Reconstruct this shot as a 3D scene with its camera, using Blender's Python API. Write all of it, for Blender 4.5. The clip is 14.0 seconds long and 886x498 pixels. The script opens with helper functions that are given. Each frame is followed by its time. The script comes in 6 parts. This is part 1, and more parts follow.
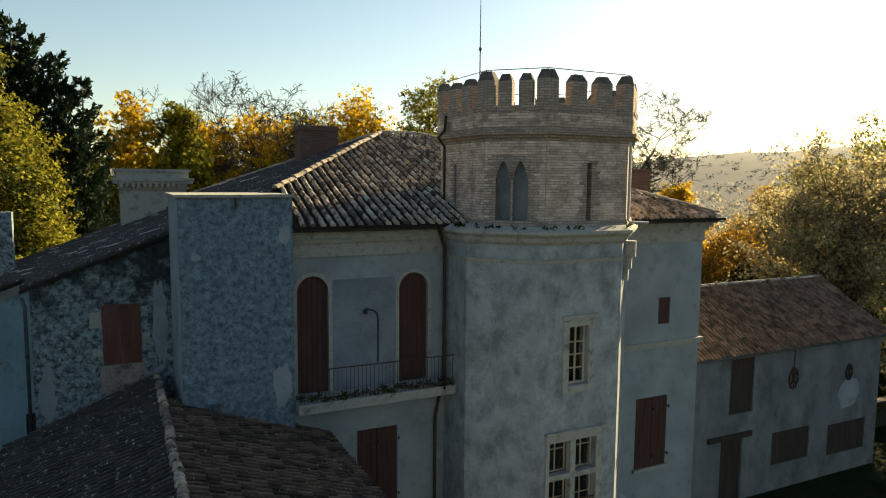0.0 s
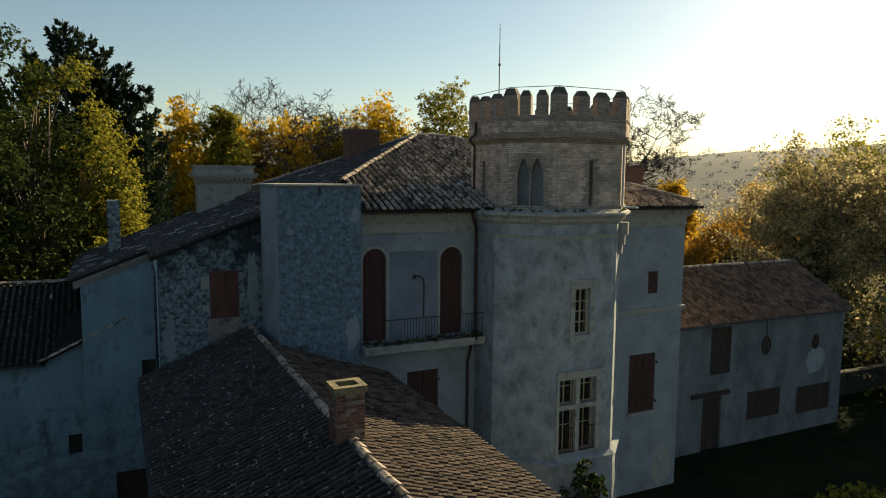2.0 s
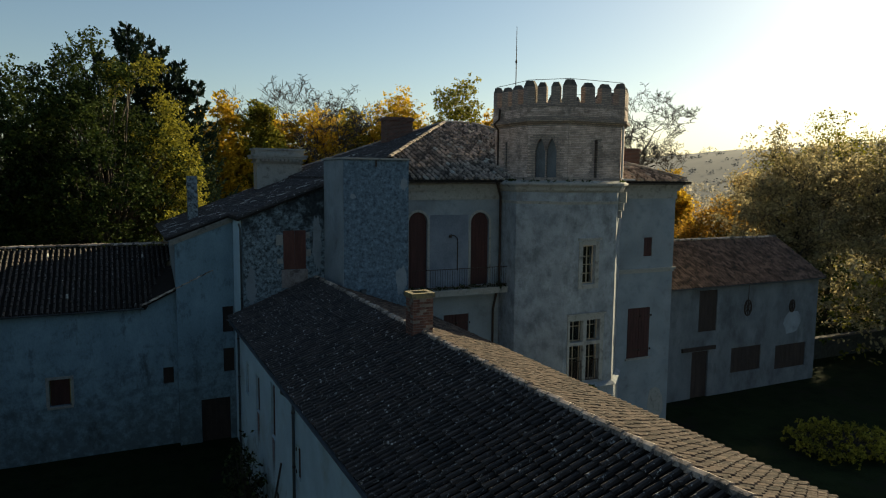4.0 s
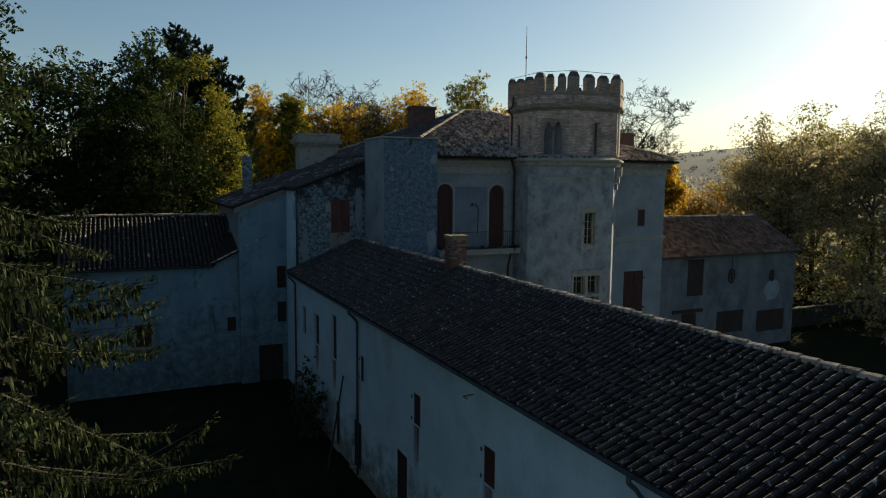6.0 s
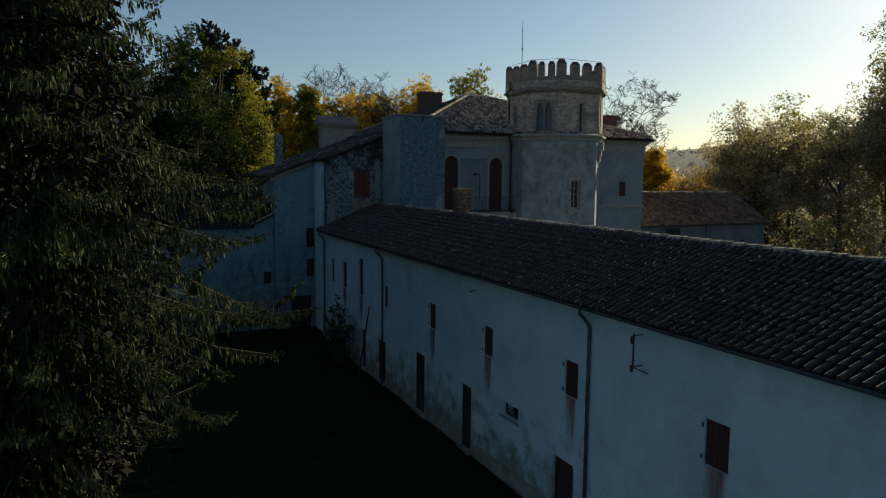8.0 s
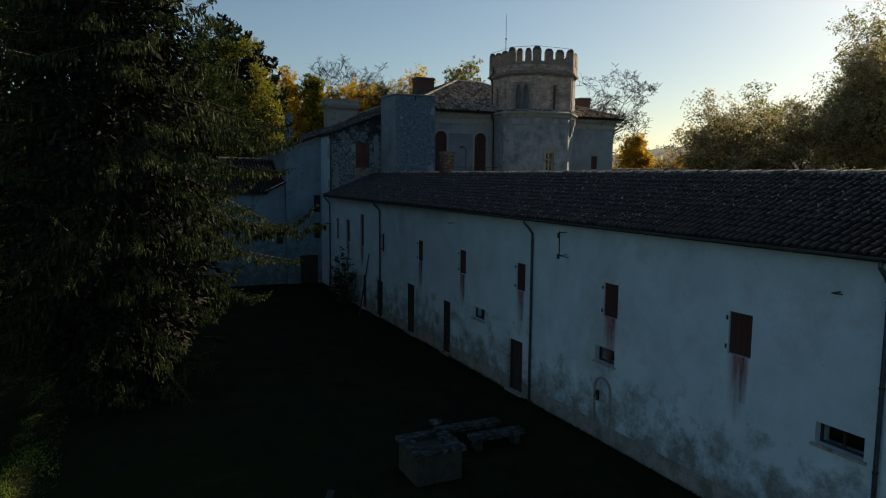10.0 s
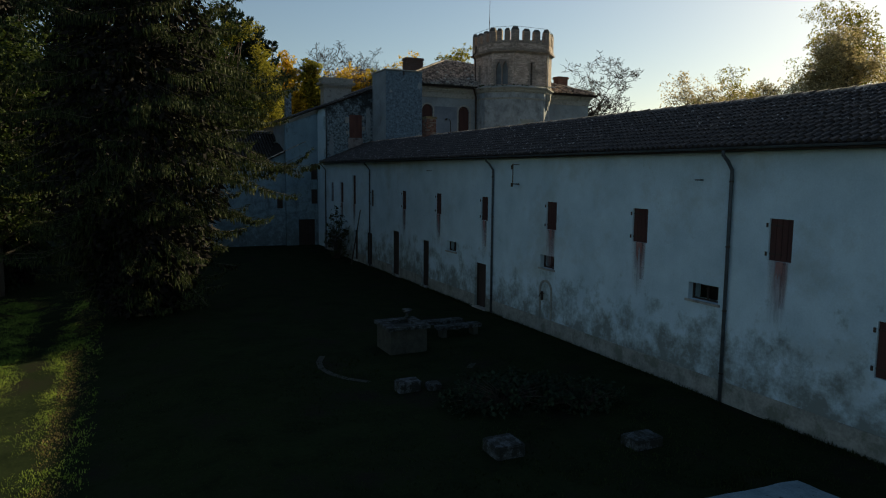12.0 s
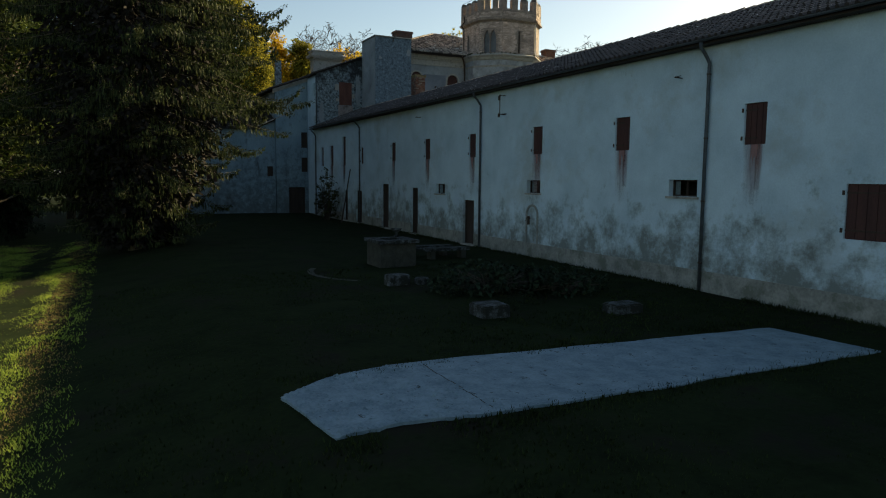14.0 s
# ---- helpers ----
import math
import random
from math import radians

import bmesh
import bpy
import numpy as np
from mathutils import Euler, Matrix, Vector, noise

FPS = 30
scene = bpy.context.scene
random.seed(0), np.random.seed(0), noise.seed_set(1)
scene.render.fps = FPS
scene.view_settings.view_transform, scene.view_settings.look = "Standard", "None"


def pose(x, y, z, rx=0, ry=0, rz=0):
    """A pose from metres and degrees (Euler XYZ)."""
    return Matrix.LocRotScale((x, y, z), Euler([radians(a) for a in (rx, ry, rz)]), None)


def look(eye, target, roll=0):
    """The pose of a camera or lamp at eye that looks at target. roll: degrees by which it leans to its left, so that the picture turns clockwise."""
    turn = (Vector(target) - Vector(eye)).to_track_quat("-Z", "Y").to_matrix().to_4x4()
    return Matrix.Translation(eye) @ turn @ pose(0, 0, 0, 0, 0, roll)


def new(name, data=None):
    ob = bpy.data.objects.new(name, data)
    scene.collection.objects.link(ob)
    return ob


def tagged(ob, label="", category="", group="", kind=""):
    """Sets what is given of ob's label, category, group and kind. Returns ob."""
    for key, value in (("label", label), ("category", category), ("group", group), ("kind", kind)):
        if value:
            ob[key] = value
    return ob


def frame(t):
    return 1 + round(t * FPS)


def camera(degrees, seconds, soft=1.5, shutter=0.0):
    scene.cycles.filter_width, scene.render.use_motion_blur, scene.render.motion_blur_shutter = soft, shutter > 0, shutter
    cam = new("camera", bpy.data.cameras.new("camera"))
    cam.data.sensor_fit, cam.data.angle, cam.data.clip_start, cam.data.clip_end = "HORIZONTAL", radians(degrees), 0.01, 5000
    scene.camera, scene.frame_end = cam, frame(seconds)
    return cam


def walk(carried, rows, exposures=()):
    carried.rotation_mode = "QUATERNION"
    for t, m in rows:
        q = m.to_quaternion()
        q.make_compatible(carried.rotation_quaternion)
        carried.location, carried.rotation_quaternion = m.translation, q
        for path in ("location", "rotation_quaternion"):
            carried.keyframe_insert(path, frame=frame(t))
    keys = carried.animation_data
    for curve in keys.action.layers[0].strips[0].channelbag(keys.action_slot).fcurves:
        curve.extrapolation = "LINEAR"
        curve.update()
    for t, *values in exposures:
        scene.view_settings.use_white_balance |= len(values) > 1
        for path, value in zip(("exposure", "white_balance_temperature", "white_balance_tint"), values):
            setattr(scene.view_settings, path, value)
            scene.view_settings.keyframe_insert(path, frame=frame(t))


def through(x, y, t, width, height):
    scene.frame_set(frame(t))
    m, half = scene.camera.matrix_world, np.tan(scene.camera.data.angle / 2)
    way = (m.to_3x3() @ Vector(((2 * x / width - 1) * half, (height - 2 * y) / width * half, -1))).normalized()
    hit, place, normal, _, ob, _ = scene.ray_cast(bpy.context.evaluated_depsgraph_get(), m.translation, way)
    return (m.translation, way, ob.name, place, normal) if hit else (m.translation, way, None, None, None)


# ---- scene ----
cam = camera(66.3, 14.0, soft=1.1)
METRES, EYE, TILT, LEAN, TURN = 42.0, 15.25, 0.6, 0.0, -25.8
ROWS = [
    (0.0, 0.0, 0.0, 0.0, 0.05, -6.37, -0.46),
    (0.5, -0.0071, -0.0368, 0.0008, 0.09, -6.39, -0.48),
    (1.0, -0.0144, -0.0707, 0.0005, 0.13, -6.43, -0.49),
    (1.5, -0.0222, -0.1054, -0.001, 0.16, -6.45, -0.47),
    (2.0, -0.0304, -0.1407, -0.0037, 0.17, -6.49, -0.5),
    (2.5, -0.0389, -0.1761, -0.0087, 0.19, -6.51, -0.51),
    (3.0, -0.0476, -0.2117, -0.0152, 0.2, -6.54, -0.53),
    (5.5, -0.0857, -0.3954, -0.0502, 0.47, -6.62, -0.51),
    (6.0, -0.0915, -0.4326, -0.0585, 0.5, -6.6, -0.5),
    (6.5, -0.0967, -0.476, -0.0684, 0.52, -6.61, -0.48),
    (7.0, -0.0991, -0.5105, -0.0763, 0.54, -6.66, -0.43),
    (7.5, -0.1, -0.5545, -0.0879, 0.58, -6.67, -0.44),
    (8.0, -0.0989, -0.5936, -0.0983, 0.59, -6.69, -0.48),
    (10.5, -0.0716, -0.795, -0.1564, 0.63, -6.84, -0.48),
    (11.0, -0.0642, -0.8307, -0.1688, 0.59, -6.9, -0.48),
    (11.5, -0.0569, -0.8602, -0.1821, 0.56, -6.99, -0.5),
    (12.0, -0.0509, -0.8787, -0.1975, 0.57, -7.04, -0.5),
    (12.5, -0.0488, -0.8877, -0.2149, 0.56, -7.03, -0.49),
    (13.0, -0.0483, -0.8931, -0.2333, 0.32, -7.03, -0.49),
    (13.5, -0.0486, -0.8976, -0.2537, -0.23, -7.03, -0.5),
    (14.0, -0.0489, -0.9011, -0.2719, -0.29, -6.69, -0.48),
]
EXPOSURES = [(0, 1.68, 7300, 2), (1.5, 1.27, 7050, 2), (3.2, 1.02, 6600, 2), (6.0, 0.70, 6050, 2), (8.5, 0.51, 5950, 3), (11.0, 0.63, 6300, 4), (12.5, 0.84, 6550, 4), (14.0, 1.34, 7000, 4)]
walk(cam, [(t, pose(0, 0, EYE, TILT, LEAN, TURN) @ pose(METRES * x, METRES * y, METRES * z, 90 + pitch, roll, yaw)) for t, x, y, z, yaw, pitch, roll in ROWS],
     exposures=EXPOSURES)

# ---- light: a low autumn sun behind the house, clear sky ----
SUN_HEADING, SUN_UP = 67.0, 23.6
world = bpy.data.worlds.new("sky")
scene.world = world
world.use_nodes = True
_n = world.node_tree.nodes
_sky = _n.new("ShaderNodeTexSky")
_sky.sky_type = "NISHITA"
_sky.sun_disc = False
_sky.sun_elevation = radians(SUN_UP)
_sky.sun_rotation = radians(SUN_HEADING)
_sky.air_density, _sky.dust_density, _sky.ozone_density = 1.0, 0.6, 0.6
world.node_tree.links.new(_sky.outputs[0], _n["Background"].inputs[0])
_n["Background"].inputs[1].default_value = 0.05
sun = new("sun", bpy.data.lights.new("sun", "SUN"))
sun.data.energy, sun.data.angle, sun.data.color = 5.0, radians(0.6), (1.0, 0.80, 0.50)
_to = Vector((math.sin(radians(SUN_HEADING)) * math.cos(radians(SUN_UP)), math.cos(radians(SUN_HEADING)) * math.cos(radians(SUN_UP)), math.sin(radians(SUN_UP))))
sun.matrix_world = look(_to * 200, (0, 0, 0))


# ---- materials ----
def material(name, dark, light, scale=2.0, fine=30.0, rough=0.85, bump=0.25, metal=0.0, stain=None, stain_scale=0.6, stain_cut=(0.5, 0.62), spec=0.3, stretch=(1, 1, 1), island=0.0, rnd=0.0):
    """A weathered surface: two scales of variation, an optional stain colour with a shape of its own, and fine relief."""
    m = bpy.data.materials.new(name)
    m.use_nodes = True
    t = m.node_tree
    N, L = t.nodes, t.links
    b = N["Principled BSDF"]
    co = N.new("ShaderNodeTexCoord")
    mp = N.new("ShaderNodeMapping")
    mp.inputs["Scale"].default_value = stretch
    L.new(co.outputs["Object"], mp.inputs["Vector"])
    n1 = N.new("ShaderNodeTexNoise")
    n1.inputs["Scale"].default_value, n1.inputs["Detail"].default_value, n1.inputs["Roughness"].default_value = scale, 6, 0.65
    n2 = N.new("ShaderNodeTexNoise")
    n2.inputs["Scale"].default_value, n2.inputs["Detail"].default_value = fine, 4
    L.new(mp.outputs[0], n1.inputs["Vector"])
    L.new(mp.outputs[0], n2.inputs["Vector"])
    add = N.new("ShaderNodeMath")
    add.operation = "MULTIPLY_ADD"
    L.new(n2.outputs[0], add.inputs[0])
    add.inputs[1].default_value = 0.45
    L.new(n1.outputs[0], add.inputs[2])
    value = add.outputs[0]
    for amount, kind in ((island, "Random Per Island"), (rnd, "Random")):
        if amount:
            src = N.new("ShaderNodeNewGeometry" if kind == "Random Per Island" else "ShaderNodeObjectInfo")
            more = N.new("ShaderNodeMath")
            more.operation = "MULTIPLY_ADD"
            L.new(src.outputs[kind], more.inputs[0])
            more.inputs[1].default_value = amount
            L.new(value, more.inputs[2])
            sub = N.new("ShaderNodeMath")
            sub.operation = "SUBTRACT"
            L.new(more.outputs[0], sub.inputs[0])
            sub.inputs[1].default_value = amount / 2
            value = sub.outputs[0]
    ramp = N.new("ShaderNodeValToRGB")
    ramp.color_ramp.elements[0].position, ramp.color_ramp.elements[1].position = 0.45, 1.0
    ramp.color_ramp.elements[0].color, ramp.color_ramp.elements[1].color = (*dark, 1), (*light, 1)
    L.new(value, ramp.inputs[0])
    colour = ramp.outputs[0]
    if stain:
        n3 = N.new("ShaderNodeTexNoise")
        n3.inputs["Scale"].default_value, n3.inputs["Detail"].default_value, n3.inputs["Roughness"].default_value = stain_scale, 9, 0.72
        L.new(mp.outputs[0], n3.inputs["Vector"])
        cut = N.new("ShaderNodeValToRGB")
        cut.color_ramp.elements[0].position, cut.color_ramp.elements[1].position = stain_cut
        L.new(n3.outputs[0], cut.inputs[0])
        mix = N.new("ShaderNodeMix")
        mix.data_type = "RGBA"
        L.new(cut.outputs[0], mix.inputs[0])
        L.new(colour, mix.inputs[6])
        mix.inputs[7].default_value = (*stain, 1)
        colour = mix.outputs[2]
    L.new(colour, b.inputs["Base Color"])
    b.inputs["Roughness"].default_value, b.inputs["Metallic"].default_value = rough, metal
    b.inputs["Specular IOR Level"].default_value = spec
    if bump:
        bp = N.new("ShaderNodeBump")
        bp.inputs["Strength"].default_value, bp.inputs["Distance"].default_value = bump, 0.03
        L.new(add.outputs[0], bp.inputs["Height"])
        L.new(bp.outputs[0], b.inputs["Normal"])
    return m


def brick_material(name, c1, c2, mortar, length=0.3, height=0.075):
    """Long thin Roman bricks laid by the UV map, in metres."""
    m = material(name, c1, c2, 1.3, 18, 0.9, 0.0)
    t = m.node_tree
    N, L = t.nodes, t.links
    b = N["Principled BSDF"]
    uv = N.new("ShaderNodeTexCoord")
    br = N.new("ShaderNodeTexBrick")
    br.inputs["Scale"].default_value = 1.0
    br.inputs["Brick Width"].default_value, br.inputs["Row Height"].default_value = length, height
    br.inputs["Mortar Size"].default_value, br.inputs["Mortar Smooth"].default_value = 0.014, 0.3
    br.inputs["Color1"].default_value, br.inputs["Color2"].default_value = (0.78, 0.77, 0.77, 1), (1.22, 1.2, 1.17, 1)
    br.inputs["Mortar"].default_value = (1, 1, 1, 1)
    wob = N.new("ShaderNodeTexNoise")
    wob.inputs["Scale"].default_value, wob.inputs["Detail"].default_value = 2.2, 3
    L.new(uv.outputs["UV"], wob.inputs["Vector"])
    mad = N.new("ShaderNodeVectorMath")
    mad.operation = "MULTIPLY_ADD"
    mad.inputs[1].default_value = (0.0, 0.07, 0.0)
    L.new(wob.outputs["Color"], mad.inputs[0])
    L.new(uv.outputs["UV"], mad.inputs[2])
    L.new(mad.outputs[0], br.inputs["Vector"])
    base = b.inputs["Base Color"].links[0].from_socket
    mul = N.new("ShaderNodeMix")
    mul.data_type, mul.blend_type = "RGBA", "MULTIPLY"
    mul.inputs[0].default_value = 1
    L.new(base, mul.inputs[6])
    L.new(br.outputs["Color"], mul.inputs[7])
    mix = N.new("ShaderNodeMix")
    mix.data_type = "RGBA"
    L.new(br.outputs["Fac"], mix.inputs[0])
    L.new(mul.outputs[2], mix.inputs[6])
    mix.inputs[7].default_value = (*mortar, 1)
    L.new(mix.outputs[2], b.inputs["Base Color"])
    bp = N.new("ShaderNodeBump")
    bp.invert = True
    bp.inputs["Strength"].default_value, bp.inputs["Distance"].default_value = 0.9, 0.02
    L.new(br.outputs["Fac"], bp.inputs["Height"])
    L.new(bp.outputs[0], b.inputs["Normal"])
    return m


def leaf_material(name, dark, light, through=0.45, island=0.55):
    """Leaves: matt, each with its own tone, letting some light through."""
    m = material(name, dark, light, 0.35, 3.0, 0.8, 0.0, island=island, spec=0.1)
    t = m.node_tree
    N, L = t.nodes, t.links
    b, out = N["Principled BSDF"], N["Material Output"]
    tr = N.new("ShaderNodeBsdfTranslucent")
    L.new(b.inputs["Base Color"].links[0].from_socket, tr.inputs[0])
    mix = N.new("ShaderNodeMixShader")
    mix.inputs[0].default_value = through
    L.new(b.outputs[0], mix.inputs[1])
    L.new(tr.outputs[0], mix.inputs[2])
    L.new(mix.outputs[0], out.inputs[0])
    return m


# this plaster is darkened and blued for the service wing's shade
GREYPLASTER = material("grey_old_plaster", (0.092, 0.103, 0.115), (0.205, 0.222, 0.238), 0.9, 20, 0.93, 0.25, stain=(0.07, 0.076, 0.082), stain_scale=0.6, stain_cut=(0.48, 0.70), stretch=(1, 1, 0.6))
# blue of the shade is mixed into LIME, WING_LIME and TOWERWALL
LIME = material("old_limewash", (0.16, 0.186, 0.212), (0.355, 0.395, 0.43), 1.4, 25, 0.92, 0.25, stain=(0.11, 0.117, 0.127), stain_scale=0.7, stain_cut=(0.48, 0.74))
BLUE_PANEL = material("smooth_blue_grey_plaster", (0.115, 0.135, 0.175), (0.23, 0.258, 0.305), 0.8, 18, 0.93, 0.15)
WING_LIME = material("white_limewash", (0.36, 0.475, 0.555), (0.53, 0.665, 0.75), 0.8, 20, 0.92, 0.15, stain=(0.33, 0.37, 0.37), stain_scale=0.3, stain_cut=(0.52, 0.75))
DAMP = material("damp_plaster", (0.125, 0.135, 0.126), (0.33, 0.337, 0.315), 2.2, 16, 0.95, 0.4, stain=(0.14, 0.15, 0.13), stain_scale=1.2, stain_cut=(0.52, 0.62))
# both renders carry the shade's blue in their base colours
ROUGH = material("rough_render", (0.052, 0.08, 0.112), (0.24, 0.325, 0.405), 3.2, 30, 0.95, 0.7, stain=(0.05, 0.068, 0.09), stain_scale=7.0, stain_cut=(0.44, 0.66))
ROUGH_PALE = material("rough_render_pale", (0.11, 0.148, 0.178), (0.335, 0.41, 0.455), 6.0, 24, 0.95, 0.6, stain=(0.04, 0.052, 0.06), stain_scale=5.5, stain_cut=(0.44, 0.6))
LICHEN_STONE = material("lichen_stone", (0.10, 0.09, 0.06), (0.30, 0.24, 0.12), 4, 22, 0.95, 0.3, stain=(0.10, 0.095, 0.08), stain_scale=3, stain_cut=(0.5, 0.62))
STONE = material("worn_limestone", (0.225, 0.222, 0.21), (0.45, 0.44, 0.41), 2.4, 24, 0.9, 0.35, stain=(0.15, 0.145, 0.135), stain_scale=2.4, stain_cut=(0.48, 0.66))
TOWERWALL = material("tower_plaster", (0.19, 0.207, 0.228), (0.37, 0.396, 0.422), 1.6, 22, 0.93, 0.4, stain=(0.13, 0.136, 0.144), stain_scale=1.5, stain_cut=(0.46, 0.70), stretch=(1, 1, 0.8))
BRICK = brick_material("tower_brick", (0.20, 0.155, 0.13), (0.46, 0.37, 0.315), (0.19, 0.168, 0.15), 0.30, 0.084)
BRICK_ONE = material("tower_brick_single", (0.27, 0.20, 0.165), (0.74, 0.585, 0.50), 2.4, 30, 0.92, 0.4, stain=(0.15, 0.125, 0.11), stain_scale=1.1, stain_cut=(0.52, 0.68), rnd=0.26)
BRICK_PIECE = material("tower_brick_pieces", (0.27, 0.20, 0.165), (0.74, 0.585, 0.50), 2.4, 30, 0.92, 0.4, stain=(0.15, 0.125, 0.11), stain_scale=1.1, stain_cut=(0.52, 0.68), island=0.26)
BRICK_RED = brick_material("red_brick", (0.085, 0.042, 0.034), (0.20, 0.095, 0.072), (0.14, 0.12, 0.105), 0.24, 0.08)
RED_BRICK_ONE = material("red_brick_single", (0.07, 0.035, 0.028), (0.21, 0.10, 0.075), 3, 26, 0.92, 0.4, stain=(0.20, 0.165, 0.14), stain_scale=5.0, stain_cut=(0.56, 0.66), rnd=0.4)
MORTAR = material("old_mortar", (0.10, 0.085, 0.075), (0.27, 0.235, 0.205), 4, 26, 0.95, 0.5, stain=(0.42, 0.38, 0.33), stain_scale=4.0, stain_cut=(0.6, 0.68))
TILE = material("canal_tile", (0.085, 0.07, 0.06), (0.58, 0.47, 0.385), 1.6, 26, 0.85, 0.35, stain=(0.045, 0.04, 0.036), stain_scale=3.0, stain_cut=(0.5, 0.6), island=0.45)
TILE_ONE = material("canal_tile_single", (0.095, 0.078, 0.068), (0.50, 0.405, 0.33), 1.3, 26, 0.9, 0.3, stain=(0.055, 0.05, 0.045), stain_scale=2.6, stain_cut=(0.5, 0.6), rnd=0.4)
# moss tiles also hold painted shade; pale flecks are lichen and sun glints
SHADE_MOSS_TILE = material("mossy_shade_tile", (0.006, 0.0048, 0.00416), (0.05616, 0.0429, 0.03666), 2.6, 30, 0.6, 0.4, stain=(0.50, 0.475, 0.44), stain_scale=8.5, stain_cut=(0.585, 0.66), spec=0.5, island=0.34)
SHADE_MOSS_ONE = material("mossy_shade_tile_single", (0.006, 0.0048, 0.00416), (0.05616, 0.0429, 0.03666), 2.6, 30, 0.6, 0.4, stain=(0.50, 0.475, 0.44), stain_scale=8.5, stain_cut=(0.585, 0.66), spec=0.5, rnd=0.34)
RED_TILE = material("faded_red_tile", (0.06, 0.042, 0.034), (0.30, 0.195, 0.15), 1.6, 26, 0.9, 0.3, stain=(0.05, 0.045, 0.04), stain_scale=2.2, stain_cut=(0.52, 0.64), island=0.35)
# lighter tile colour stands for the sun on the garden slope
SUN_PAINTED_TILE = material("sun_painted_tile", (0.018, 0.013, 0.011), (0.132, 0.091, 0.069), 2.2, 28, 0.92, 0.4, stain=(0.30, 0.275, 0.24), stain_scale=8.0, stain_cut=(0.60, 0.68), island=0.4)
PALE_RIDGE = material("mortared_ridge", (0.14, 0.11, 0.09), (0.40, 0.34, 0.28), 3, 20, 0.95, 0.4, island=0.4)
MOSSY = material("mossy_stone", (0.018, 0.02, 0.016), (0.065, 0.067, 0.055), 3, 22, 0.95, 0.4)
LICHEN_TILE = material("lichen_tile", (0.10, 0.085, 0.07), (0.62, 0.60, 0.54), 5, 22, 0.95, 0.3, island=0.3)
UNDER = material("tile_channel", (0.008, 0.007, 0.006), (0.028, 0.021, 0.017), 2.0, 20, 0.95, 0.3)
SHUTTER = material("oxblood_paint", (0.036, 0.017, 0.016), (0.085, 0.036, 0.031), 3.0, 40, 0.75, 0.15, stretch=(1, 1, 0.2))
DARKWOOD = material("dark_wood", (0.022, 0.0165, 0.0145), (0.058, 0.042, 0.036), 3.0, 40, 0.8, 0.2, stretch=(1, 1, 0.2))
PALEWOOD = material("pale_wood", (0.30, 0.24, 0.17), (0.48, 0.40, 0.30), 3.0, 40, 0.8, 0.2)
ZINC = material("weathered_zinc", (0.055, 0.065, 0.075), (0.125, 0.14, 0.155), 4, 30, 0.6, 0.1, metal=0.5)
BRIGHT_ZINC = material("bright_zinc", (0.30, 0.31, 0.32), (0.5, 0.51, 0.52), 4, 30, 0.5, 0.1, metal=0.5)
IRON = material("rusty_iron", (0.03, 0.026, 0.024), (0.085, 0.055, 0.04), 6, 40, 0.7, 0.2, metal=0.4)
# near black, for sheets and cores that stand for unlit insides
DARK = material("dim_interior", (0.012, 0.012, 0.012), (0.03, 0.028, 0.025), 2, 10, 0.95, 0.0)
BARK = material("bark", (0.06, 0.048, 0.038), (0.15, 0.125, 0.10), 3, 20, 0.95, 0.6, stretch=(1, 1, 0.25))
GREYBARK = material("grey_twigs", (0.032, 0.028, 0.024), (0.09, 0.077, 0.064), 3, 20, 0.95, 0.3)
# base colour blued to stand for the yard walls' deep shade
SHADE_BLUE_LIME = material("shade_blued_limewash", (0.14, 0.21, 0.26), (0.265, 0.375, 0.445), 0.7, 18, 0.93, 0.2, stain=(0.08, 0.105, 0.12), stain_scale=1.3, stain_cut=(0.54, 0.70), stretch=(1, 1, 0.5))
PINK_PLASTER = material("pinkish_plaster", (0.17, 0.14, 0.135), (0.34, 0.295, 0.285), 2.5, 20, 0.95, 0.3, stain=(0.10, 0.08, 0.075), stain_scale=3.0, stain_cut=(0.5, 0.65))
RED_SHUTTER = material("weathered_red_paint", (0.07, 0.03, 0.024), (0.17, 0.075, 0.06), 3.0, 40, 0.8, 0.2, stretch=(1, 1, 0.2))
BLACK_STONE = material("lichen_black_cap", (0.045, 0.04, 0.036), (0.17, 0.15, 0.13), 4.0, 22, 0.95, 0.4)
YARDSTONE = material("weathered_yard_stone", (0.022, 0.026, 0.029), (0.13, 0.145, 0.155), 6.0, 26, 0.92, 0.5, stain=(0.016, 0.019, 0.016), stain_scale=4.0, stain_cut=(0.42, 0.52))
# lawn colour is near black to stand for the yard's shade
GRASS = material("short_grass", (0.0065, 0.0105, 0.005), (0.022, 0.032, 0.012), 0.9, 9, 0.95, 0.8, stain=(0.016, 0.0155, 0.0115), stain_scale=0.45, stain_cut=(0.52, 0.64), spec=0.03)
# sunlit and shaded copies of the grass: the strip bright, the yard dark
SUN_BLADE = leaf_material("sun_bright_grass_blade", (0.075, 0.14, 0.02), (0.35, 0.43, 0.085), 0.5)
SHADE_BLADE = leaf_material("shade_dark_grass_blade", (0.010, 0.018, 0.006), (0.034, 0.05, 0.014), 0.3)
# leaf colour brightened to stand for sunlight on the crowns
SUN_PAINTED_LEAF = leaf_material("sun_painted_leaves", (0.055, 0.062, 0.012), (0.40, 0.36, 0.05), 0.38)
STRAW = leaf_material("dry_grass_blade", (0.09, 0.068, 0.028), (0.27, 0.205, 0.088), 0.4)
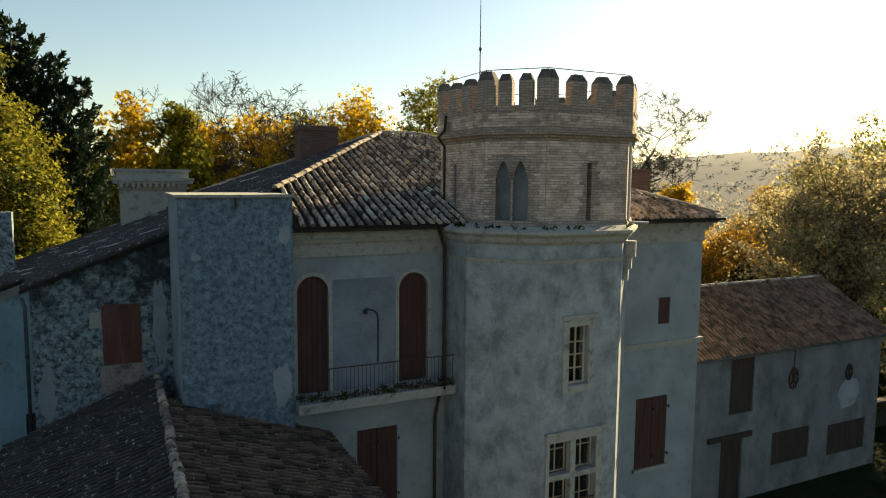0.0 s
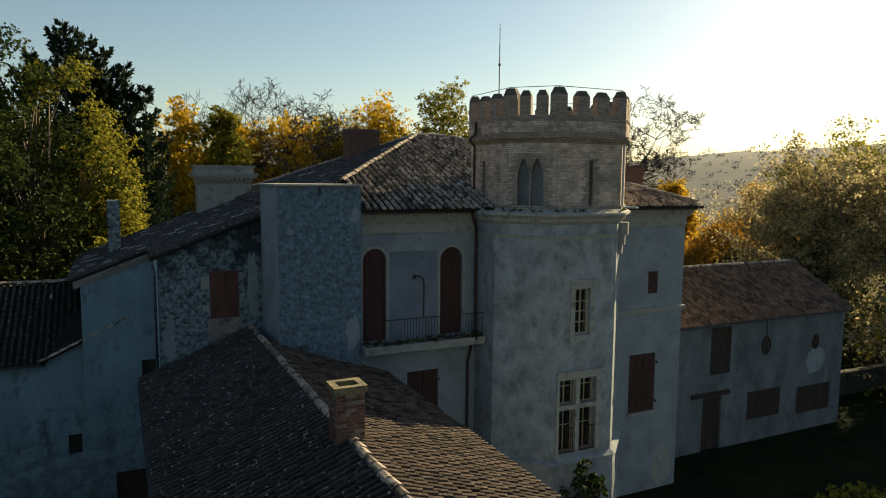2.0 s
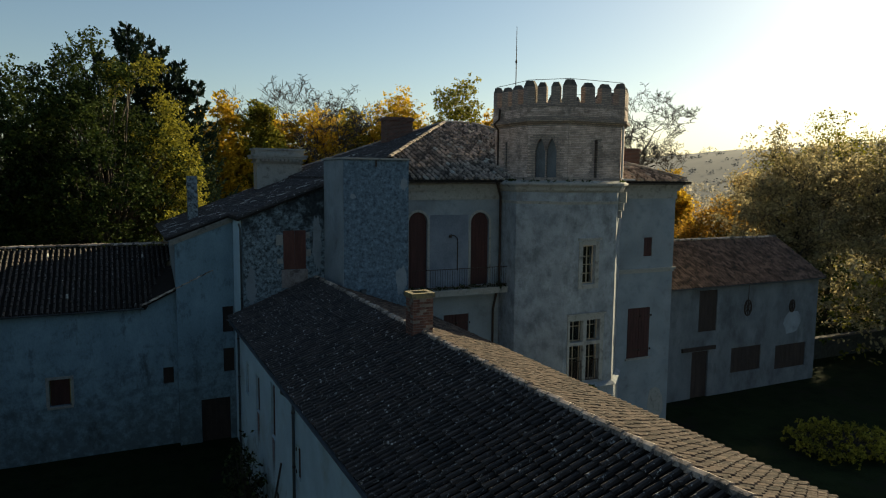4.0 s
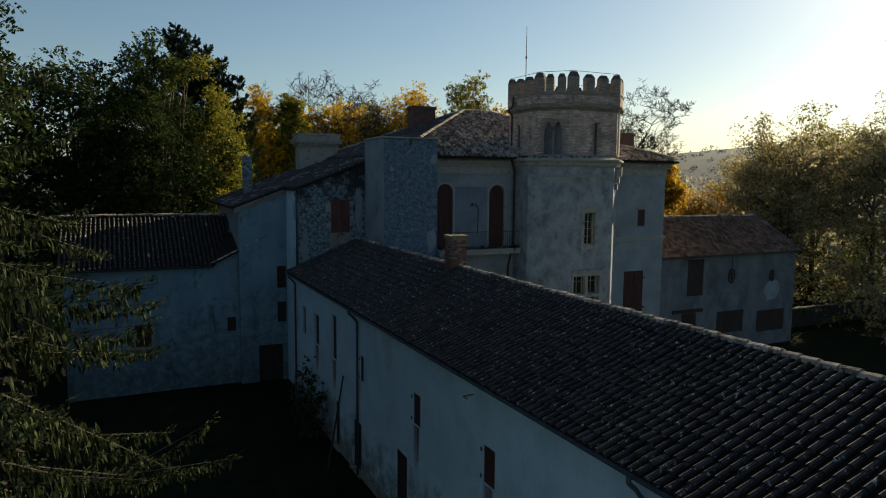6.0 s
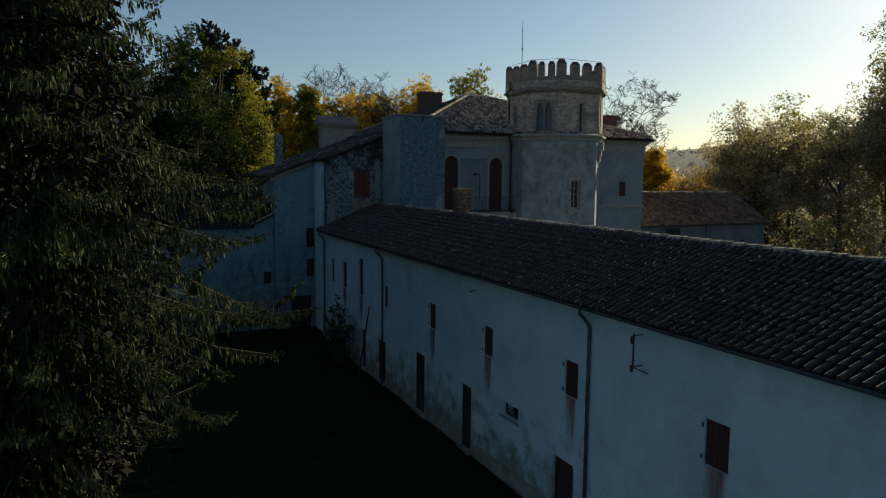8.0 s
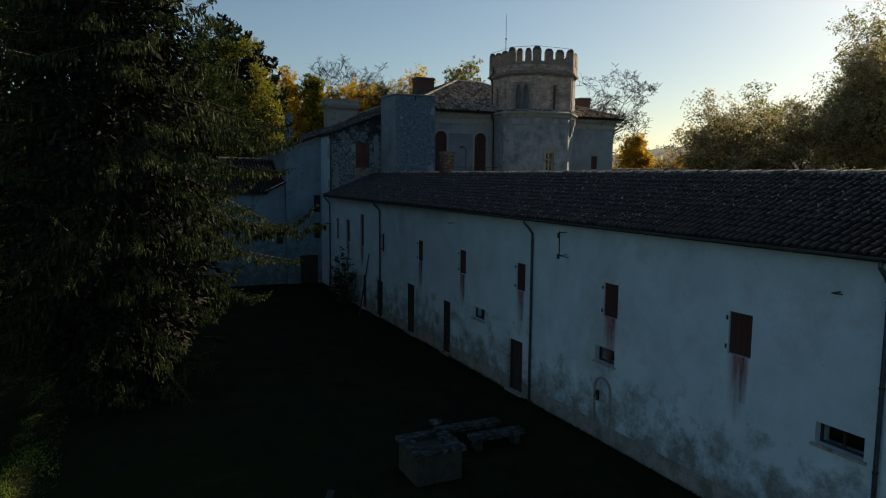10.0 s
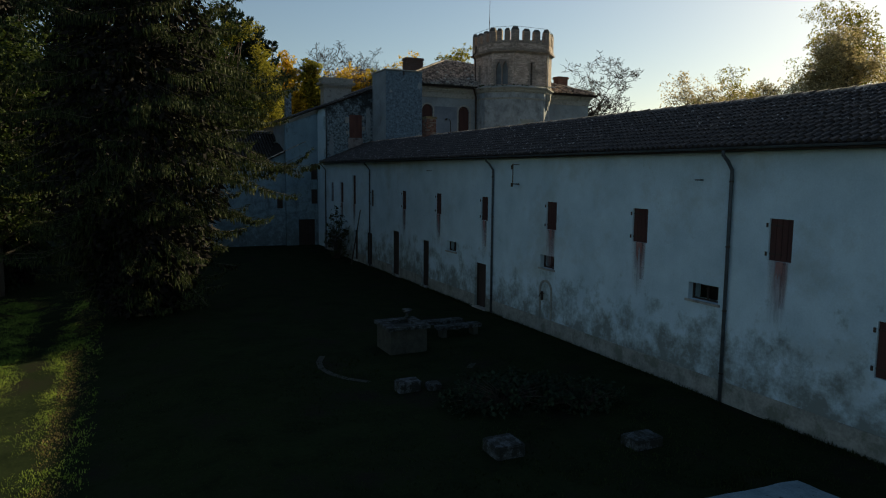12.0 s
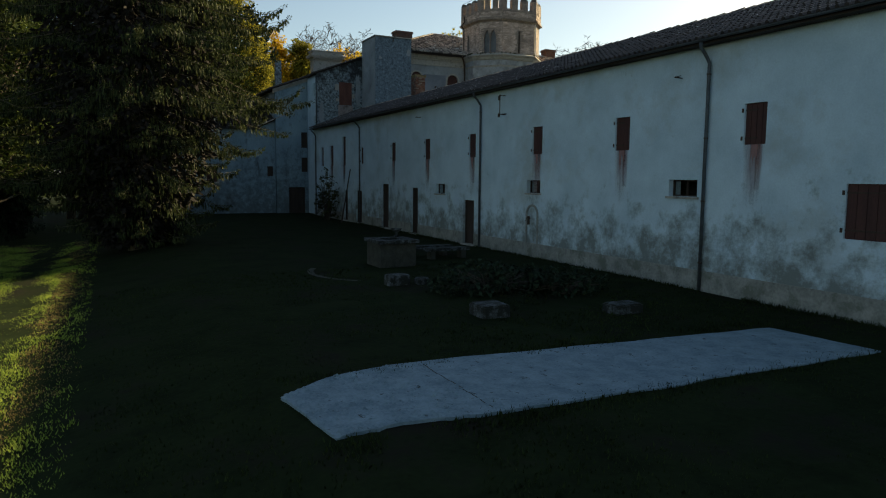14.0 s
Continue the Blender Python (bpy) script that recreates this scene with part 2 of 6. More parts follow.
# grey concrete with the blue of open-sky shade mixed in
CONCRETE = material("pale_concrete", (0.10, 0.155, 0.19), (0.245, 0.33, 0.38), 2.2, 22, 0.9, 0.6, stain=(0.045, 0.055, 0.055), stain_scale=5.0, stain_cut=(0.60, 0.66))
SPRUCE = leaf_material("spruce_needles", (0.006, 0.011, 0.006), (0.074, 0.090, 0.034), 0.2, 0.6)
# twig brown darkened to stand for shade inside the crowns
SHADED_DEAD_TWIG = material("shaded_dead_twigs", (0.008, 0.007, 0.006), (0.024, 0.020, 0.016), 3, 20, 0.95, 0.0)
CEDAR = leaf_material("cedar_needles", (0.010, 0.020, 0.013), (0.034, 0.054, 0.030), 0.15)
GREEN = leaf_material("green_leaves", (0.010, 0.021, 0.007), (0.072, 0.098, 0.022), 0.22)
OLIVE = leaf_material("turning_leaves", (0.075, 0.078, 0.012), (0.40, 0.36, 0.05), 0.42)
YELLOW = leaf_material("yellow_leaves", (0.33, 0.215, 0.018), (0.76, 0.515, 0.045), 0.56)
ORANGE = leaf_material("orange_leaves", (0.22, 0.12, 0.018), (0.52, 0.30, 0.045), 0.55)
RUSSET = leaf_material("russet_leaves", (0.19, 0.165, 0.09), (0.54, 0.45, 0.24), 0.58)
# the valley wood's colour is paled to stand for haze
FARWOOD = leaf_material("haze_paled_bare_wood", (0.22, 0.20, 0.16), (0.46, 0.42, 0.34), 0.5)
GLASS = bpy.data.materials.new("window_glass")
GLASS.use_nodes = True
_b = GLASS.node_tree.nodes["Principled BSDF"]
_b.inputs["Base Color"].default_value = (0.9, 0.95, 0.95, 1)
_b.inputs["Roughness"].default_value, _b.inputs["Transmission Weight"].default_value, _b.inputs["IOR"].default_value = 0.05, 1.0, 1.45
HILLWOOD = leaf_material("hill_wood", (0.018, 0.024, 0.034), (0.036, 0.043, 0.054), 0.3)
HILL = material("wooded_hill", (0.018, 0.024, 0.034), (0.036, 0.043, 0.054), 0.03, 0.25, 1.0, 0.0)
# distance haze is painted on the far backdrop as bluish colour and faint glow
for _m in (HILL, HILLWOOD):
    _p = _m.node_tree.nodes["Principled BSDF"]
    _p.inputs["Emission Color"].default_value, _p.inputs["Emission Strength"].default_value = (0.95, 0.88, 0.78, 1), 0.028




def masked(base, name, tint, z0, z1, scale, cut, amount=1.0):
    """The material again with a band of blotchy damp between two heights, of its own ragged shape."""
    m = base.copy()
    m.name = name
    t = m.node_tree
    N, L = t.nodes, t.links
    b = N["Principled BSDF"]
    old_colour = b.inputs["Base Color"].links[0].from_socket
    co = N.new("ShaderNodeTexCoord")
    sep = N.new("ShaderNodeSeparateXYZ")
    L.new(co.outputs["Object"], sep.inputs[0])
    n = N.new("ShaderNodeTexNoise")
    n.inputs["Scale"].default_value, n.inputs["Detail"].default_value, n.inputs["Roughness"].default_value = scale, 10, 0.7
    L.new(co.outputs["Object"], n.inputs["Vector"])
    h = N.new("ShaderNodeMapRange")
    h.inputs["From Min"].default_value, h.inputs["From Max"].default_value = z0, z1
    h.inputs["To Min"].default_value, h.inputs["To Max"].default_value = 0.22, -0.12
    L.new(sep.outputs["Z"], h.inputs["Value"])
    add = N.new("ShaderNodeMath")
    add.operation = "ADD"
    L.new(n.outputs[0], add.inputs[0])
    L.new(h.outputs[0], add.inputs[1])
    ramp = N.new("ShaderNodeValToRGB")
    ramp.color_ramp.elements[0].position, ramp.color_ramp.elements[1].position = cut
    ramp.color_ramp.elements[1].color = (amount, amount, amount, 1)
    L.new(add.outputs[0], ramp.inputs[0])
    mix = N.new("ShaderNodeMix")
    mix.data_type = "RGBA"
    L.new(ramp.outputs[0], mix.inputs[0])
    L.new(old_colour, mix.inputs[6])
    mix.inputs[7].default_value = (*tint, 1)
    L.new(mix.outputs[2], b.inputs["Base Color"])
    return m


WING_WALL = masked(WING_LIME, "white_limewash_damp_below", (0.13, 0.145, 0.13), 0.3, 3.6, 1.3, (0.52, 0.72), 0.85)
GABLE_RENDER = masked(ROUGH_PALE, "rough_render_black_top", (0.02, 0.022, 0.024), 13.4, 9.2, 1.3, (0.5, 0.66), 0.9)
YARD_DAMP = masked(SHADE_BLUE_LIME, "shade_blued_limewash_black_damp", (0.05, 0.062, 0.07), 0.2, 7.5, 2.2, (0.50, 0.74), 0.65)
STREAK = material("rust_streak", (0.20, 0.10, 0.095), (0.36, 0.21, 0.20), 2, 20, 0.95, 0.0)
_t = STREAK.node_tree
_co, _n3, _sp = _t.nodes.new("ShaderNodeTexCoord"), _t.nodes.new("ShaderNodeTexNoise"), _t.nodes.new("ShaderNodeSeparateXYZ")
_mp = _t.nodes.new("ShaderNodeMapping")
_mp.inputs["Scale"].default_value = (1, 9, 0.8)
_n3.inputs["Scale"].default_value, _n3.inputs["Detail"].default_value = 1.3, 5
_t.links.new(_co.outputs["Object"], _mp.inputs[0])
_t.links.new(_mp.outputs[0], _n3.inputs["Vector"])
_t.links.new(_co.outputs["Generated"], _sp.inputs[0])
_mr = _t.nodes.new("ShaderNodeMath")
_mr.operation = "MULTIPLY"
_r3 = _t.nodes.new("ShaderNodeValToRGB")
_r3.color_ramp.elements[0].position, _r3.color_ramp.elements[1].position = 0.06, 0.75
_r3.color_ramp.elements[1].color = (0.85, 0.85, 0.85, 1)
_t.links.new(_n3.outputs[0], _mr.inputs[0])
_t.links.new(_sp.outputs["Z"], _mr.inputs[1])
_e1, _e2 = _t.nodes.new("ShaderNodeMath"), _t.nodes.new("ShaderNodeMath")
_e1.operation, _e2.operation = "PINGPONG", "MULTIPLY"
_e1.inputs[1].default_value = 0.5
_t.links.new(_sp.outputs["Y"], _e1.inputs[0])
_t.links.new(_e1.outputs[0], _e2.inputs[0])
_t.links.new(_mr.outputs[0], _e2.inputs[1])
_e3 = _t.nodes.new("ShaderNodeMath")
_e3.operation, _e3.use_clamp = "MULTIPLY", True
_e3.inputs[1].default_value = 3.2
_t.links.new(_e2.outputs[0], _e3.inputs[0])
_t.links.new(_e3.outputs[0], _r3.inputs[0])
_t.links.new(_r3.outputs[0], _t.nodes["Principled BSDF"].inputs["Alpha"])


# ---- mesh helpers ----
class Build:
    """Gathers vertices and faces in world metres and makes one mesh object of them."""

    def __init__(self):
        self.v, self.f, self.uv = [], [], None

    def face(self, *pts):
        n = len(self.v)
        self.v.extend(tuple(p) for p in pts)
        self.f.append(tuple(range(n, n + len(pts))))

    def box(self, x0, x1, y0, y1, z0, z1, chamfer=0.0):
        n = len(self.v)
        c = min(chamfer, (x1 - x0) / 3, (y1 - y0) / 3)
        if c > 0:
            ring = [(x0 + c, y0), (x1 - c, y0), (x1, y0 + c), (x1, y1 - c), (x1 - c, y1), (x0 + c, y1), (x0, y1 - c), (x0, y0 + c)]
            self.prism(ring, z0, z1)
            return self
        self.v += [(x0, y0, z0), (x1, y0, z0), (x1, y1, z0), (x0, y1, z0), (x0, y0, z1), (x1, y0, z1), (x1, y1, z1), (x0, y1, z1)]
        self.f += [tuple(n + i for i in q) for q in ((3, 2, 1, 0), (4, 5, 6, 7), (0, 1, 5, 4), (1, 2, 6, 5), (2, 3, 7, 6), (3, 0, 4, 7))]
        return self

    def prism(self, ring, z0, z1, ring2=None):
        """An upright prism over a counter-clockwise ring; ring2: the top ring, where it tapers."""
        n, k = len(self.v), len(ring)
        self.v += [(x, y, z0) for x, y in ring] + [(x, y, z1) for x, y in (ring2 or ring)]
        self.f += [tuple(n + i for i in reversed(range(k))), tuple(n + k + i for i in range(k))]
        self.f += [(n + i, n + (i + 1) % k, n + k + (i + 1) % k, n + k + i) for i in range(k)]
        return self

    def slab(self, pts, d):
        """A flat piece over a planar polygon, thick by the vector d."""
        n, k = len(self.v), len(pts)
        self.v += [tuple(p) for p in pts] + [tuple(p[i] + d[i] for i in range(3)) for p in pts]
        self.f += [tuple(n + i for i in reversed(range(k))), tuple(n + k + i for i in range(k))]
        self.f += [(n + i, n + (i + 1) % k, n + k + (i + 1) % k, n + k + i) for i in range(k)]
        return self

    def tube(self, pts, radii, sides=6, cap=True):
        n0 = len(self.v)
        pts = [Vector(p) for p in pts]
        for i, p in enumerate(pts):
            d = (pts[min(i + 1, len(pts) - 1)] - pts[max(i - 1, 0)]).normalized()
            u = d.cross(Vector((0, 0, 1)) if abs(d.z) < 0.9 else Vector((1, 0, 0))).normalized()
            w = d.cross(u)
            r = radii[i] if isinstance(radii, (list, tuple)) else radii
            for k in range(sides):
                a = 2 * math.pi * k / sides
                self.v.append(tuple(p + (u * math.cos(a) + w * math.sin(a)) * r))
        for i in range(len(pts) - 1):
            for k in range(sides):
                a, b = n0 + i * sides + k, n0 + i * sides + (k + 1) % sides
                self.f.append((a, b, b + sides, a + sides))
        if cap:
            self.f.append(tuple(n0 + k for k in reversed(range(sides))))
            self.f.append(tuple(n0 + (len(pts) - 1) * sides + k for k in range(sides)))
        return self

    def make(self, name, mat, parent=None, label="", smooth=False, base=None):
        me = bpy.data.meshes.new(name)
        off = Vector(parent.get("base", (0, 0, 0))) if parent else Vector(base or (0, 0, 0))
        me.from_pydata([(x - off.x, y - off.y, z - off.z) for x, y, z in self.v], [], self.f)
        if self.uv:
            layer = me.uv_layers.new(name="UVMap")
            layer.data.foreach_set("uv", [c for uv in self.uv for c in uv])
        me.materials.append(mat)
        if smooth:
            me.polygons.foreach_set("use_smooth", [True] * len(me.polygons))
        me.update()
        ob = new(name, me)
        if parent:
            ob.parent = parent
            ob["base"] = tuple(off)
        else:
            ob.location = off
            ob["base"] = tuple(off)
        if label:
            tagged(ob, label)
        return ob


def wall_uv(b, corners):
    """UVs in metres for the faces of an upright brick piece: along the wall and up."""
    b.uv = []
    for f in b.f:
        P = [Vector(b.v[i]) for i in f]
        nrm = (P[1] - P[0]).cross(P[2] - P[0])
        if abs(nrm.z) > 0.9 * nrm.length:
            b.uv += [(p.x, p.y) for p in P]
        else:
            h = Vector((-nrm.y, nrm.x, 0))
            h = h.normalized() if h.length > 1e-6 else Vector((1, 0, 0))
            b.uv += [(p.dot(h), p.z) for p in P]
    return b


def thing(name, x, y, z, label, category, group="", kind=""):
    ob = new(name)
    ob.location = (x, y, z)
    ob["base"] = (x, y, z)
    ob.empty_display_size = 0.3
    return tagged(ob, label, category, group, kind)


def wall_mesh(axis, at, thick, u0, u1, z0, z1, holes):
    """A wall in the plane axis = at, thick towards +axis, with real openings (u0, u1, z0, z1)."""
    us = sorted({u0, u1, *(h[0] for h in holes), *(h[1] for h in holes)})
    zs = sorted({z0, z1, *(h[2] for h in holes), *(h[3] for h in holes)})
    us, zs = [u for u in us if u0 <= u <= u1], [z for z in zs if z0 <= z <= z1]
    solid = {}
    for i in range(len(us) - 1):
        for j in range(len(zs) - 1):
            cu, cz = (us[i] + us[i + 1]) / 2, (zs[j] + zs[j + 1]) / 2
            solid[i, j] = not any(h[0] < cu < h[1] and h[2] < cz < h[3] for h in holes)
    b = Build()
    P = (lambda u, d, z: (at + d, u, z)) if axis == "x" else (lambda u, d, z: (u, at + d, z))
    for (i, j), s in solid.items():
        if not s:
            continue
        a, c, lo, hi = us[i], us[i + 1], zs[j], zs[j + 1]
        b.face(P(a, 0, lo), P(c, 0, lo), P(c, 0, hi), P(a, 0, hi))
        b.face(P(a, thick, lo), P(a, thick, hi), P(c, thick, hi), P(c, thick, lo))
        for di, dj, q in ((-1, 0, ((a, lo), (a, hi))), (1, 0, ((c, hi), (c, lo))), (0, -1, ((c, lo), (a, lo))), (0, 1, ((a, hi), (c, hi)))):
            if not solid.get((i + di, j + dj), False):
                (p, q1), (r, s1) = q
                b.face(P(p, 0, q1), P(r, 0, s1), P(r, thick, s1), P(p, thick, q1))
    return b


def boards(parent, name, axis, at, u0, u1, z0, z1, n, mat, label, hinges=True, depth=0.05):
    """A closed plank shutter or door: each board a part, with ledges and strap hinges."""
    leaf = Build()
    P = (lambda a, c, d0, d1: (at + d0, at + d1, a, c)) if axis == "x" else (lambda a, c, d0, d1: (a, c, at + d0, at + d1))
    w = (u1 - u0) / n
    leaf.box(*P(u0, u1, depth * 0.5, depth), z0, z1)
    ob = leaf.make(name, mat, parent, label)
    for k in range(n):
        b = Build()
        b.box(*P(u0 + k * w + 0.006, u0 + (k + 1) * w - 0.006, 0, depth * 0.5), z0 + 0.01, z1 - 0.01)
        b.make("board", mat, ob)
    if hinges:
        for zz in (z0 + 0.16 * (z1 - z0), z0 + 0.84 * (z1 - z0)):
            b = Build()
            b.box(*P(u0 + 0.45 * (u1 - u0), u1 + 0.03, -0.014, 0.0), zz - 0.022, zz + 0.022)
            b.make("strap_hinge", IRON, ob)
            b = Build()
            b.box(*P(u1 + 0.03, u1 + 0.085, -0.09, 0.0), zz - 0.06, zz + 0.05, 0.015)
            b.make("hinge_pin", IRON, ob)
    return ob


def cover_tile(b, p, down, across, up, length, w0, w1, h):
    """One barrel tile from p (its upper end) down the slope: wider below, arched."""
    n = len(b.v)
    seg = 4
    for s, (wd, lift) in enumerate(((w0, 0.0), (w1, 0.034))):
        for k in range(seg + 1):
            a = math.pi * k / seg
            q = p + down * (length * s) + across * (-math.cos(a) * wd / 2) + up * (math.sin(a) * h + lift)
            b.v.append(tuple(q))
    for k in range(seg):
        b.f.append((n + k, n + seg + 1 + k, n + seg + 2 + k, n + k + 1))
    m = n + seg + 1
    b.f.append(tuple(m + k for k in range(seg + 1)))


def tiled_slope(parent, eave0, eave1, top0, top1, clip=None, pitch=0.23, course=0.36, near=None, seed=1, lichen=0.05, name="roof", mossy=False, tiles=None):
    """A roof slope covered in barrel tiles. eave0, eave1: the ends of the eave; top0, top1: those of the top edge.
    clip(point): False where the slope is cut. near(point): True where each tile is a part of its own. mossy: takes the
    moss tiles with shade painted in."""
    rng = random.Random(seed)
    e0, e1, t0, t1 = (Vector(p) for p in (eave0, eave1, top0, top1))
    across = (e1 - e0).normalized()
    up = across.cross(t0 - e0)
    if up.z < 0:
        up.negate()
    up.normalize()
    slope = up.cross(across).normalized()
    if slope.z < 0:
        slope.negate()
    down = -slope
    S0 = (t0 - e0).dot(across)
    S1 = (t1 - e0).dot(across)
    width, height = (e1 - e0).length, (t0 - e0).dot(slope)
    deck = Build()
    deck.slab([e0 - up * 0.02, e1 - up * 0.02, t1 - up * 0.02, t0 - up * 0.02] if clip is None else clip["outline"], tuple(up * -0.1) if clip is None else (0, 0, -0.1))
    roof = deck.make(name, UNDER, parent)
    joined, pale, singles = Build(), Build(), []
    lo, hi = min(0, S0), max(width, S1)
    for c in range(int((hi - lo) / pitch)):
        s = lo + (c + 0.5) * pitch
        for r in range(int(height / course) + 1):
            h = min((r + 1) * course, height)
            f = (h - 0.5 * course) / height
            if not (S0 * f - 0.02 < s < width + (S1 - width) * f + 0.02):
                continue
            p = e0 + across * (s + rng.uniform(-0.012, 0.012)) + slope * (h + rng.uniform(-0.02, 0.02)) + up * rng.uniform(-0.004, 0.012)
            if clip and not clip["keep"](p + down * course / 2):
                continue
            d2 = (down + across * rng.uniform(-0.045, 0.045) + up * rng.uniform(-0.012, 0.03)).normalized()
            args = (p, d2, across, up, course * 1.12, pitch * 0.42, pitch * 0.54, pitch * 0.38)
            if near and near(p) and len(singles) < 300:
                singles.append(args)
            else:
                cover_tile(pale if rng.random() < lichen else joined, *args)
    if joined.f:
        tagged(joined.make("roof_tiles", tiles or (SHADE_MOSS_TILE if mossy else TILE), roof, "mossy barrel tiles darkened by painted shade" if mossy else "weathered brown barrel tiles with lichen"), kind="stuff")
    if pale.f:
        tagged(pale.make("lichened_tiles", LICHEN_TILE, roof, "barrel tiles grey with lichen"), kind="stuff")
    if singles:
        b = Build()
        cover_tile(b, Vector((0, 0, 0)), down, across, up, course * 1.12, pitch * 0.42, pitch * 0.54, pitch * 0.38)
        first = None
        for args in singles:
            if first is None:
                b.v = [tuple(Vector(q) + Vector(roof["base"])) for q in b.v]
                first = b.make("roof_tile", SHADE_MOSS_ONE if mossy else TILE_ONE, roof)
                ob = first
            else:
                ob = new("roof_tile", first.data)
                ob.parent = roof
            ob.location = args[0] - Vector(roof["base"])
            ob.rotation_euler = (0, 0, rng.uniform(-0.02, 0.02))
    return roof


def ridge_tiles(parent, a, b, size=0.13, step=0.42, seed=3, mat=None):
    """A line of capping tiles bedded in mortar."""
    rng = random.Random(seed)
    a, b = Vector(a), Vector(b)
    d = (b - a).normalized()
    side = d.cross(Vector((0, 0, 1))).normalized()
    up = side.cross(d)
    m = Build()
    for i in range(int((b - a).length / step)):
        cover_tile(m, a + d * (i * step) + up * (0.02 + rng.uniform(-0.01, 0.02)) + side * rng.uniform(-0.02, 0.02), d, side, up, step * 1.08, size * 1.7, size * 2, size * 0.9)
    return tagged(m.make("ridge_tiles", mat or TILE, parent, "ridge capping of overlapping barrel tiles"), kind="stuff")


def leaf_cards(points, per, jitter, size, rng, flat=0.0):
    """Many small single leaves, each a small bent blade, scattered round the given points."""
    r = np.random.RandomState(rng.randint(0, 10 ** 6))
    twigs = max(1, per // 11)
    c = np.repeat(np.array([tuple(p) for p in points]), twigs, axis=0)
    off = r.normal(size=(len(c), 3))
    off *= (jitter * r.random_sample((len(c), 1)) ** 0.4 * 1.6) / np.linalg.norm(off, axis=1, keepdims=True)
    c = np.repeat(c + off, per // twigs, axis=0)
    n = len(c)
    c = c + r.normal(size=(n, 3)) * (jitter * (0.2 if twigs > 1 else 0.6)) * np.array((1, 1, 0.55))
    s = size * r.uniform(0.6, 1.4, n)
    a, e = r.uniform(0, 6.283, n), r.uniform(-1.2, 1.2, n)
    u = np.stack([np.cos(a) * np.cos(e), np.sin(a) * np.cos(e), np.sin(e)], 1) * s[:, None]
    a2 = a + 1.57 + r.uniform(-0.4, 0.4, n)
    w = np.stack([np.cos(a2) * 0.38, np.sin(a2) * 0.38, r.uniform(-0.3, 0.3, n)], 1) * s[:, None]
    tip = c + u
    tip[:, 2] -= 0.1 * s
    V = np.stack([c, c + u * 0.5 + w, tip, c + u * 0.5 - w], 1).reshape(-1, 3)
    b = Build()
    b.v = V.tolist()
    b.f = np.arange(4 * n).reshape(-1, 4).tolist()
    return b


# ---- ground: one sheet to the horizon, lower on the garden side of the house ----
def ground_z(x, y):
    s = max(0.0, min(1.0, (x - 6.0) / 5.0))
    fall = max(0.0, min(1.0, (-16.0 - x) / 5.0))
    far = max(0.0, min(1.0, (math.hypot(x - 5, y - 10) - 60) / 200))
    return (1 - s) * YARD + s * GARDEN + far * -1.0 - 0.8 * fall


YARD, GARDEN = 0.15, -0.65
g = Build()
lin = [-2500, -800, -300, -150, -100, -70, -50] + list(range(-40, 61, 2)) + [70, 100, 150, 300, 800, 2500]
for yy in lin:
    for xx in lin:
        bump_z = 0.05 * noise.noise(Vector((xx * 0.21, yy * 0.17, 0))) if abs(xx) < 60 and abs(yy) < 60 else 0
        g.v.append((xx, yy, ground_z(xx, yy) + bump_z))
K = len(lin)
g.f = [(j * K + i, j * K + i + 1, (j + 1) * K + i + 1, (j + 1) * K + i) for j in range(K - 1) for i in range(K - 1)]
ground = tagged(g.make("ground", GRASS, smooth=True), "short autumn lawn, shade in its dark colour, worn earth patches", "ground", kind="structure")

# ---- the long farm wing along the yard ----
WX, EX, RIDGE_X, WS, WN = -2.75, 5.4, 1.0, -31.0, 23.2
EAVE, RIDGE = 7.3, 8.98
wing = thing("farm_wing", 1.3, -4, YARD, "long white limewashed farm wing with a barrel-tiled roof", "building")
slits = [(-20.62, -19.92), (-15.40, -14.68), (-10.34, -9.63), (-4.86, -4.2), (0.2, 0.88), (5.12, 5.78)]
shut = [(a, b, 4.36, 5.46) for a, b in slits]
small = [(10.9, 11.36, 4.26, 5.36)]
tall = [(14.72, 15.5, 4.2, 6.3), (17.75, 18.6, 4.2, 5.75), (20.4, 21.1, 4.2, 5.7)]
vents = [(-18.38, -17.25, 2.9, 3.4), (-10.26, -9.28, 2.8, 3.32), (-1.62, -0.5, 2.55, 3.06)]
wdoors = [(-4.76, -3.7, YARD - 0.1, 2.32), (1.8, 2.72, YARD - 0.1, 2.8), (6.25, 7.4, YARD - 0.1, 2.95), (11.2, 12.4, YARD - 0.1, 2.42), (14.3, 15.1, YARD - 0.1, 2.38)]
bigs = [(-24.6, -22.9, 2.05, 3.35)]
holes = shut + small + tall + vents + wdoors + bigs
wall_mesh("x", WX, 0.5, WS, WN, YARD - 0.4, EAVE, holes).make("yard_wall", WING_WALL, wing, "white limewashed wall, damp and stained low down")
wall_mesh("x", EX - 0.5, 0.5, WS, 20.0, GARDEN - 0.2, EAVE, []).make("garden_wall", LIME, wing)
gb = wall_mesh("y", WS, 0.5, WX + 0.5, EX - 0.5, YARD - 0.4, EAVE, [])
gb.slab([(WX, WS, EAVE), (EX, WS, EAVE), (RIDGE_X, WS, RIDGE - 0.15)], (0, 0.5, 0))
gb.make("gable_wall", LIME, wing)
# added dark sheet behind the openings, in place of the wing's unlit inside
back = Build()
back.box(WX + 0.9, WX + 0.95, WS + 0.6, WN - 0.3, YARD, EAVE - 0.1)
back.make("inner_dark_wall", DARK, wing)
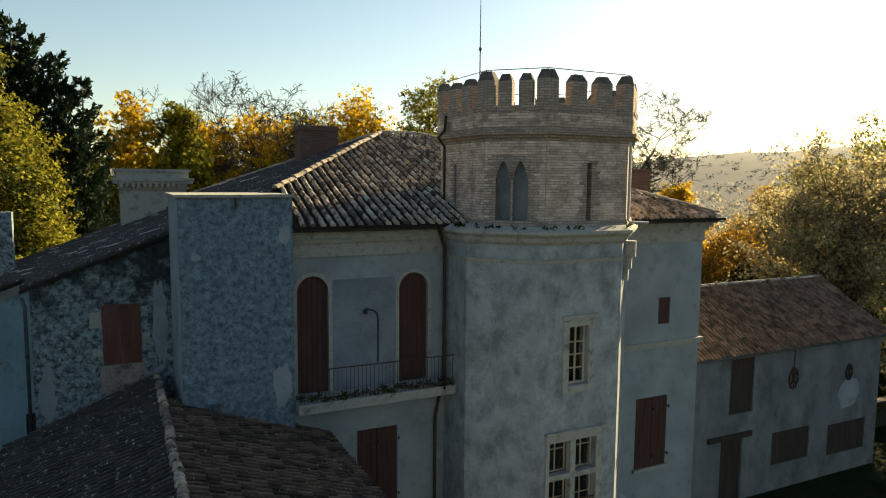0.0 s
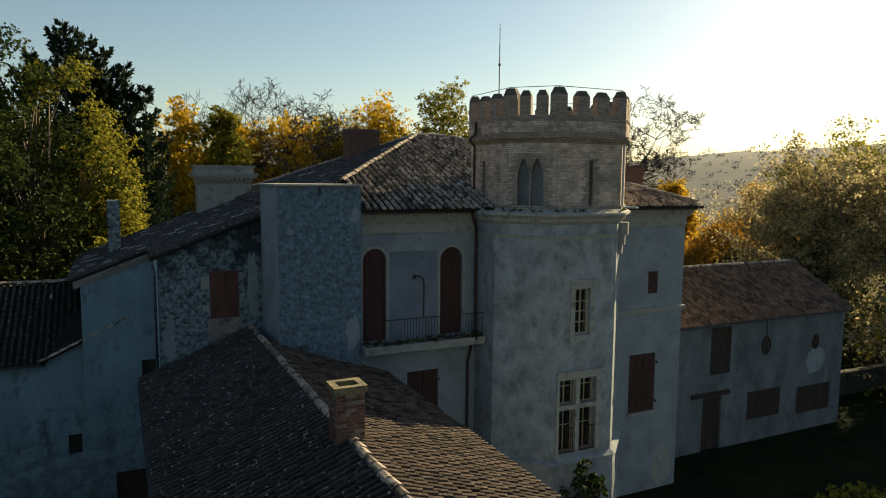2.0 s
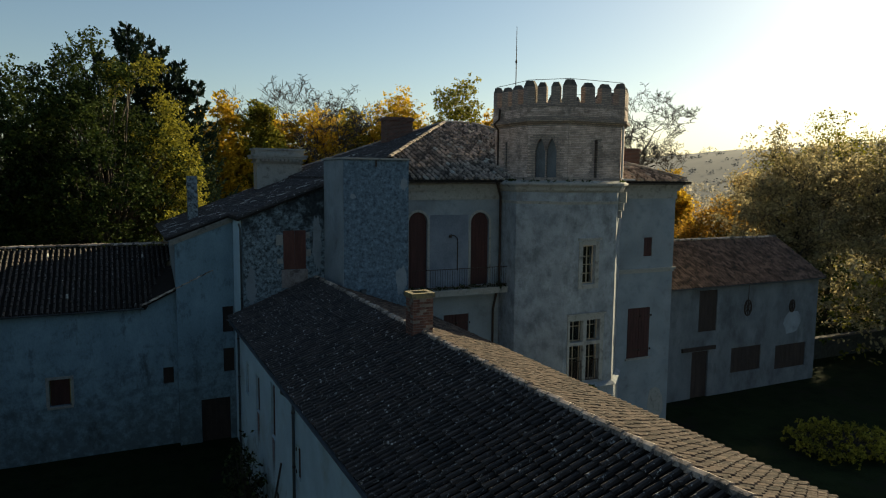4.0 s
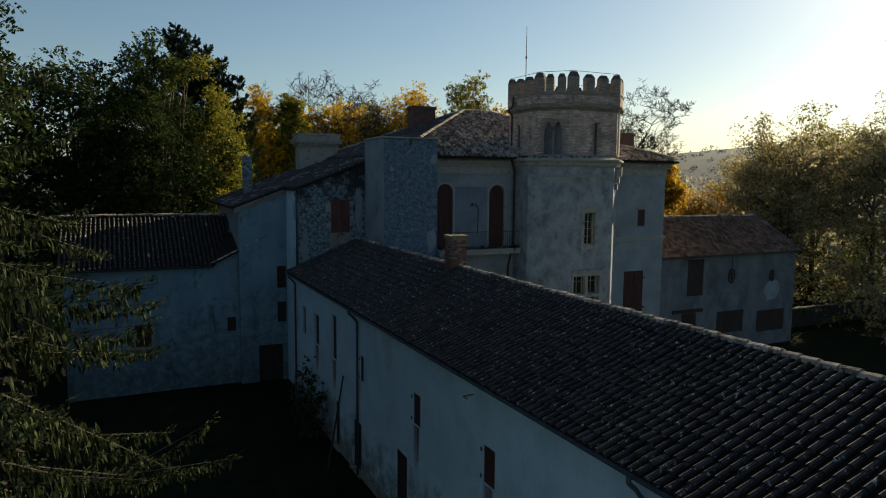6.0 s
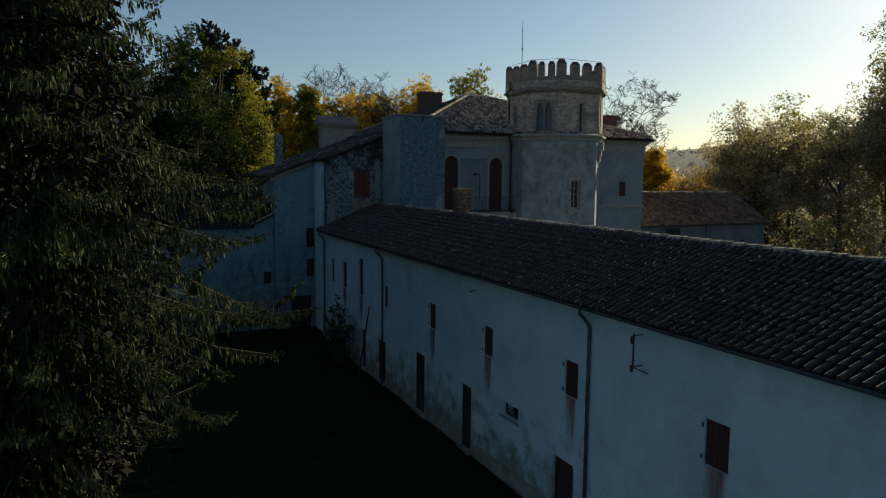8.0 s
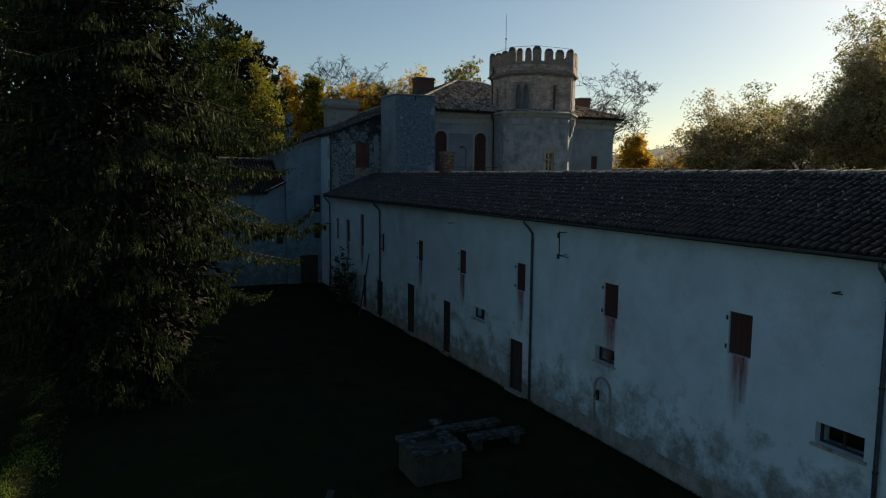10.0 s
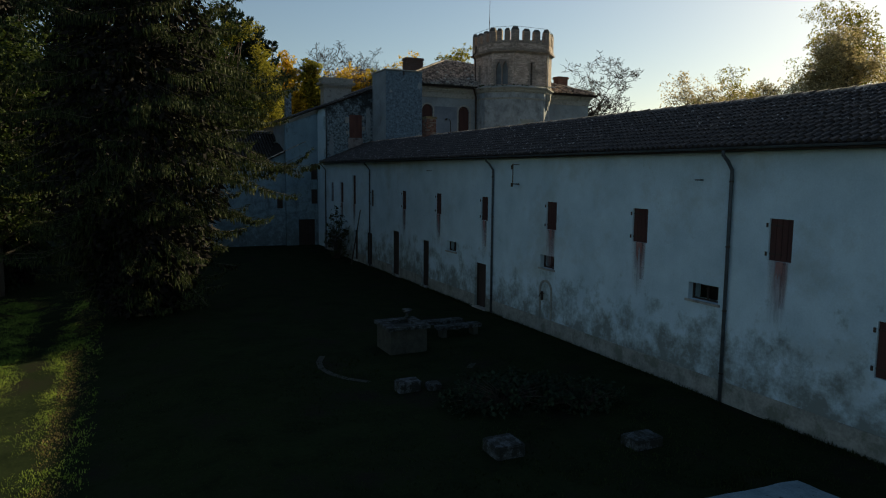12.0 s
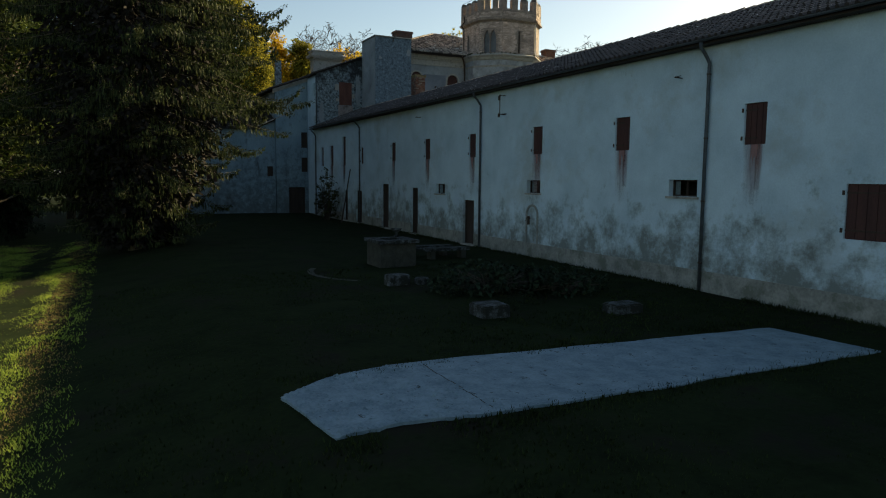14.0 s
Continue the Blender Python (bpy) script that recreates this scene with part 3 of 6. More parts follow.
for a, b in ((WS, -4.8), (-3.65, 1.75), (2.77, 6.2), (7.45, 11.15), (12.45, 14.25), (15.15, 22.9)):
    plinth = Build()
    plinth.slab([(WX - 0.035, a, YARD - 0.3), (WX - 0.035, b, YARD - 0.3), (WX - 0.035, b, YARD + 0.6), (WX - 0.035, a, YARD + 0.6)], (0.033, 0, 0))
    plinth.make("plinth", DAMP, wing, "low cement-grey plinth band")
for i, (a, b, c, d) in enumerate(shut + small):
    boards(wing, "shutter", "x", WX + 0.06, a, b, c, d, 4, SHUTTER, "closed oxblood-red plank shutter with iron straps")
for a, b, c, d in tall:
    boards(wing, "shutter", "x", WX + 0.1, a, b, c, d, 4, SHUTTER, "tall closed dark red shutter", hinges=False)
for a, b, c, d in bigs:
    boards(wing, "shutter", "x", WX + 0.05, a, b, c, d, 7, SHUTTER, "wide closed red shutter")
for a, b, c, d in wdoors:
    o = boards(wing, "door", "x", WX + 0.16, a + 0.04, b - 0.04, c, d - 0.05, 5, DARKWOOD, "dark weathered plank door", hinges=False)
    f = Build()
    for q in ((a, a + 0.05, c, d), (b - 0.05, b, c, d), (a + 0.05, b - 0.05, d - 0.05, d)):
        f.box(WX + 0.1, WX + 0.2, q[0], q[1], q[2], q[3])
    f.make("door_frame", DARKWOOD, wing)
    s = Build()
    s.box(WX - 0.12, WX + 0.3, a - 0.1, b + 0.1, YARD - 0.15, YARD + 0.06, 0.02)
    s.make("door_step", STONE, wing)
for a, b, c, d in vents:
    w = Build()
    for q in ((a, a + 0.05, c, d), (b - 0.05, b, c, d), (a + 0.05, b - 0.05, d - 0.05, d), (a + 0.05, b - 0.05, c, c + 0.04), ((a + b) / 2 - 0.02, (a + b) / 2 + 0.02, c + 0.04, d - 0.05)):
        w.box(WX + 0.18, WX + 0.24, q[0], q[1], q[2], q[3])
    win = w.make("stable_window", DARKWOOD, wing, "small open stable window with a wooden frame")
    p = Build()
    p.box(WX + 0.21, WX + 0.216, (a + b) / 2 + 0.02, b - 0.05, c + 0.04, d - 0.05)
    p.make("pane", GLASS, win).visible_shadow = False
    s = Build()
    s.box(WX - 0.06, WX + 0.2, a - 0.08, b + 0.08, c - 0.07, c - 0.002)
    s.make("sill", STONE, wing)
for a, b, c, d in shut + tall[:2]:
    st = Build()
    for u0, u1, dz in ((a - 0.02, a + 0.4 * (b - a), 1.2), (a + 0.1 * (b - a), b + 0.03, 2.0)):
        st.face((WX - 0.004 - 0.002 * (dz > 1.2), u0, c - dz), (WX - 0.004 - 0.002 * (dz > 1.2), u0, c), (WX - 0.004 - 0.002 * (dz > 1.2), u1, c), (WX - 0.004 - 0.002 * (dz > 1.2), u1, c - dz))
    st.make("rust_stain", STREAK, wing, "pinkish rust streaks below the shutter")
# roof: eaves boards, slopes, ridge, gutter and pipes
near_west = lambda p: -24 < p.y < -12 and p.x < -1.6
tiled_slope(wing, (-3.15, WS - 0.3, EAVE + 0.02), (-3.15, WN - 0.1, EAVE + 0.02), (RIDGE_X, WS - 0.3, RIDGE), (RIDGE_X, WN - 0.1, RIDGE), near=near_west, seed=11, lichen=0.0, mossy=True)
tiled_slope(wing, (5.85, 20.5, EAVE - 0.12), (5.85, WS - 0.3, EAVE - 0.12), (RIDGE_X, 20.5, RIDGE), (RIDGE_X, WS - 0.3, RIDGE), seed=12, lichen=0.0, tiles=SUN_PAINTED_TILE)
ridge_tiles(wing, (RIDGE_X, WN - 0.2, RIDGE - 0.03), (RIDGE_X, WS - 0.3, RIDGE - 0.03))
e = Build()
e.box(-3.12, WX, WS, WN - 0.2, EAVE - 0.10, EAVE - 0.02)
e.make("eaves_board", DARKWOOD, wing)


def gutter(parent, a, b, r=0.075):
    m = Build()
    a, b = Vector(a), Vector(b)
    d = (b - a).normalized()
    side = d.cross(Vector((0, 0, 1))).normalized()
    seg = 6
    for p in (a, b):
        for rr in (r, r - 0.012):
            for k in range(seg + 1):
                an = math.pi * k / seg
                m.v.append(tuple(p + side * (math.cos(an) * rr) + Vector((0, 0, -math.sin(an) * rr))))
    s = seg + 1
    for k in range(seg):
        m.f += [(k, k + 1, 2 * s + k + 1, 2 * s + k), (s + k, 3 * s + k, 3 * s + k + 1, s + k + 1)]
    m.f += [(0, 2 * s, 3 * s, s), (seg, s + seg, 3 * s + seg, 2 * s + seg)]
    return m.make("gutter", ZINC, parent, "half-round zinc gutter")


def downpipe(parent, pts, r=0.05, mat=None):
    m = Build()
    m.tube(pts, r, 8)
    o = m.make("downpipe", mat or ZINC, parent, "weathered zinc downpipe", smooth=True)
    x, y, top = pts[-1][0], pts[-1][1], max(p[2] for p in pts)
    for zz in np.arange(pts[-1][2] + 0.8, top - 0.7, 1.8):
        c = Build()
        c.tube([(x, y, zz), (x, y, zz + 0.04)], r + 0.014, 8)
        c.make("bracket_collar", IRON, o)
    return o


gutter(wing, (-3.22, WS, EAVE + 0.02), (-3.22, WN - 0.3, EAVE - 0.04), 0.06)
for yy in (-18.7, -5.43, 11.45, 22.4, -29.7):
    downpipe(wing, [(-3.2, yy, EAVE - 0.06), (-3.2, yy, EAVE - 0.2), (-3.02, yy, EAVE - 0.36), (WX - 0.09, yy, EAVE - 0.6), (WX - 0.09, yy, EAVE - 0.9), (WX - 0.09, yy, YARD + 0.02)])
# chimney on the ridge
ch = thing("ridge_chimney", 0.85, 10.1, RIDGE - 0.6, "squat red-brick chimney with a pale capping on the wing ridge", "chimney")
b = Build()
b.box(0.62, 1.30, 9.8, 10.38, RIDGE - 0.55, RIDGE + 1.15)
shaft = b.make("chimney_shaft", MORTAR, ch, "red brick stack patched with mortar")


def brick_shaft(parent, x0, x1, y0, y1, z0, z1, seed, rise=0.085):
    """Single red bricks round a square stack, some of them lost under mortar."""
    rng = random.Random(seed)
    for row in range(int((z1 - z0) / rise)):
        lo = z0 + row * rise
        for side in range(4):
            a, e = (x0, x1) if side % 2 == 0 else (y0, y1)
            u = a + (0.0 if row % 2 else -0.11)
            while u < e - 0.03:
                v = u + 0.225
                p, q = max(u, a) + 0.006, min(v, e) - 0.006
                u = v
                if q - p < 0.05 or rng.random() < 0.12:
                    continue
                o, zz = rng.uniform(0.006, 0.016), lo + rng.uniform(0.004, 0.012)
                b = Build()
                if side == 0:
                    b.box(p, q, y0 - o, y0 - 0.001, zz, lo + rise - 0.006)
                elif side == 1:
                    b.box(x1 + 0.001, x1 + o, p, q, zz, lo + rise - 0.006)
                elif side == 2:
                    b.box(p, q, y1 + 0.001, y1 + o, zz, lo + rise - 0.006)
                else:
                    b.box(x0 - o, x0 - 0.001, p, q, zz, lo + rise - 0.006)
                b.make("brick", RED_BRICK_ONE, parent)


brick_shaft(shaft, 0.62, 1.30, 9.8, 10.38, RIDGE - 0.25, RIDGE + 1.14, 720)
b = Build()
for q in ((0.56, 1.36, 9.74, 9.9), (0.56, 1.36, 10.28, 10.44), (0.56, 0.72, 9.9, 10.28), (1.2, 1.36, 9.9, 10.28)):
    b.box(*q, RIDGE + 1.152, RIDGE + 1.3)
b.make("capping", LICHEN_STONE, ch, "lichen-yellowed stone capping")
b = Build()
b.box(0.73, 1.19, 9.91, 10.27, RIDGE + 1.153, RIDGE + 1.175)
b.make("flue", DARK, ch)

# ---- the main house ----
FY, HX0, HX1, HY1 = 20.6, 1.9, 21.95, 38.0
house = thing("main_house", 11.85, 26, GARDEN, "grey rendered country house with arched red doors and hipped tile roof", "house")
archL, archR = (4.95, 5.95, 8.5, 12.25), (8.35, 9.4, 8.5, 12.2)
lowdoor = (6.88, 8.3, 4.2, 7.05)
smallw, dsh = (19.68, 20.31, 9.5, 10.6), (18.7, 20.32, 3.55, 6.5)
wall_mesh("y", FY, 0.5, HX0, HX1, GARDEN - 0.3, 13.55, [archL, archR, lowdoor, smallw, dsh]).make("front_wall", LIME, house, "blotched grey limewashed front wall")
wall_mesh("x", HX1 - 0.5, 0.5, FY + 0.5, HY1, GARDEN - 0.3, 13.55, []).make("side_wall", LIME, house)
wall_mesh("x", HX0, 0.5, FY + 0.5, HY1, GARDEN - 0.3, 13.55, []).make("side_wall", LIME, house)
wall_mesh("y", HY1 - 0.5, 0.5, HX0 + 0.5, HX1 - 0.5, GARDEN - 0.3, 13.55, []).make("rear_wall", LIME, house)
# added sheet: darkness of the rooms behind the front openings
dk = Build()
dk.box(HX0 + 0.6, HX1 - 0.6, FY + 0.9, FY + 0.95, GARDEN, 13.4)
dk.make("inner_dark_wall", DARK, house)


def arch_head(parent, u0, u1, top, y, depth, mat):
    """The masonry over a round-headed opening."""
    r, cx = (u1 - u0) / 2, (u0 + u1) / 2
    seg, b = 12, Build()
    for sgn in (-1, 1):
        for k in range(seg // 2):
            a0, a1 = math.pi / 2 * k / (seg // 2), math.pi / 2 * (k + 1) / (seg // 2)
            p = [(cx + sgn * r * math.cos(a), y, top - r + r * math.sin(a)) for a in (a0, a1)]
            q = [(cx + sgn * r, y, p[0][2]), (cx + sgn * r, y, p[1][2])]
            b.slab([q[0], p[0], p[1], q[1]], (0, depth, 0))
    return b.make("arch_head", mat, parent)


def arched_door(parent, u0, u1, z0, top, y):
    arch_head(parent, u0, u1, top, y - 0.002, 0.45, LIME)
    r, cx = (u1 - u0) / 2, (u0 + u1) / 2
    sur = Build()
    R = r + 0.12
    for k in range(14):
        a0, a1 = math.pi * k / 14, math.pi * (k + 1) / 14
        pts = [(cx + q * math.cos(a), y - 0.03, top - r + q * math.sin(a)) for q, a in ((r, a0), (R, a0), (R, a1), (r, a1))]
        sur.slab(pts, (0, 0.027, 0))
    for s in (-1, 1):
        sur.box(*sorted((cx + s * r, cx + s * R)), y - 0.03, y - 0.003, z0, top - r)
    sur.make("surround", STONE, parent)
    ob = None
    for k in range(6):
        a, c = u0 + k * (u1 - u0) / 6, u0 + (k + 1) * (u1 - u0) / 6
        h = lambda x: top - r + math.sqrt(max(0, r * r - (x - cx) ** 2))
        b = Build()
        b.slab([(a + 0.005, y + 0.12, z0), (c - 0.005, y + 0.12, z0), (c - 0.005, y + 0.12, h(c - 0.005)), (a + 0.005, y + 0.12, h(a + 0.005))], (0, 0.05, 0))
        if ob is None:
            ob = b.make("arched_shutter", SHUTTER, parent, "closed round-headed oxblood plank shutter")
        else:
            b.make("board", SHUTTER, ob)


b = Build()
b.box(6.09, 8.2, FY - 0.008, FY - 0.003, 8.5, 12.1)
b.make("plaster_panel", BLUE_PANEL, house, "smooth blue-grey plaster between the arched doors")
arched_door(house, *archL, FY)
arched_door(house, *archR, FY)
boards(house, "shutter", "y", FY + 0.06, lowdoor[0], 7.58, lowdoor[2], lowdoor[3], 4, SHUTTER, "closed dark red shutter leaf")
boards(house, "shutter", "y", FY + 0.06, 7.6, lowdoor[1], lowdoor[2], lowdoor[3], 4, SHUTTER, "closed dark red shutter leaf")
boards(house, "shutter", "y", FY - 0.03, dsh[0], 19.5, dsh[2], dsh[3], 4, SHUTTER, "closed dark red shutter leaf")
boards(house, "shutter", "y", FY - 0.03, 19.52, dsh[1], dsh[2], dsh[3], 4, SHUTTER, "closed dark red shutter leaf")
boards(house, "shutter", "y", FY + 0.05, smallw[0], smallw[1], smallw[2], smallw[3], 4, SHUTTER, "small closed dark shutter", hinges=False)
for a, b_, z in ((dsh[0] - 0.1, dsh[1] + 0.1, dsh[2] - 0.12), (lowdoor[0] - 0.1, lowdoor[1] + 0.1, lowdoor[2] - 0.12)):
    s = Build()
    s.box(a, b_, FY - 0.12, FY + 0.05, z, z + 0.115)
    s.make("sill", STONE, house)


def moulding(parent, name, x0, x1, y, steps, mat, ends=(0, 0), axis="y"):
    """A run of stepped stone: (out, z0, z1) courses in front of the plane y."""
    for out, z0, z1 in steps:
        b = Build()
        if axis == "y":
            b.box(x0 - out * ends[0], x1 + out * ends[1], y - out, y - 0.002, z0, z1)
        else:
            b.box(y + 0.002, y + out, x0 - out * ends[0], x1 + out * ends[1], z0, z1)
        b.make(name, mat, parent)


CORNICE = [(0.07, 12.85, 12.97), (0.05, 12.97, 13.3), (0.16, 13.3, 13.44), (0.28, 13.44, 13.6), (0.38, 13.6, 13.72)]
moulding(house, "cornice", HX0, HX1, FY, CORNICE, STONE, (0, 1))
moulding(house, "cornice", FY, HY1, HX1, CORNICE, STONE, (0, 0), "x")
moulding(house, "string_course", 16.6, HX1, FY, [(0.07, 8.55, 8.68), (0.14, 8.68, 8.8)], STONE, (0, 1))
# hipped roof
E0, AP = 13.82, 17.3
X0, X1, Y0, Y1 = 2.2, 22.55, 20.0, 38.5
A0, A1, AY = 10.95, 12.9, 29.2
HX, HYY = 4.76, 22.69
HZ = E0 + (HYY - Y0) / (AY - Y0) * (AP - E0)
tiled_slope(house, (X0, Y0, E0), (X1, Y0, E0), (A0, AY, AP), (A1, AY, AP), seed=21, pitch=0.30, course=0.40, lichen=0.06, clip={"keep": lambda p: p.x > HX, "outline": [(HX, Y0, E0), (X1, Y0, E0), (A1, AY, AP), (A0, AY, AP), (HX, HYY, HZ)]})
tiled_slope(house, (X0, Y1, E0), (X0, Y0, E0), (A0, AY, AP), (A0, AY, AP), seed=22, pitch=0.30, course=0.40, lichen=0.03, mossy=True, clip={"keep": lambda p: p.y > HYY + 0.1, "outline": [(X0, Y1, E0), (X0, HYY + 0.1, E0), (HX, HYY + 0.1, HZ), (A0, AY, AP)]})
tiled_slope(house, (X1, Y0, E0), (X1, Y1, E0), (A1, AY, AP), (A1, AY, AP), seed=23, pitch=0.30, course=0.40, lichen=0.03)
tiled_slope(house, (X1, Y1, E0), (X0, Y1, E0), (A1, AY, AP), (A0, AY, AP), seed=24, pitch=0.25)
for p, q in (((A0, AY, AP), (HX, HYY, HZ)), ((A1, AY, AP), (X1, Y0, E0)), ((A0, AY, AP), (X0, Y1, E0)), ((A1, AY, AP), (X1, Y1, E0)), ((A0, AY, AP), (A1, AY, AP))):
    ridge_tiles(house, Vector(p) + Vector((0, 0, 0.05)), Vector(q) + Vector((0, 0, 0.05)), 0.12, mat=PALE_RIDGE)
sf = Build()
sf.box(HX, X1 - 0.02, Y0 + 0.02, HYY, E0 - 0.16, E0 - 0.125)
sf.box(X0 + 0.02, X1 - 0.02, HYY + 0.12, Y1 - 0.02, E0 - 0.16, E0 - 0.125)
sf.make("soffit", DARKWOOD, house)
pp = Build()
rg = random.Random(8)
pp.slab([(21.0 + (0.55 + 0.35 * rg.random()) * math.cos(t), FY - 0.012, 0.55 + (0.8 + 0.5 * rg.random()) * math.sin(t)) for t in np.linspace(0, 2 * math.pi, 17)[:-1]], (0, 0.01, 0))
pp.make("plaster_patch", STONE, house, "pale patch where the render has fallen away")
# balcony
bal = Build()
bal.box(4.74, 10.0, FY - 0.95, FY - 0.003, 8.18, 8.42)
bal.box(4.74, 10.0, FY - 1.02, FY - 0.003, 8.42, 8.5)
balcony = bal.make("balcony", STONE, house, "stone balcony slab with moss and dead plants")
rail = Build()
for zz in (8.62, 9.5):
    rail.box(4.75, 9.95, FY - 0.98, FY - 0.95, zz, zz + 0.03)
rgb = random.Random(62)
tagged(leaf_cards([(rgb.uniform(4.8, 9.95), FY - rgb.uniform(0.5, 0.95), 8.53) for _ in range(70)], 16, 0.07, 0.09, rgb).make("weeds", GREEN, balcony, "weeds and dead plants along the balcony edge"), kind="stuff")
rl = rail.make("railing", IRON, balcony, "thin wrought-iron balcony railing")
for k in range(40):
    r = Build()
    x = 4.78 + k * 5.1 / 39
    r.tube([(x, FY - 0.965, 8.5), (x, FY - 0.965, 9.5)], 0.009, 5)
    r.make("baluster", IRON, balcony)


def stack(name, x0, x1, y0, y1, z0, z1, mat, label, cap=True, out=0.08):
    t = thing(name, (x0 + x1) / 2, (y0 + y1) / 2, z0, label, "chimney")
    b = Build()
    b.box(x0, x1, y0, y1, z0, z1)
    wall_uv(b, None).make("chimney_shaft", mat, t)
    if cap:
        b = Build()
        b.box(x0 - out, x1 + out, y0 - out, y1 + out, z1 + 0.002, z1 + 0.12)
        b.box(x0 - out / 2, x1 + out / 2, y0 - out / 2, y1 + out / 2, z1 + 0.122, z1 + 0.22)
        wall_uv(b, None).make("capping", mat, t)
    return t


stack("brick_chimney", 7.55, 9.3, 30.4, 31.4, 15.2, 17.45, BRICK_RED, "broad red-brick chimney on the main hipped roof")
stack("brick_chimney", 20.3, 21.4, 23.2, 24.0, 13.9, 15.6, BRICK_RED, "red-brick chimney near the eaves")

# ---- the octagonal tower ----
TX, TY = 13.72, 20.74
T8 = math.tan(math.pi / 8)
SLIM_FACE, MULL_FACE = "slim", "mullion"
UP, BY = 3.02, 17.2


def flank(a):
    """Half the length of the straight faces of the tower's eight-sided plan, whose apothem is a."""
    return 1.612 + (a - UP) * T8


def half_of(k, a):
    """Half the length of face k: the straight faces are longer than the canted ones."""
    return flank(a) if k % 2 == 0 else (a - flank(a)) / math.sqrt(2)


def ring8(a, cx=TX, cy=TY):
    f = flank(a)
    return [(cx + x, cy + y) for x, y in ((a, f), (f, a), (-f, a), (-a, f), (-a, -f), (-f, -a), (f, -a), (a, -f))]


def face_frame(k, a):
    """Face k of the plan of apothem a: its middle, the way along it and the way out."""
    if a in (SLIM_FACE, MULL_FACE):
        return Vector((SX if a == SLIM_FACE else MX, BY, 0)), Vector((1, 0, 0)), Vector((0, -1, 0))
    ang = radians(45 * k)
    out = Vector((math.cos(ang), math.sin(ang), 0))
    return Vector((TX, TY, 0)) + out * (a if k % 2 == 0 else (a + flank(a)) / math.sqrt(2)), Vector((-out.y, out.x, 0)), out


def face_box(b, k, a, u0, u1, z0, z1, d0, d1):
    """A block on face k, from d0 to d1 out of the face."""
    m, al, out = face_frame(k, a)
    n = len(b.v)
    for z in (z0, z1):
        for u, d in ((u0, d1), (u1, d1), (u1, d0), (u0, d0)):
            b.v.append(tuple(m + al * u + out * d + Vector((0, 0, z))))
    b.f += [tuple(n + i for i in q) for q in ((3, 2, 1, 0), (4, 5, 6, 7), (0, 1, 5, 4), (1, 2, 6, 5), (2, 3, 7, 6), (3, 0, 4, 7))]


def face_wall(b, k, a, z0, z1, holes, thick=0.45):
    """Face k as a wall with real openings; u runs to the left as seen from outside."""
    half = half_of(k, a)
    m, al, out = face_frame(k, a)
    us = sorted({-half, half, *(h[0] for h in holes), *(h[1] for h in holes)})
    zs = sorted({z0, z1, *(h[2] for h in holes), *(h[3] for h in holes)})
    P = lambda u, d, z: tuple(m + al * u - out * d + Vector((0, 0, z)))
    ok = lambda i, j: 0 <= i < len(us) - 1 and 0 <= j < len(zs) - 1 and not any(h[0] < (us[i] + us[i + 1]) / 2 < h[1] and h[2] < (zs[j] + zs[j + 1]) / 2 < h[3] for h in holes)
    for i in range(len(us) - 1):
        for j in range(len(zs) - 1):
            if not ok(i, j):
                continue
            p, q, lo, hi = us[i], us[i + 1], zs[j], zs[j + 1]
            b.face(P(p, 0, lo), P(q, 0, lo), P(q, 0, hi), P(p, 0, hi))
            for di, dj, c in ((-1, 0, ((p, lo), (p, hi))), (1, 0, ((q, hi), (q, lo))), (0, -1, ((q, lo), (p, lo))), (0, 1, ((p, hi), (q, hi)))):
                if not ok(i + di, j + dj) and 0 <= i + di < len(us) - 1:
                    (r, s), (t, v) = c
                    b.face(P(r, 0, s), P(t, 0, v), P(t, thick, v), P(r, thick, s))


tower = thing("tower", TX, TY, GARDEN, "octagonal tower, plastered below, brick battlements above", "tower")
# the lower body has longer canted faces than the brick drum above it
BODY = [(10.02, 20.55), (10.0, 19.7), (10.0, 18.95), (11.76, BY), (14.78, BY), (16.53, 18.95), (16.53, 20.55)]


def grown(d, ring=None):
    """The lower body's outline, set out by d."""
    P = [Vector((*p, 0)) for p in (ring or BODY)]
    made = []
    for i, p in enumerate(P):
        a, c = (p - P[i - 1]).normalized(), (P[(i + 1) % len(P)] - p).normalized()
        n0, n1 = Vector((a.y, -a.x, 0)), Vector((c.y, -c.x, 0))
        m = (n0 + n1) / (1 + n0.dot(n1))
        made.append((p.x + m.x * d, p.y + m.y * d))
    made[0], made[-1] = (made[0][0], 20.59), (made[-1][0], 20.59)
    return made


def body_wall(b, z0, z1, holes, thick=0.45):
    for k in (0, 1, 2, 4, 5):
        (xa, ya), (xb, yb) = BODY[k], BODY[k + 1]
        b.face((xa, ya, z0), (xb, yb, z0), (xb, yb, z1), (xa, ya, z1))
    w = wall_mesh("y", BY, thick, 11.76, 14.78, z0, z1, holes)
    n = len(b.v)
    b.v += w.v
    b.f += [tuple(i + n for i in f) for f in w.f]
SX, MX = 13.145, 12.97
# face 6 looks at the garden front (y-), 5 is the diagonal, 4 looks along the front (x-)
b = Build()
body_wall(b, GARDEN - 0.3, 13.3, [(SX - 0.382, SX + 0.368, 8.78, 10.7), (MX - 0.86, MX + 0.98, 3.87, 6.97)])
wall_uv(b, None).make("lower_wall", TOWERWALL, tower, "blotched grey plaster over rubble")
# added dark filling, stands for the unlit inside of the lower body
b = Build()
b.prism(grown(-0.5), GARDEN, 13.2)
b.make("inner_core", DARK, tower)
b = Build()
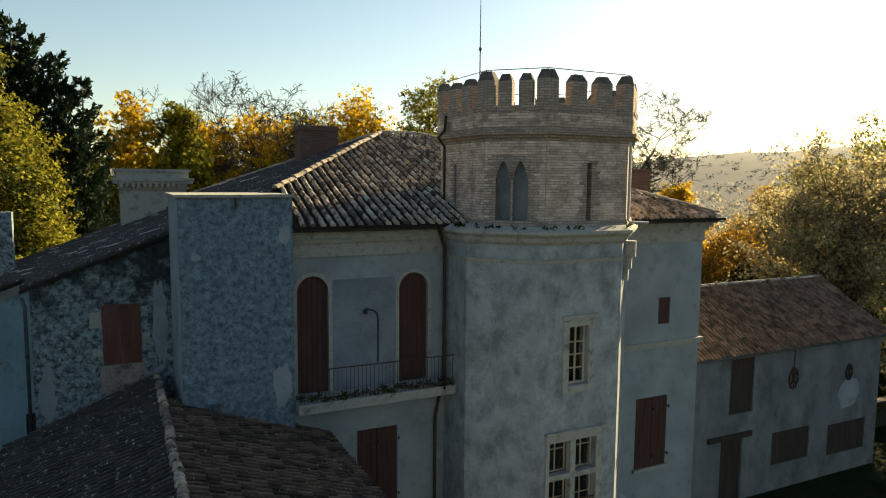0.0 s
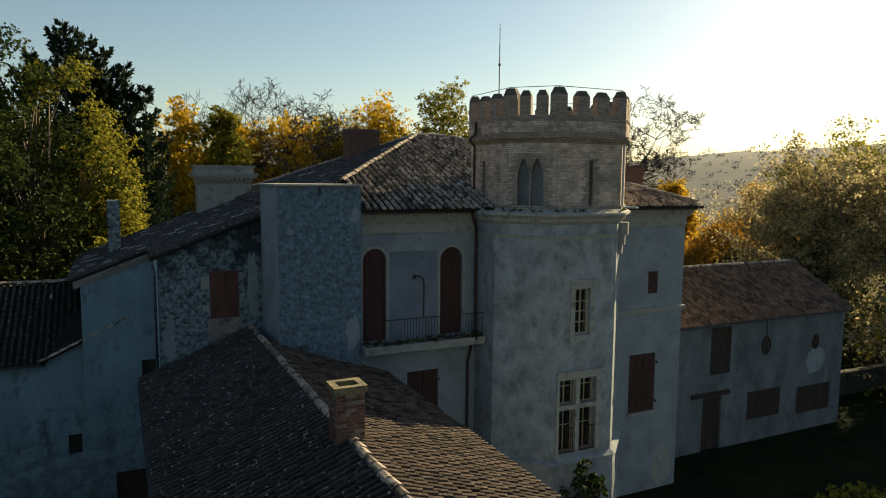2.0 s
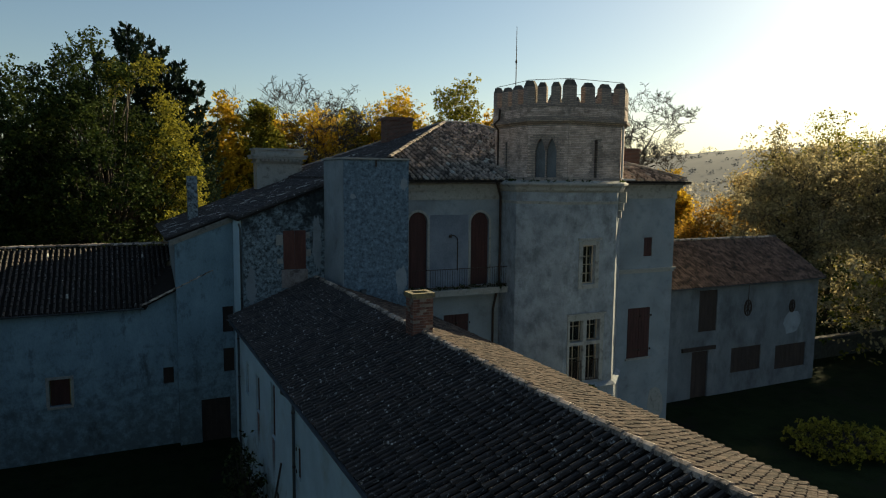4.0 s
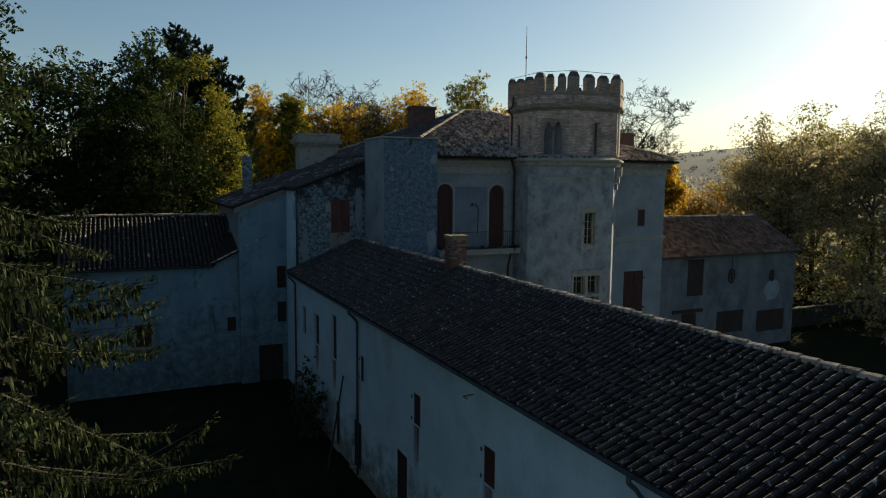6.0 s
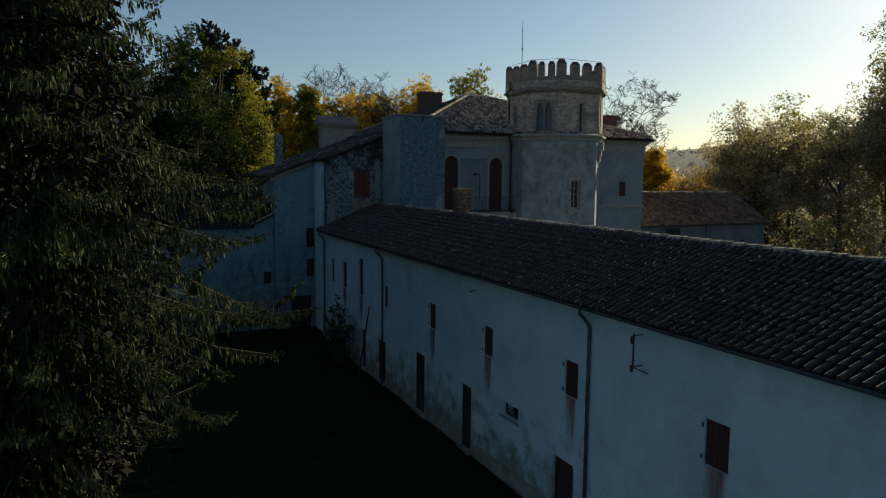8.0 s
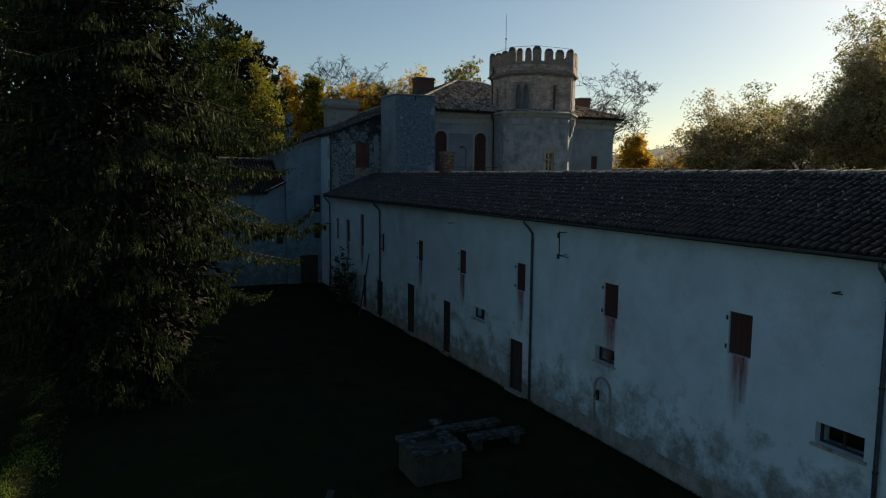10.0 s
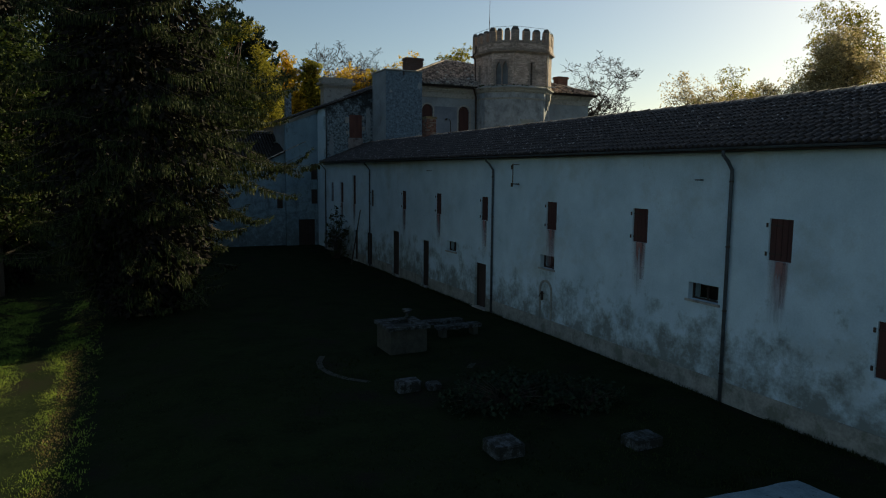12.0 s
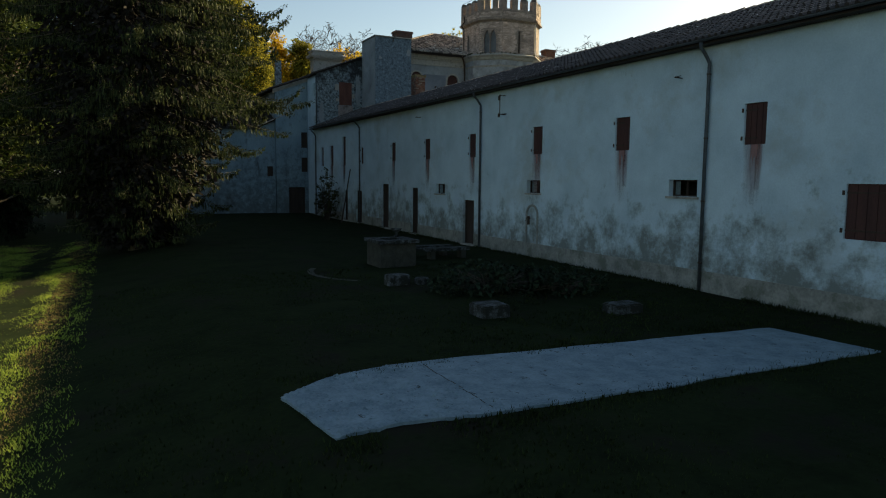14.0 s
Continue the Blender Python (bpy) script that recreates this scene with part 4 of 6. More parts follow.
for a0, a1, z0, z1 in ((0.02, 0.07, 12.70, 12.84), (0.03, 0.12, 13.28, 13.38), (0.12, 0.16, 13.38, 13.5), (0.16, 0.27, 13.5, 13.62), (0.32, 0.32, 13.62, 13.72), (0.28, 0.05, 13.72, 13.84)):
    b = Build()
    b.prism(grown(a0), z0, z1, grown(a1))
    b.make("cornice_course", STONE, tower, "crumbling moulded stone course")
b = Build()
b.prism(grown(0.2), GARDEN - 0.3, 3.56, grown(0.13))
b.prism(grown(0.26), 3.56, 3.72, grown(0.03))
b.make("tower_plinth", TOWERWALL, tower, "battered plinth with a ledge")
# rough brick bed under the drum, with weeds on the ledge
b = Build()
b.prism(ring8(UP + 0.07), 13.78, 14.0, ring8(UP + 0.045))
wall_uv(b, None).make("brick_bed", BRICK, tower, "rough brick footing course of the drum")
rgw = random.Random(61)
tufts = [(Vector((*grown(0.12)[k], 13.82)).lerp(Vector((*grown(0.12)[k + 1], 13.82)), rgw.random())) for k in (1, 2, 3, 4) for _ in range(14)]
tagged(leaf_cards(tufts, 14, 0.05, 0.07, rgw).make("ledge_weeds", GREEN, tower, "dark weeds growing on the ledge"), kind="stuff")
for z0, z1, d in ((11.95, 12.35, 0.16), (12.35, 12.75, 0.26), (12.75, 13.3, 0.38)):
    b = Build()
    mid, al, away = Vector((15.38, 17.80, 0)), Vector((0.707, 0.707, 0)), Vector((0.707, -0.707, 0))
    b.prism([(p.x, p.y) for p in (mid - al * 0.17 - away * 0.1, mid - al * 0.17 + away * d, mid + al * 0.17 + away * d, mid + al * 0.17 - away * 0.1)], z0 + 0.01, z1 - 0.01)
    b.make("console", STONE, tower, "worn stone console under the cornice")
# brick drum
lanc = [(-0.62, -0.13, 14.0, 15.3), (-0.06, 0.43, 14.0, 15.3)]
b = Build()
for k in range(8):
    hl = {5: [(u0, u1, 14.0, 15.88) for u0, u1, *_ in lanc], 4: [(-0.53, -0.37, 14.0, 15.8)], 6: [(-0.03, 0.16, 13.95, 15.84)]}.get(k, [])
    face_wall(b, k, UP, 13.8, 16.7, hl, 0.4)
drum = wall_uv(b, None).make("brick_drum", BRICK, tower, "weathered buff-red Roman brick drum")
# added dark filling, stands for the unlit inside of the drum
b = Build()
b.prism(ring8(UP - 0.42), 13.5, 16.65)
b.make("inner_core", DARK, tower)
# lancet heads
for u0, u1, *_ in lanc:
    m, al, out = face_frame(5, UP)
    b = Build()
    cx, w, z0, z1 = (u0 + u1) / 2, (u1 - u0) / 2, 15.3, 15.88
    h = lambda t: z0 + (z1 - z0) * (1 - (1 - t) ** 1.7)
    for s in (-1, 1):
        for i in range(6):
            t0, t1 = i / 6, (i + 1) / 6
            x0, x1 = cx + s * w * (1 - t0), cx + s * w * (1 - t1)
            za, zb = h(t0) if i else z0, h(t1)
            pts = [m + al * x0 + Vector((0, 0, za)), m + al * x1 + Vector((0, 0, zb)), m + al * x1 + Vector((0, 0, z1 + 0.003)), m + al * x0 + Vector((0, 0, z1 + 0.003))]
            if i == 0:
                pts[0] = m + al * x0 + Vector((0, 0, z0))
            b.slab([p + out * 0.001 for p in pts], tuple(out * -0.38))
    wall_uv(b, None).make("lancet_head", BRICK, tower)
    for s in (-1, 1):
        for i in range(5):
            t0, t1 = i / 5, (i + 1) / 5
            pa, pb = (m + al * (cx + s * w * (1 - t)) + Vector((0, 0, h(t))) for t in (t0, t1))
            qa, qb = (m + al * (cx + s * (w + 0.13) * (1 - t)) + Vector((0, 0, h(t) + 0.16 * t + 0.02)) for t in (t0, t1))
            ar = Build()
            ar.slab([pa + out * 0.002, pb + out * 0.002, qb + out * 0.002, qa + out * 0.002], tuple(out * 0.03))
            wall_uv(ar, None).make("arch_brick", BRICK, tower)
    pn = Build()
    face_box(pn, 5, UP, u0, u1, 14.0, 15.88, -0.24, -0.2)
    pn.make("lancet_panel", GREYPLASTER, tower, "grey boarding closing the lancet")


def brick_courses(k, a, z0, z1, holes, seed, lengths=(0.24, 0.36), rise=0.084):
    """Single long bricks on face k of the tower, a little proud of the mortar bed."""
    rng, laid = random.Random(seed), []
    half = half_of(k, a)
    for row in range(int((z1 - z0) / rise)):
        lo, u = z0 + row * rise, -half + 0.004
        if row % 2:
            u -= 0.17
        while u < half - 0.03:
            e = u + rng.uniform(*lengths)
            p, q = max(u, -half + 0.004), min(e, half - 0.004)
            if q - p > 0.05 and not any(p < h[1] + 0.01 and q > h[0] - 0.01 and lo < h[3] and lo + rise > h[2] for h in holes):
                laid.append((p, q - 0.014, lo + rng.uniform(0.006, 0.012), lo + rise - rng.uniform(0.004, 0.010), rng.uniform(0.006, 0.024)))
            u = e
    return [(k, a, *q) for q in laid]


laid = []
laid += brick_courses(5, UP, 13.98, 16.57, [(-0.74, 0.55, 13.9, 15.62), (-0.62, 0.43, 15.6, 16.08)], 701)
laid += brick_courses(6, UP, 13.98, 16.57, [(-0.05, 0.18, 13.9, 15.86)], 702)
laid += brick_courses(4, UP, 13.98, 16.57, [(-0.55, -0.35, 13.9, 15.82)], 703)
rest = Build()
for i, (k, a, u0, u1, z0, z1, proud) in enumerate(laid):
    if i < 290:
        b = Build()
        face_box(b, k, a, u0, u1, z0, z1, -0.02, proud)
        b.make("brick", BRICK_ONE, drum)
    else:
        face_box(rest, k, a, u0, u1, z0, z1, -0.02, proud)
for k, seed in ((4, 711), (5, 712), (6, 713), (7, 714)):
    for q in brick_courses(k, UP + 0.12, 16.94, 17.42, [], seed):
        face_box(rest, *q[:6], -0.02, q[6])
tagged(rest.make("brickwork", BRICK_PIECE, drum, "weathered long bricks in uneven courses"), kind="stuff")
# string course, parapet, corbels
b = Build()
for a0, a1, z0, z1 in ((UP + 0.05, UP + 0.14, 16.58, 16.7), (UP + 0.24, UP + 0.26, 16.7, 16.82), (UP + 0.12, UP + 0.12, 16.82, 16.92)):
    b.prism(ring8(a0), z0, z1, ring8(a1))
wall_uv(b, None).make("brick_string_course", BRICK, tower, "projecting moulded brick course")
b = Build()
PA, PIN = UP + 0.12, 0.36
for k in range(8):
    m, al, out = face_frame(k, PA)
    h, hi = half_of(k, PA), half_of(k, PA - PIN)
    n = len(b.v)
    pts = [m + al * -h, m + al * h, m - out * PIN + al * hi, m - out * PIN + al * -hi]
    b = Build()
    b.slab([tuple(p + Vector((0, 0, 16.92))) for p in pts], (0, 0, 0.68))
    wall_uv(b, None).make("parapet", BRICK, tower)
b = Build()
b.prism(ring8(PA - PIN), 16.75, 16.91)
b.make("tower_terrace", STONE, tower)
for k in range(8):
    h = half_of(k, PA)
    for u, w, top in ((-h * 0.30, 0.29, 18.36), (h * 0.30, 0.29, 18.36)) if k % 2 == 0 else ((-0.33, 0.22, 18.36), (0.33, 0.22, 18.36)):
        b = Build()
        face_box(b, k, PA, u - w, u + w, 17.6, top, -PIN, 0)
        m, al, out = face_frame(k, PA)
        lo = [m + al * (u + s * w) + out * d + Vector((0, 0, top)) for s, d in ((-1, 0), (1, 0), (1, -PIN), (-1, -PIN))]
        hi = [m + al * (u + s * w * 0.55) + out * d + Vector((0, 0, top + 0.22)) for s, d in ((-1, -0.08), (1, -0.08), (1, -PIN + 0.08), (-1, -PIN + 0.08))]
        mer = wall_uv(b, None).make("merlon", BRICK, tower)
        b = Build()
        for i in range(4):
            j = (i + 1) % 4
            b.face(lo[i], lo[j], hi[j], hi[i])
        b.face(*hi)
        b.make("merlon_cap", BLACK_STONE, mer, "sloping cap black with lichen")
    # corner merlon, bent round the angle
    c0, c1 = ring8(PA)[k], ring8(PA - PIN)[k]
    m0, al0, _ = face_frame(k, PA)
    m1, al1, _ = face_frame(k + 1, PA)
    C, I = Vector((*c0, 0)), Vector((*c1, 0))
    w = 0.37
    base = [C - al0 * w, C, C + al1 * w, I + al1 * w * 0.8, I, I - al0 * w * 0.8]
    cen = (C + I) / 2
    b = Build()
    b.prism([(p.x, p.y) for p in base], 17.6, 18.4)
    tops = [cen + (p - cen) * 0.6 for p in base]
    mer = wall_uv(b, None).make("merlon", BRICK, tower, "corner merlon")
    b = Build()
    b.prism([(p.x, p.y) for p in base], 18.402, 18.68, [(p.x, p.y) for p in tops])
    b.make("merlon_cap", BLACK_STONE, mer, "sloping cap black with lichen")
    for u in (-h * 0.66, 0.0, h * 0.66):
        b = Build()
        face_box(b, k, PA, u - 0.09, u + 0.09, 17.42, 17.55, 0.002, 0.05)
        wall_uv(b, None).make("corbel", BRICK, tower)
# windows of the garden face
b = Build()
A6 = SLIM_FACE
for q in ((-0.614, -0.389, 8.547, 10.875), (0.375, 0.6, 8.547, 10.875), (-0.389, 0.375, 10.7, 10.933), (-0.682, 0.682, 10.944, 11.061), (-0.386, 0.372, 8.547, 8.757)):
    face_box(b, 6, A6, *q, -0.1, 0.045 if q[2] != 10.944 else 0.12)
b.make("window_surround", STONE, tower, "pale dressed stone window surround")
w = Build()
for q in ((-0.382, -0.314, 8.78, 10.7), (0.3, 0.368, 8.78, 10.7), (-0.314, 0.3, 8.78, 8.85), (-0.314, 0.3, 10.619, 10.7), (-0.027, 0.027, 8.85, 10.619), *((-0.314, 0.3, z, z + 0.04) for z in (9.27, 9.71, 10.12))):
    face_box(w, 6, A6, *q, -0.22, -0.17)
win = w.make("casement_window", PALEWOOD, tower, "tall narrow multi-pane casement")
for i, (ua, ub) in enumerate(((-0.314, -0.027), (0.027, 0.3))):
    for za, zb in ((8.85, 9.27), (9.31, 9.71), (9.75, 10.12), (10.16, 10.61)):
        p = Build()
        face_box(p, 6, A6, ua, ub, za, zb, -0.2, -0.194)
        p.make("pane", GLASS, win).visible_shadow = False
b = Build()
A6 = MULL_FACE
for q in ((-1, -0.87, 3.796, 7.219), (0.99, 1.2, 3.796, 7.219), (-0.87, 0.99, 6.97, 7.219), (-1.05, 1.27, 7.244, 7.327), (-0.06, 0.14, 3.87, 6.97), (-0.86, -0.06, 5.72, 5.9), (0.14, 0.98, 5.72, 5.9)):
    face_box(b, 6, A6, *q, -0.2 if q[0] in (-0.06, -0.86, 0.14) else -0.05, 0.05 if q[2] != 7.244 else 0.13)
b.make("mullioned_surround", STONE, tower, "Renaissance stone mullion and transom, worn")
for ua, ub, za, zb in ((-0.86, -0.06, 5.9, 6.97), (0.14, 0.98, 5.9, 6.97), (-0.86, -0.06, 3.87, 5.72), (0.14, 0.98, 3.87, 5.72)):
    w = Build()
    mid = (ua + ub) / 2
    zz = (za + zb) / 2 + 0.2
    for q in ((ua, ua + 0.04, za, zb), (ub - 0.04, ub, za, zb), (ua + 0.04, ub - 0.04, za, za + 0.04), (ua + 0.04, ub - 0.04, zb - 0.04, zb), (mid - 0.015, mid + 0.015, za + 0.04, zb - 0.04), (ua + 0.04, mid - 0.015, zz, zz + 0.025), (mid + 0.015, ub - 0.04, zz, zz + 0.025)):
        face_box(w, 6, A6, *q, -0.3, -0.25)
    o = w.make("casement_window", PALEWOOD, tower, "pale wooden casement with small panes")
    for pu0, pu1 in ((ua + 0.06, mid - 0.025), (mid + 0.025, ub - 0.06)):
        for pz0, pz1 in ((za + 0.06, zz), (zz + 0.035, zb - 0.06)):
            p = Build()
            face_box(p, 6, A6, pu0, pu1, pz0, pz1, -0.28, -0.274)
            p.make("pane", GLASS, o).visible_shadow = False
for ua, ub in ((-0.84, -0.08), (0.16, 0.96)):
    r = Build()
    face_box(r, 6, A6, ua, ub, 3.9, 3.93, -0.02, 0.01)
    rr = r.make("window_guard", IRON, tower, "rusty iron window guard")
    r = Build()
    face_box(r, 6, A6, ua, ub, 4.9, 4.93, -0.02, 0.01)
    r.make("top_bar", IRON, rr)
    for i in range(8):
        q = Build()
        u = ua + 0.05 + i * (ub - ua - 0.1) / 7
        face_box(q, 6, A6, u - 0.008, u + 0.008, 3.93, 4.9, -0.015, 0.002)
        q.make("baluster", IRON, rr)
# pipes: down the brick drum, down the corner to the house, and the wire rail round the top
b = Build()
c = Vector((*ring8(UP + 0.07)[3], 0))
b.tube([(c.x - 0.1, c.y - 0.75, 17.5), (c.x - 0.12, c.y - 0.7, 17.0), (c.x - 0.25, c.y - 0.45, 16.75), (c.x + 0.02, c.y - 0.4, 16.45), (c.x + 0.02, c.y - 0.4, 13.9)], 0.05, 8)
b.make("rain_pipe", IRON, tower, "old dark lead rain pipe")
b = Build()
c = Vector((*ring8(UP + 0.08)[6], 0))
b.tube([(c.x, c.y, 16.55), (c.x, c.y, 14.0), (c.x + 0.06, c.y - 0.04, 13.92), (c.x + 0.65, c.y - 0.25, 13.9)], 0.045, 8)
b.make("rain_pipe", BRIGHT_ZINC, tower, "bright zinc pipe turning along the ledge")
b = Build()
b.tube([(9.55, 20.1, 13.7), (9.7, 20.2, 13.4), (9.88, 20.3, 13.0), (9.88, 20.3, 8.7), (9.8, 20.42, 8.0), (9.65, 20.48, 7.2), (9.65, 20.48, -0.6)], 0.06, 8)
b.make("rain_pipe", IRON, tower, "bent dark rain pipe")
b = Build()
pr = [(x, y, 18.72) for x, y in ring8(PA - 0.15)]
b.tube(pr + [pr[0]], 0.014, 5)
b.make("wire_rail", IRON, tower, "thin iron rail linking the merlons")
for k in range(8):
    b = Build()
    x, y = ring8(PA - 0.15)[k]
    b.tube([(x, y, 18.5), (x, y, 18.73)], 0.014, 5)
    b.make("rail_post", IRON, tower)
mast = thing("lightning_rod", 15.3, 27.9, 16.4, "tall thin iron lightning rod on the main roof", "lightning rod")
b = Build()
b.tube([(15.3, 27.9, 16.2), (15.3, 27.9, 21.2), (15.3, 27.9, 23.4)], [0.035, 0.028, 0.016], 6)
b.make("rod", IRON, mast)
b = Build()
b.tube([(15.3, 27.9, 21.14), (15.3, 27.9, 21.2), (15.3, 27.9, 21.28), (15.3, 27.9, 21.34)], [0.03, 0.065, 0.065, 0.03], 8)
b.make("collar", IRON, mast)

# ---- rough-rendered stair block beside the old house ----
block = thing("stair_block", 3.1, 21.6, YARD, "tall windowless block in dark pebbly render", "building")
b = Build()
b.box(1.55, 4.72, 20.05, 23.25, YARD, 14.72)
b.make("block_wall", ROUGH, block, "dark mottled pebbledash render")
b = Build()
b.slab([(1.545, 23.2, YARD), (1.545, 20.08, YARD), (1.545, 20.08, 14.7), (1.545, 23.2, 14.7)], (-0.03, 0, 0))
b.make("side_render", LIME, block, "paler limewashed flank")
b = Build()
b.box(1.44, 4.75, 19.95, 23.3, 14.722, 14.8)
b.make("capping", STONE, block, "thin pale capping slab")
b = Build()
b.box(3.06, 3.12, 20.0, 20.06, 14.4, 14.7)
b.make("overflow_pipe", IRON, block)
b = Build()
b.box(2.3, 2.55, 19.85, 20.05, 8.2, 8.75, 0.02)
b.make("vent_stub", ZINC, block)



def chip(parent, name, x, y, z, w, h, mat, label, seed, proud=0.014):
    """A ragged patch of newer or bared plaster on a wall that looks along -y."""
    rng, b = random.Random(seed), Build()
    b.slab([(x + w * rng.uniform(0.7, 1.1) * math.cos(t), y - proud, z + h * rng.uniform(0.7, 1.1) * math.sin(t)) for t in np.linspace(0, 2 * math.pi, 23)[:-1]], (0, proud - 0.003, 0))
    return b.make(name, mat, parent, label)


chip(block, "plaster_patch", 4.36, 20.05, 9.05, 0.3, 0.75, LIME, "paler patch of bared plaster", 81)
chip(block, "plaster_patch", 4.48, 20.05, 13.62, 0.2, 0.32, LIME, "paler patch of bared plaster", 82)
chip(block, "plaster_patch", 1.98, 20.05, 13.05, 0.16, 0.13, LIME, "paler patch of bared plaster", 83)

# ---- the old house with the red shutter ----
OY, MY = 23.3, 26.4
rz = lambda x: 12.0 + 0.38 * (x + 2.4)
old = thing("old_house", -1, 28, YARD, "old house end in blackened rough render with a leaning tile roof", "house")
red = (-0.5, 0.6, 9.4, 11.3)
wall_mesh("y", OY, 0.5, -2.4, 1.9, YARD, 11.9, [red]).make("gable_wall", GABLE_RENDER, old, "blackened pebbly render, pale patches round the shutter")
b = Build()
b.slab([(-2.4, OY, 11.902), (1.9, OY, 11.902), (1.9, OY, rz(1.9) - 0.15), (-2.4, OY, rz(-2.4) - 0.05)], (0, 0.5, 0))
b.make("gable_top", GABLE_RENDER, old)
sw = [(24.0, 24.45, 10.1, 11.2), (24.0, 24.45, 7.6, 8.5), (24.0, 24.45, 4.9, 5.8)]
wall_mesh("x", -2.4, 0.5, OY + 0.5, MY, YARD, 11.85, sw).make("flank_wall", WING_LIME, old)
for a, c, z0, z1 in sw:
    boards(old, "shutter", "x", -2.3, a, c, z0, z1, 2, DARKWOOD, "small dark window shutter", hinges=False)
mw = [(-3.0, -2.45, 5.85, 7.2), (-3.0, -2.45, 3.75, 5.0), (-4.15, -2.7, YARD - 0.1, 2.4)]
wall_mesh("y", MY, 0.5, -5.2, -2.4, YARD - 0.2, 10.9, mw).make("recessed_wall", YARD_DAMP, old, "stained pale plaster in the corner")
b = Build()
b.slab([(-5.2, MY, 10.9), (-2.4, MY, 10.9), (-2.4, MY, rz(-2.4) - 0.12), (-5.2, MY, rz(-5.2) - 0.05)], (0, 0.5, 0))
b.make("recessed_wall_top", SHADE_BLUE_LIME, old)
for a, c, z0, z1 in mw[:2]:
    boards(old, "shutter", "y", MY + 0.12, a, c, z0, z1, 3, DARKWOOD, "dark closed window", hinges=False)
boards(old, "door", "y", MY + 0.15, mw[2][0], mw[2][1], mw[2][2], mw[2][3], 6, DARKWOOD, "dark plank door in the yard corner", hinges=False)
wall_mesh("x", -5.2, 0.5, MY + 0.5, 36, YARD - 0.2, 10.7, []).make("west_wall", LIME, old)
boards(old, "shutter", "y", OY - 0.04, red[0], 0.05, red[2], red[3], 4, RED_SHUTTER, "closed weathered red shutter leaf", hinges=False)
boards(old, "shutter", "y", OY - 0.04, 0.06, red[1], red[2], red[3], 4, RED_SHUTTER, "closed weathered red shutter leaf", hinges=False)
for q in ((-0.85, -0.52, 10.6, 11.1), (0.62, 0.85, 10.0, 10.35), (0.62, 0.8, 10.9, 11.2), (-0.8, -0.52, 9.7, 9.95)):
    b = Build()
    b.box(q[0], q[1], OY - 0.03, OY - 0.003, q[2], q[3])
    b.make("quoin_stone", STONE, old, "pale stone quoin beside the shutter")
b = Build()
b.box(-0.6, 0.7, OY - 0.02, OY - 0.003, 8.5, 9.38)
b.make("plaster_apron", PINK_PLASTER, old, "pinkish patched plaster below the shutter")
chip(old, "plaster_patch", 1.16, OY, 10.6, 0.26, 1.5, LIME, "pale plaster beside the shutter", 84)
chip(old, "plaster_patch", -2.05, OY, 8.6, 0.25, 1.0, LIME, "pale plaster at the wall's corner", 85)
b = Build()
for out, z0, z1 in ((0.06, -0.42, -0.3), (0.14, -0.3, -0.2), (0.22, -0.2, -0.1)):
    b.slab([(-5.45, MY - out, rz(-5.45) + z0), (-2.4, MY - out, rz(-2.4) + z0), (-2.4, MY - out, rz(-2.4) + z1), (-5.45, MY - out, rz(-5.45) + z1)], (0, out - 0.003, 0))
b.make("raking_cornice", STONE, old)
keep = lambda p: not (p.x < -2.65 and p.y < MY - 0.25)
outline = [(-5.6, 36.5, rz(-5.6)), (-5.6, MY - 0.25, rz(-5.6)), (-2.65, MY - 0.25, rz(-2.65)), (-2.65, OY - 0.15, rz(-2.65)), (1.5, OY - 0.15, rz(1.5)), (1.5, 23.4, rz(1.5)), (3.6, 23.4, rz(3.6)), (3.6, 36.5, rz(3.6))]
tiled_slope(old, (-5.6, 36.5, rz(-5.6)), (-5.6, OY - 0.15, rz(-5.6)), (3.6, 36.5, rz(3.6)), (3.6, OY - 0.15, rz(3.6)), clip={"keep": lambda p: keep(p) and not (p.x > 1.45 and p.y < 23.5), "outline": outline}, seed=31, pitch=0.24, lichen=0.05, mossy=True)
downpipe(old, [(-2.6, OY - 0.1, 11.7), (-2.52, OY - 0.1, 11.4), (-2.52, OY - 0.1, 7.3)], 0.05)
pav = thing("stone_chimney", 1.5, 34.2, 12.8, "massive pale stone chimney with a bracketed cornice", "chimney")
b = Build()
b.box(0.2, 3.0, 33.7, 34.9, 12.2, 14.75)
b.make("chimney_shaft", STONE, pav)
b = Build()
for o, z0, z1 in ((0.1, 14.752, 14.85), (0.28, 15.0, 15.12), (0.34, 15.12, 15.25), (0.12, 15.25, 15.55), (0.2, 15.55, 15.66)):
    b = Build()
    b.box(0.2 - o, 3.0 + o, 33.7 - o, 34.9 + o, z0, z1)
    b.make("cornice", STONE, pav)
b = Build()
b.box(0.15, 3.05, 33.65, 34.95, 14.852, 14.998)
b.make("frieze", STONE, pav)
for i in range(12):
    b = Build()
    x = 0.2 + i * 2.66 / 11
    b.box(x, x + 0.14, 33.42, 33.647, 14.86, 14.99)
    b.make("bracket", STONE, pav)
stack("thin_chimney", -4.15, -3.62, 30.8, 31.3, 10.9, 13.9, ROUGH_PALE, "slim rendered chimney at the old house eaves", cap=False)

# ---- low outbuilding closing the yard ----
LY, LX0 = 26.8, -14.4
out = thing("outbuilding", -9.5, 29, YARD, "low plastered outbuilding with a barrel-tile roof", "building")
lw = [(-10.95, -10.05, 2.85, 4.15), (-5.9, -5.4, 3.35, 4.2)]
vent2 = (-5.2, -4.4, 0.75, 1.6)
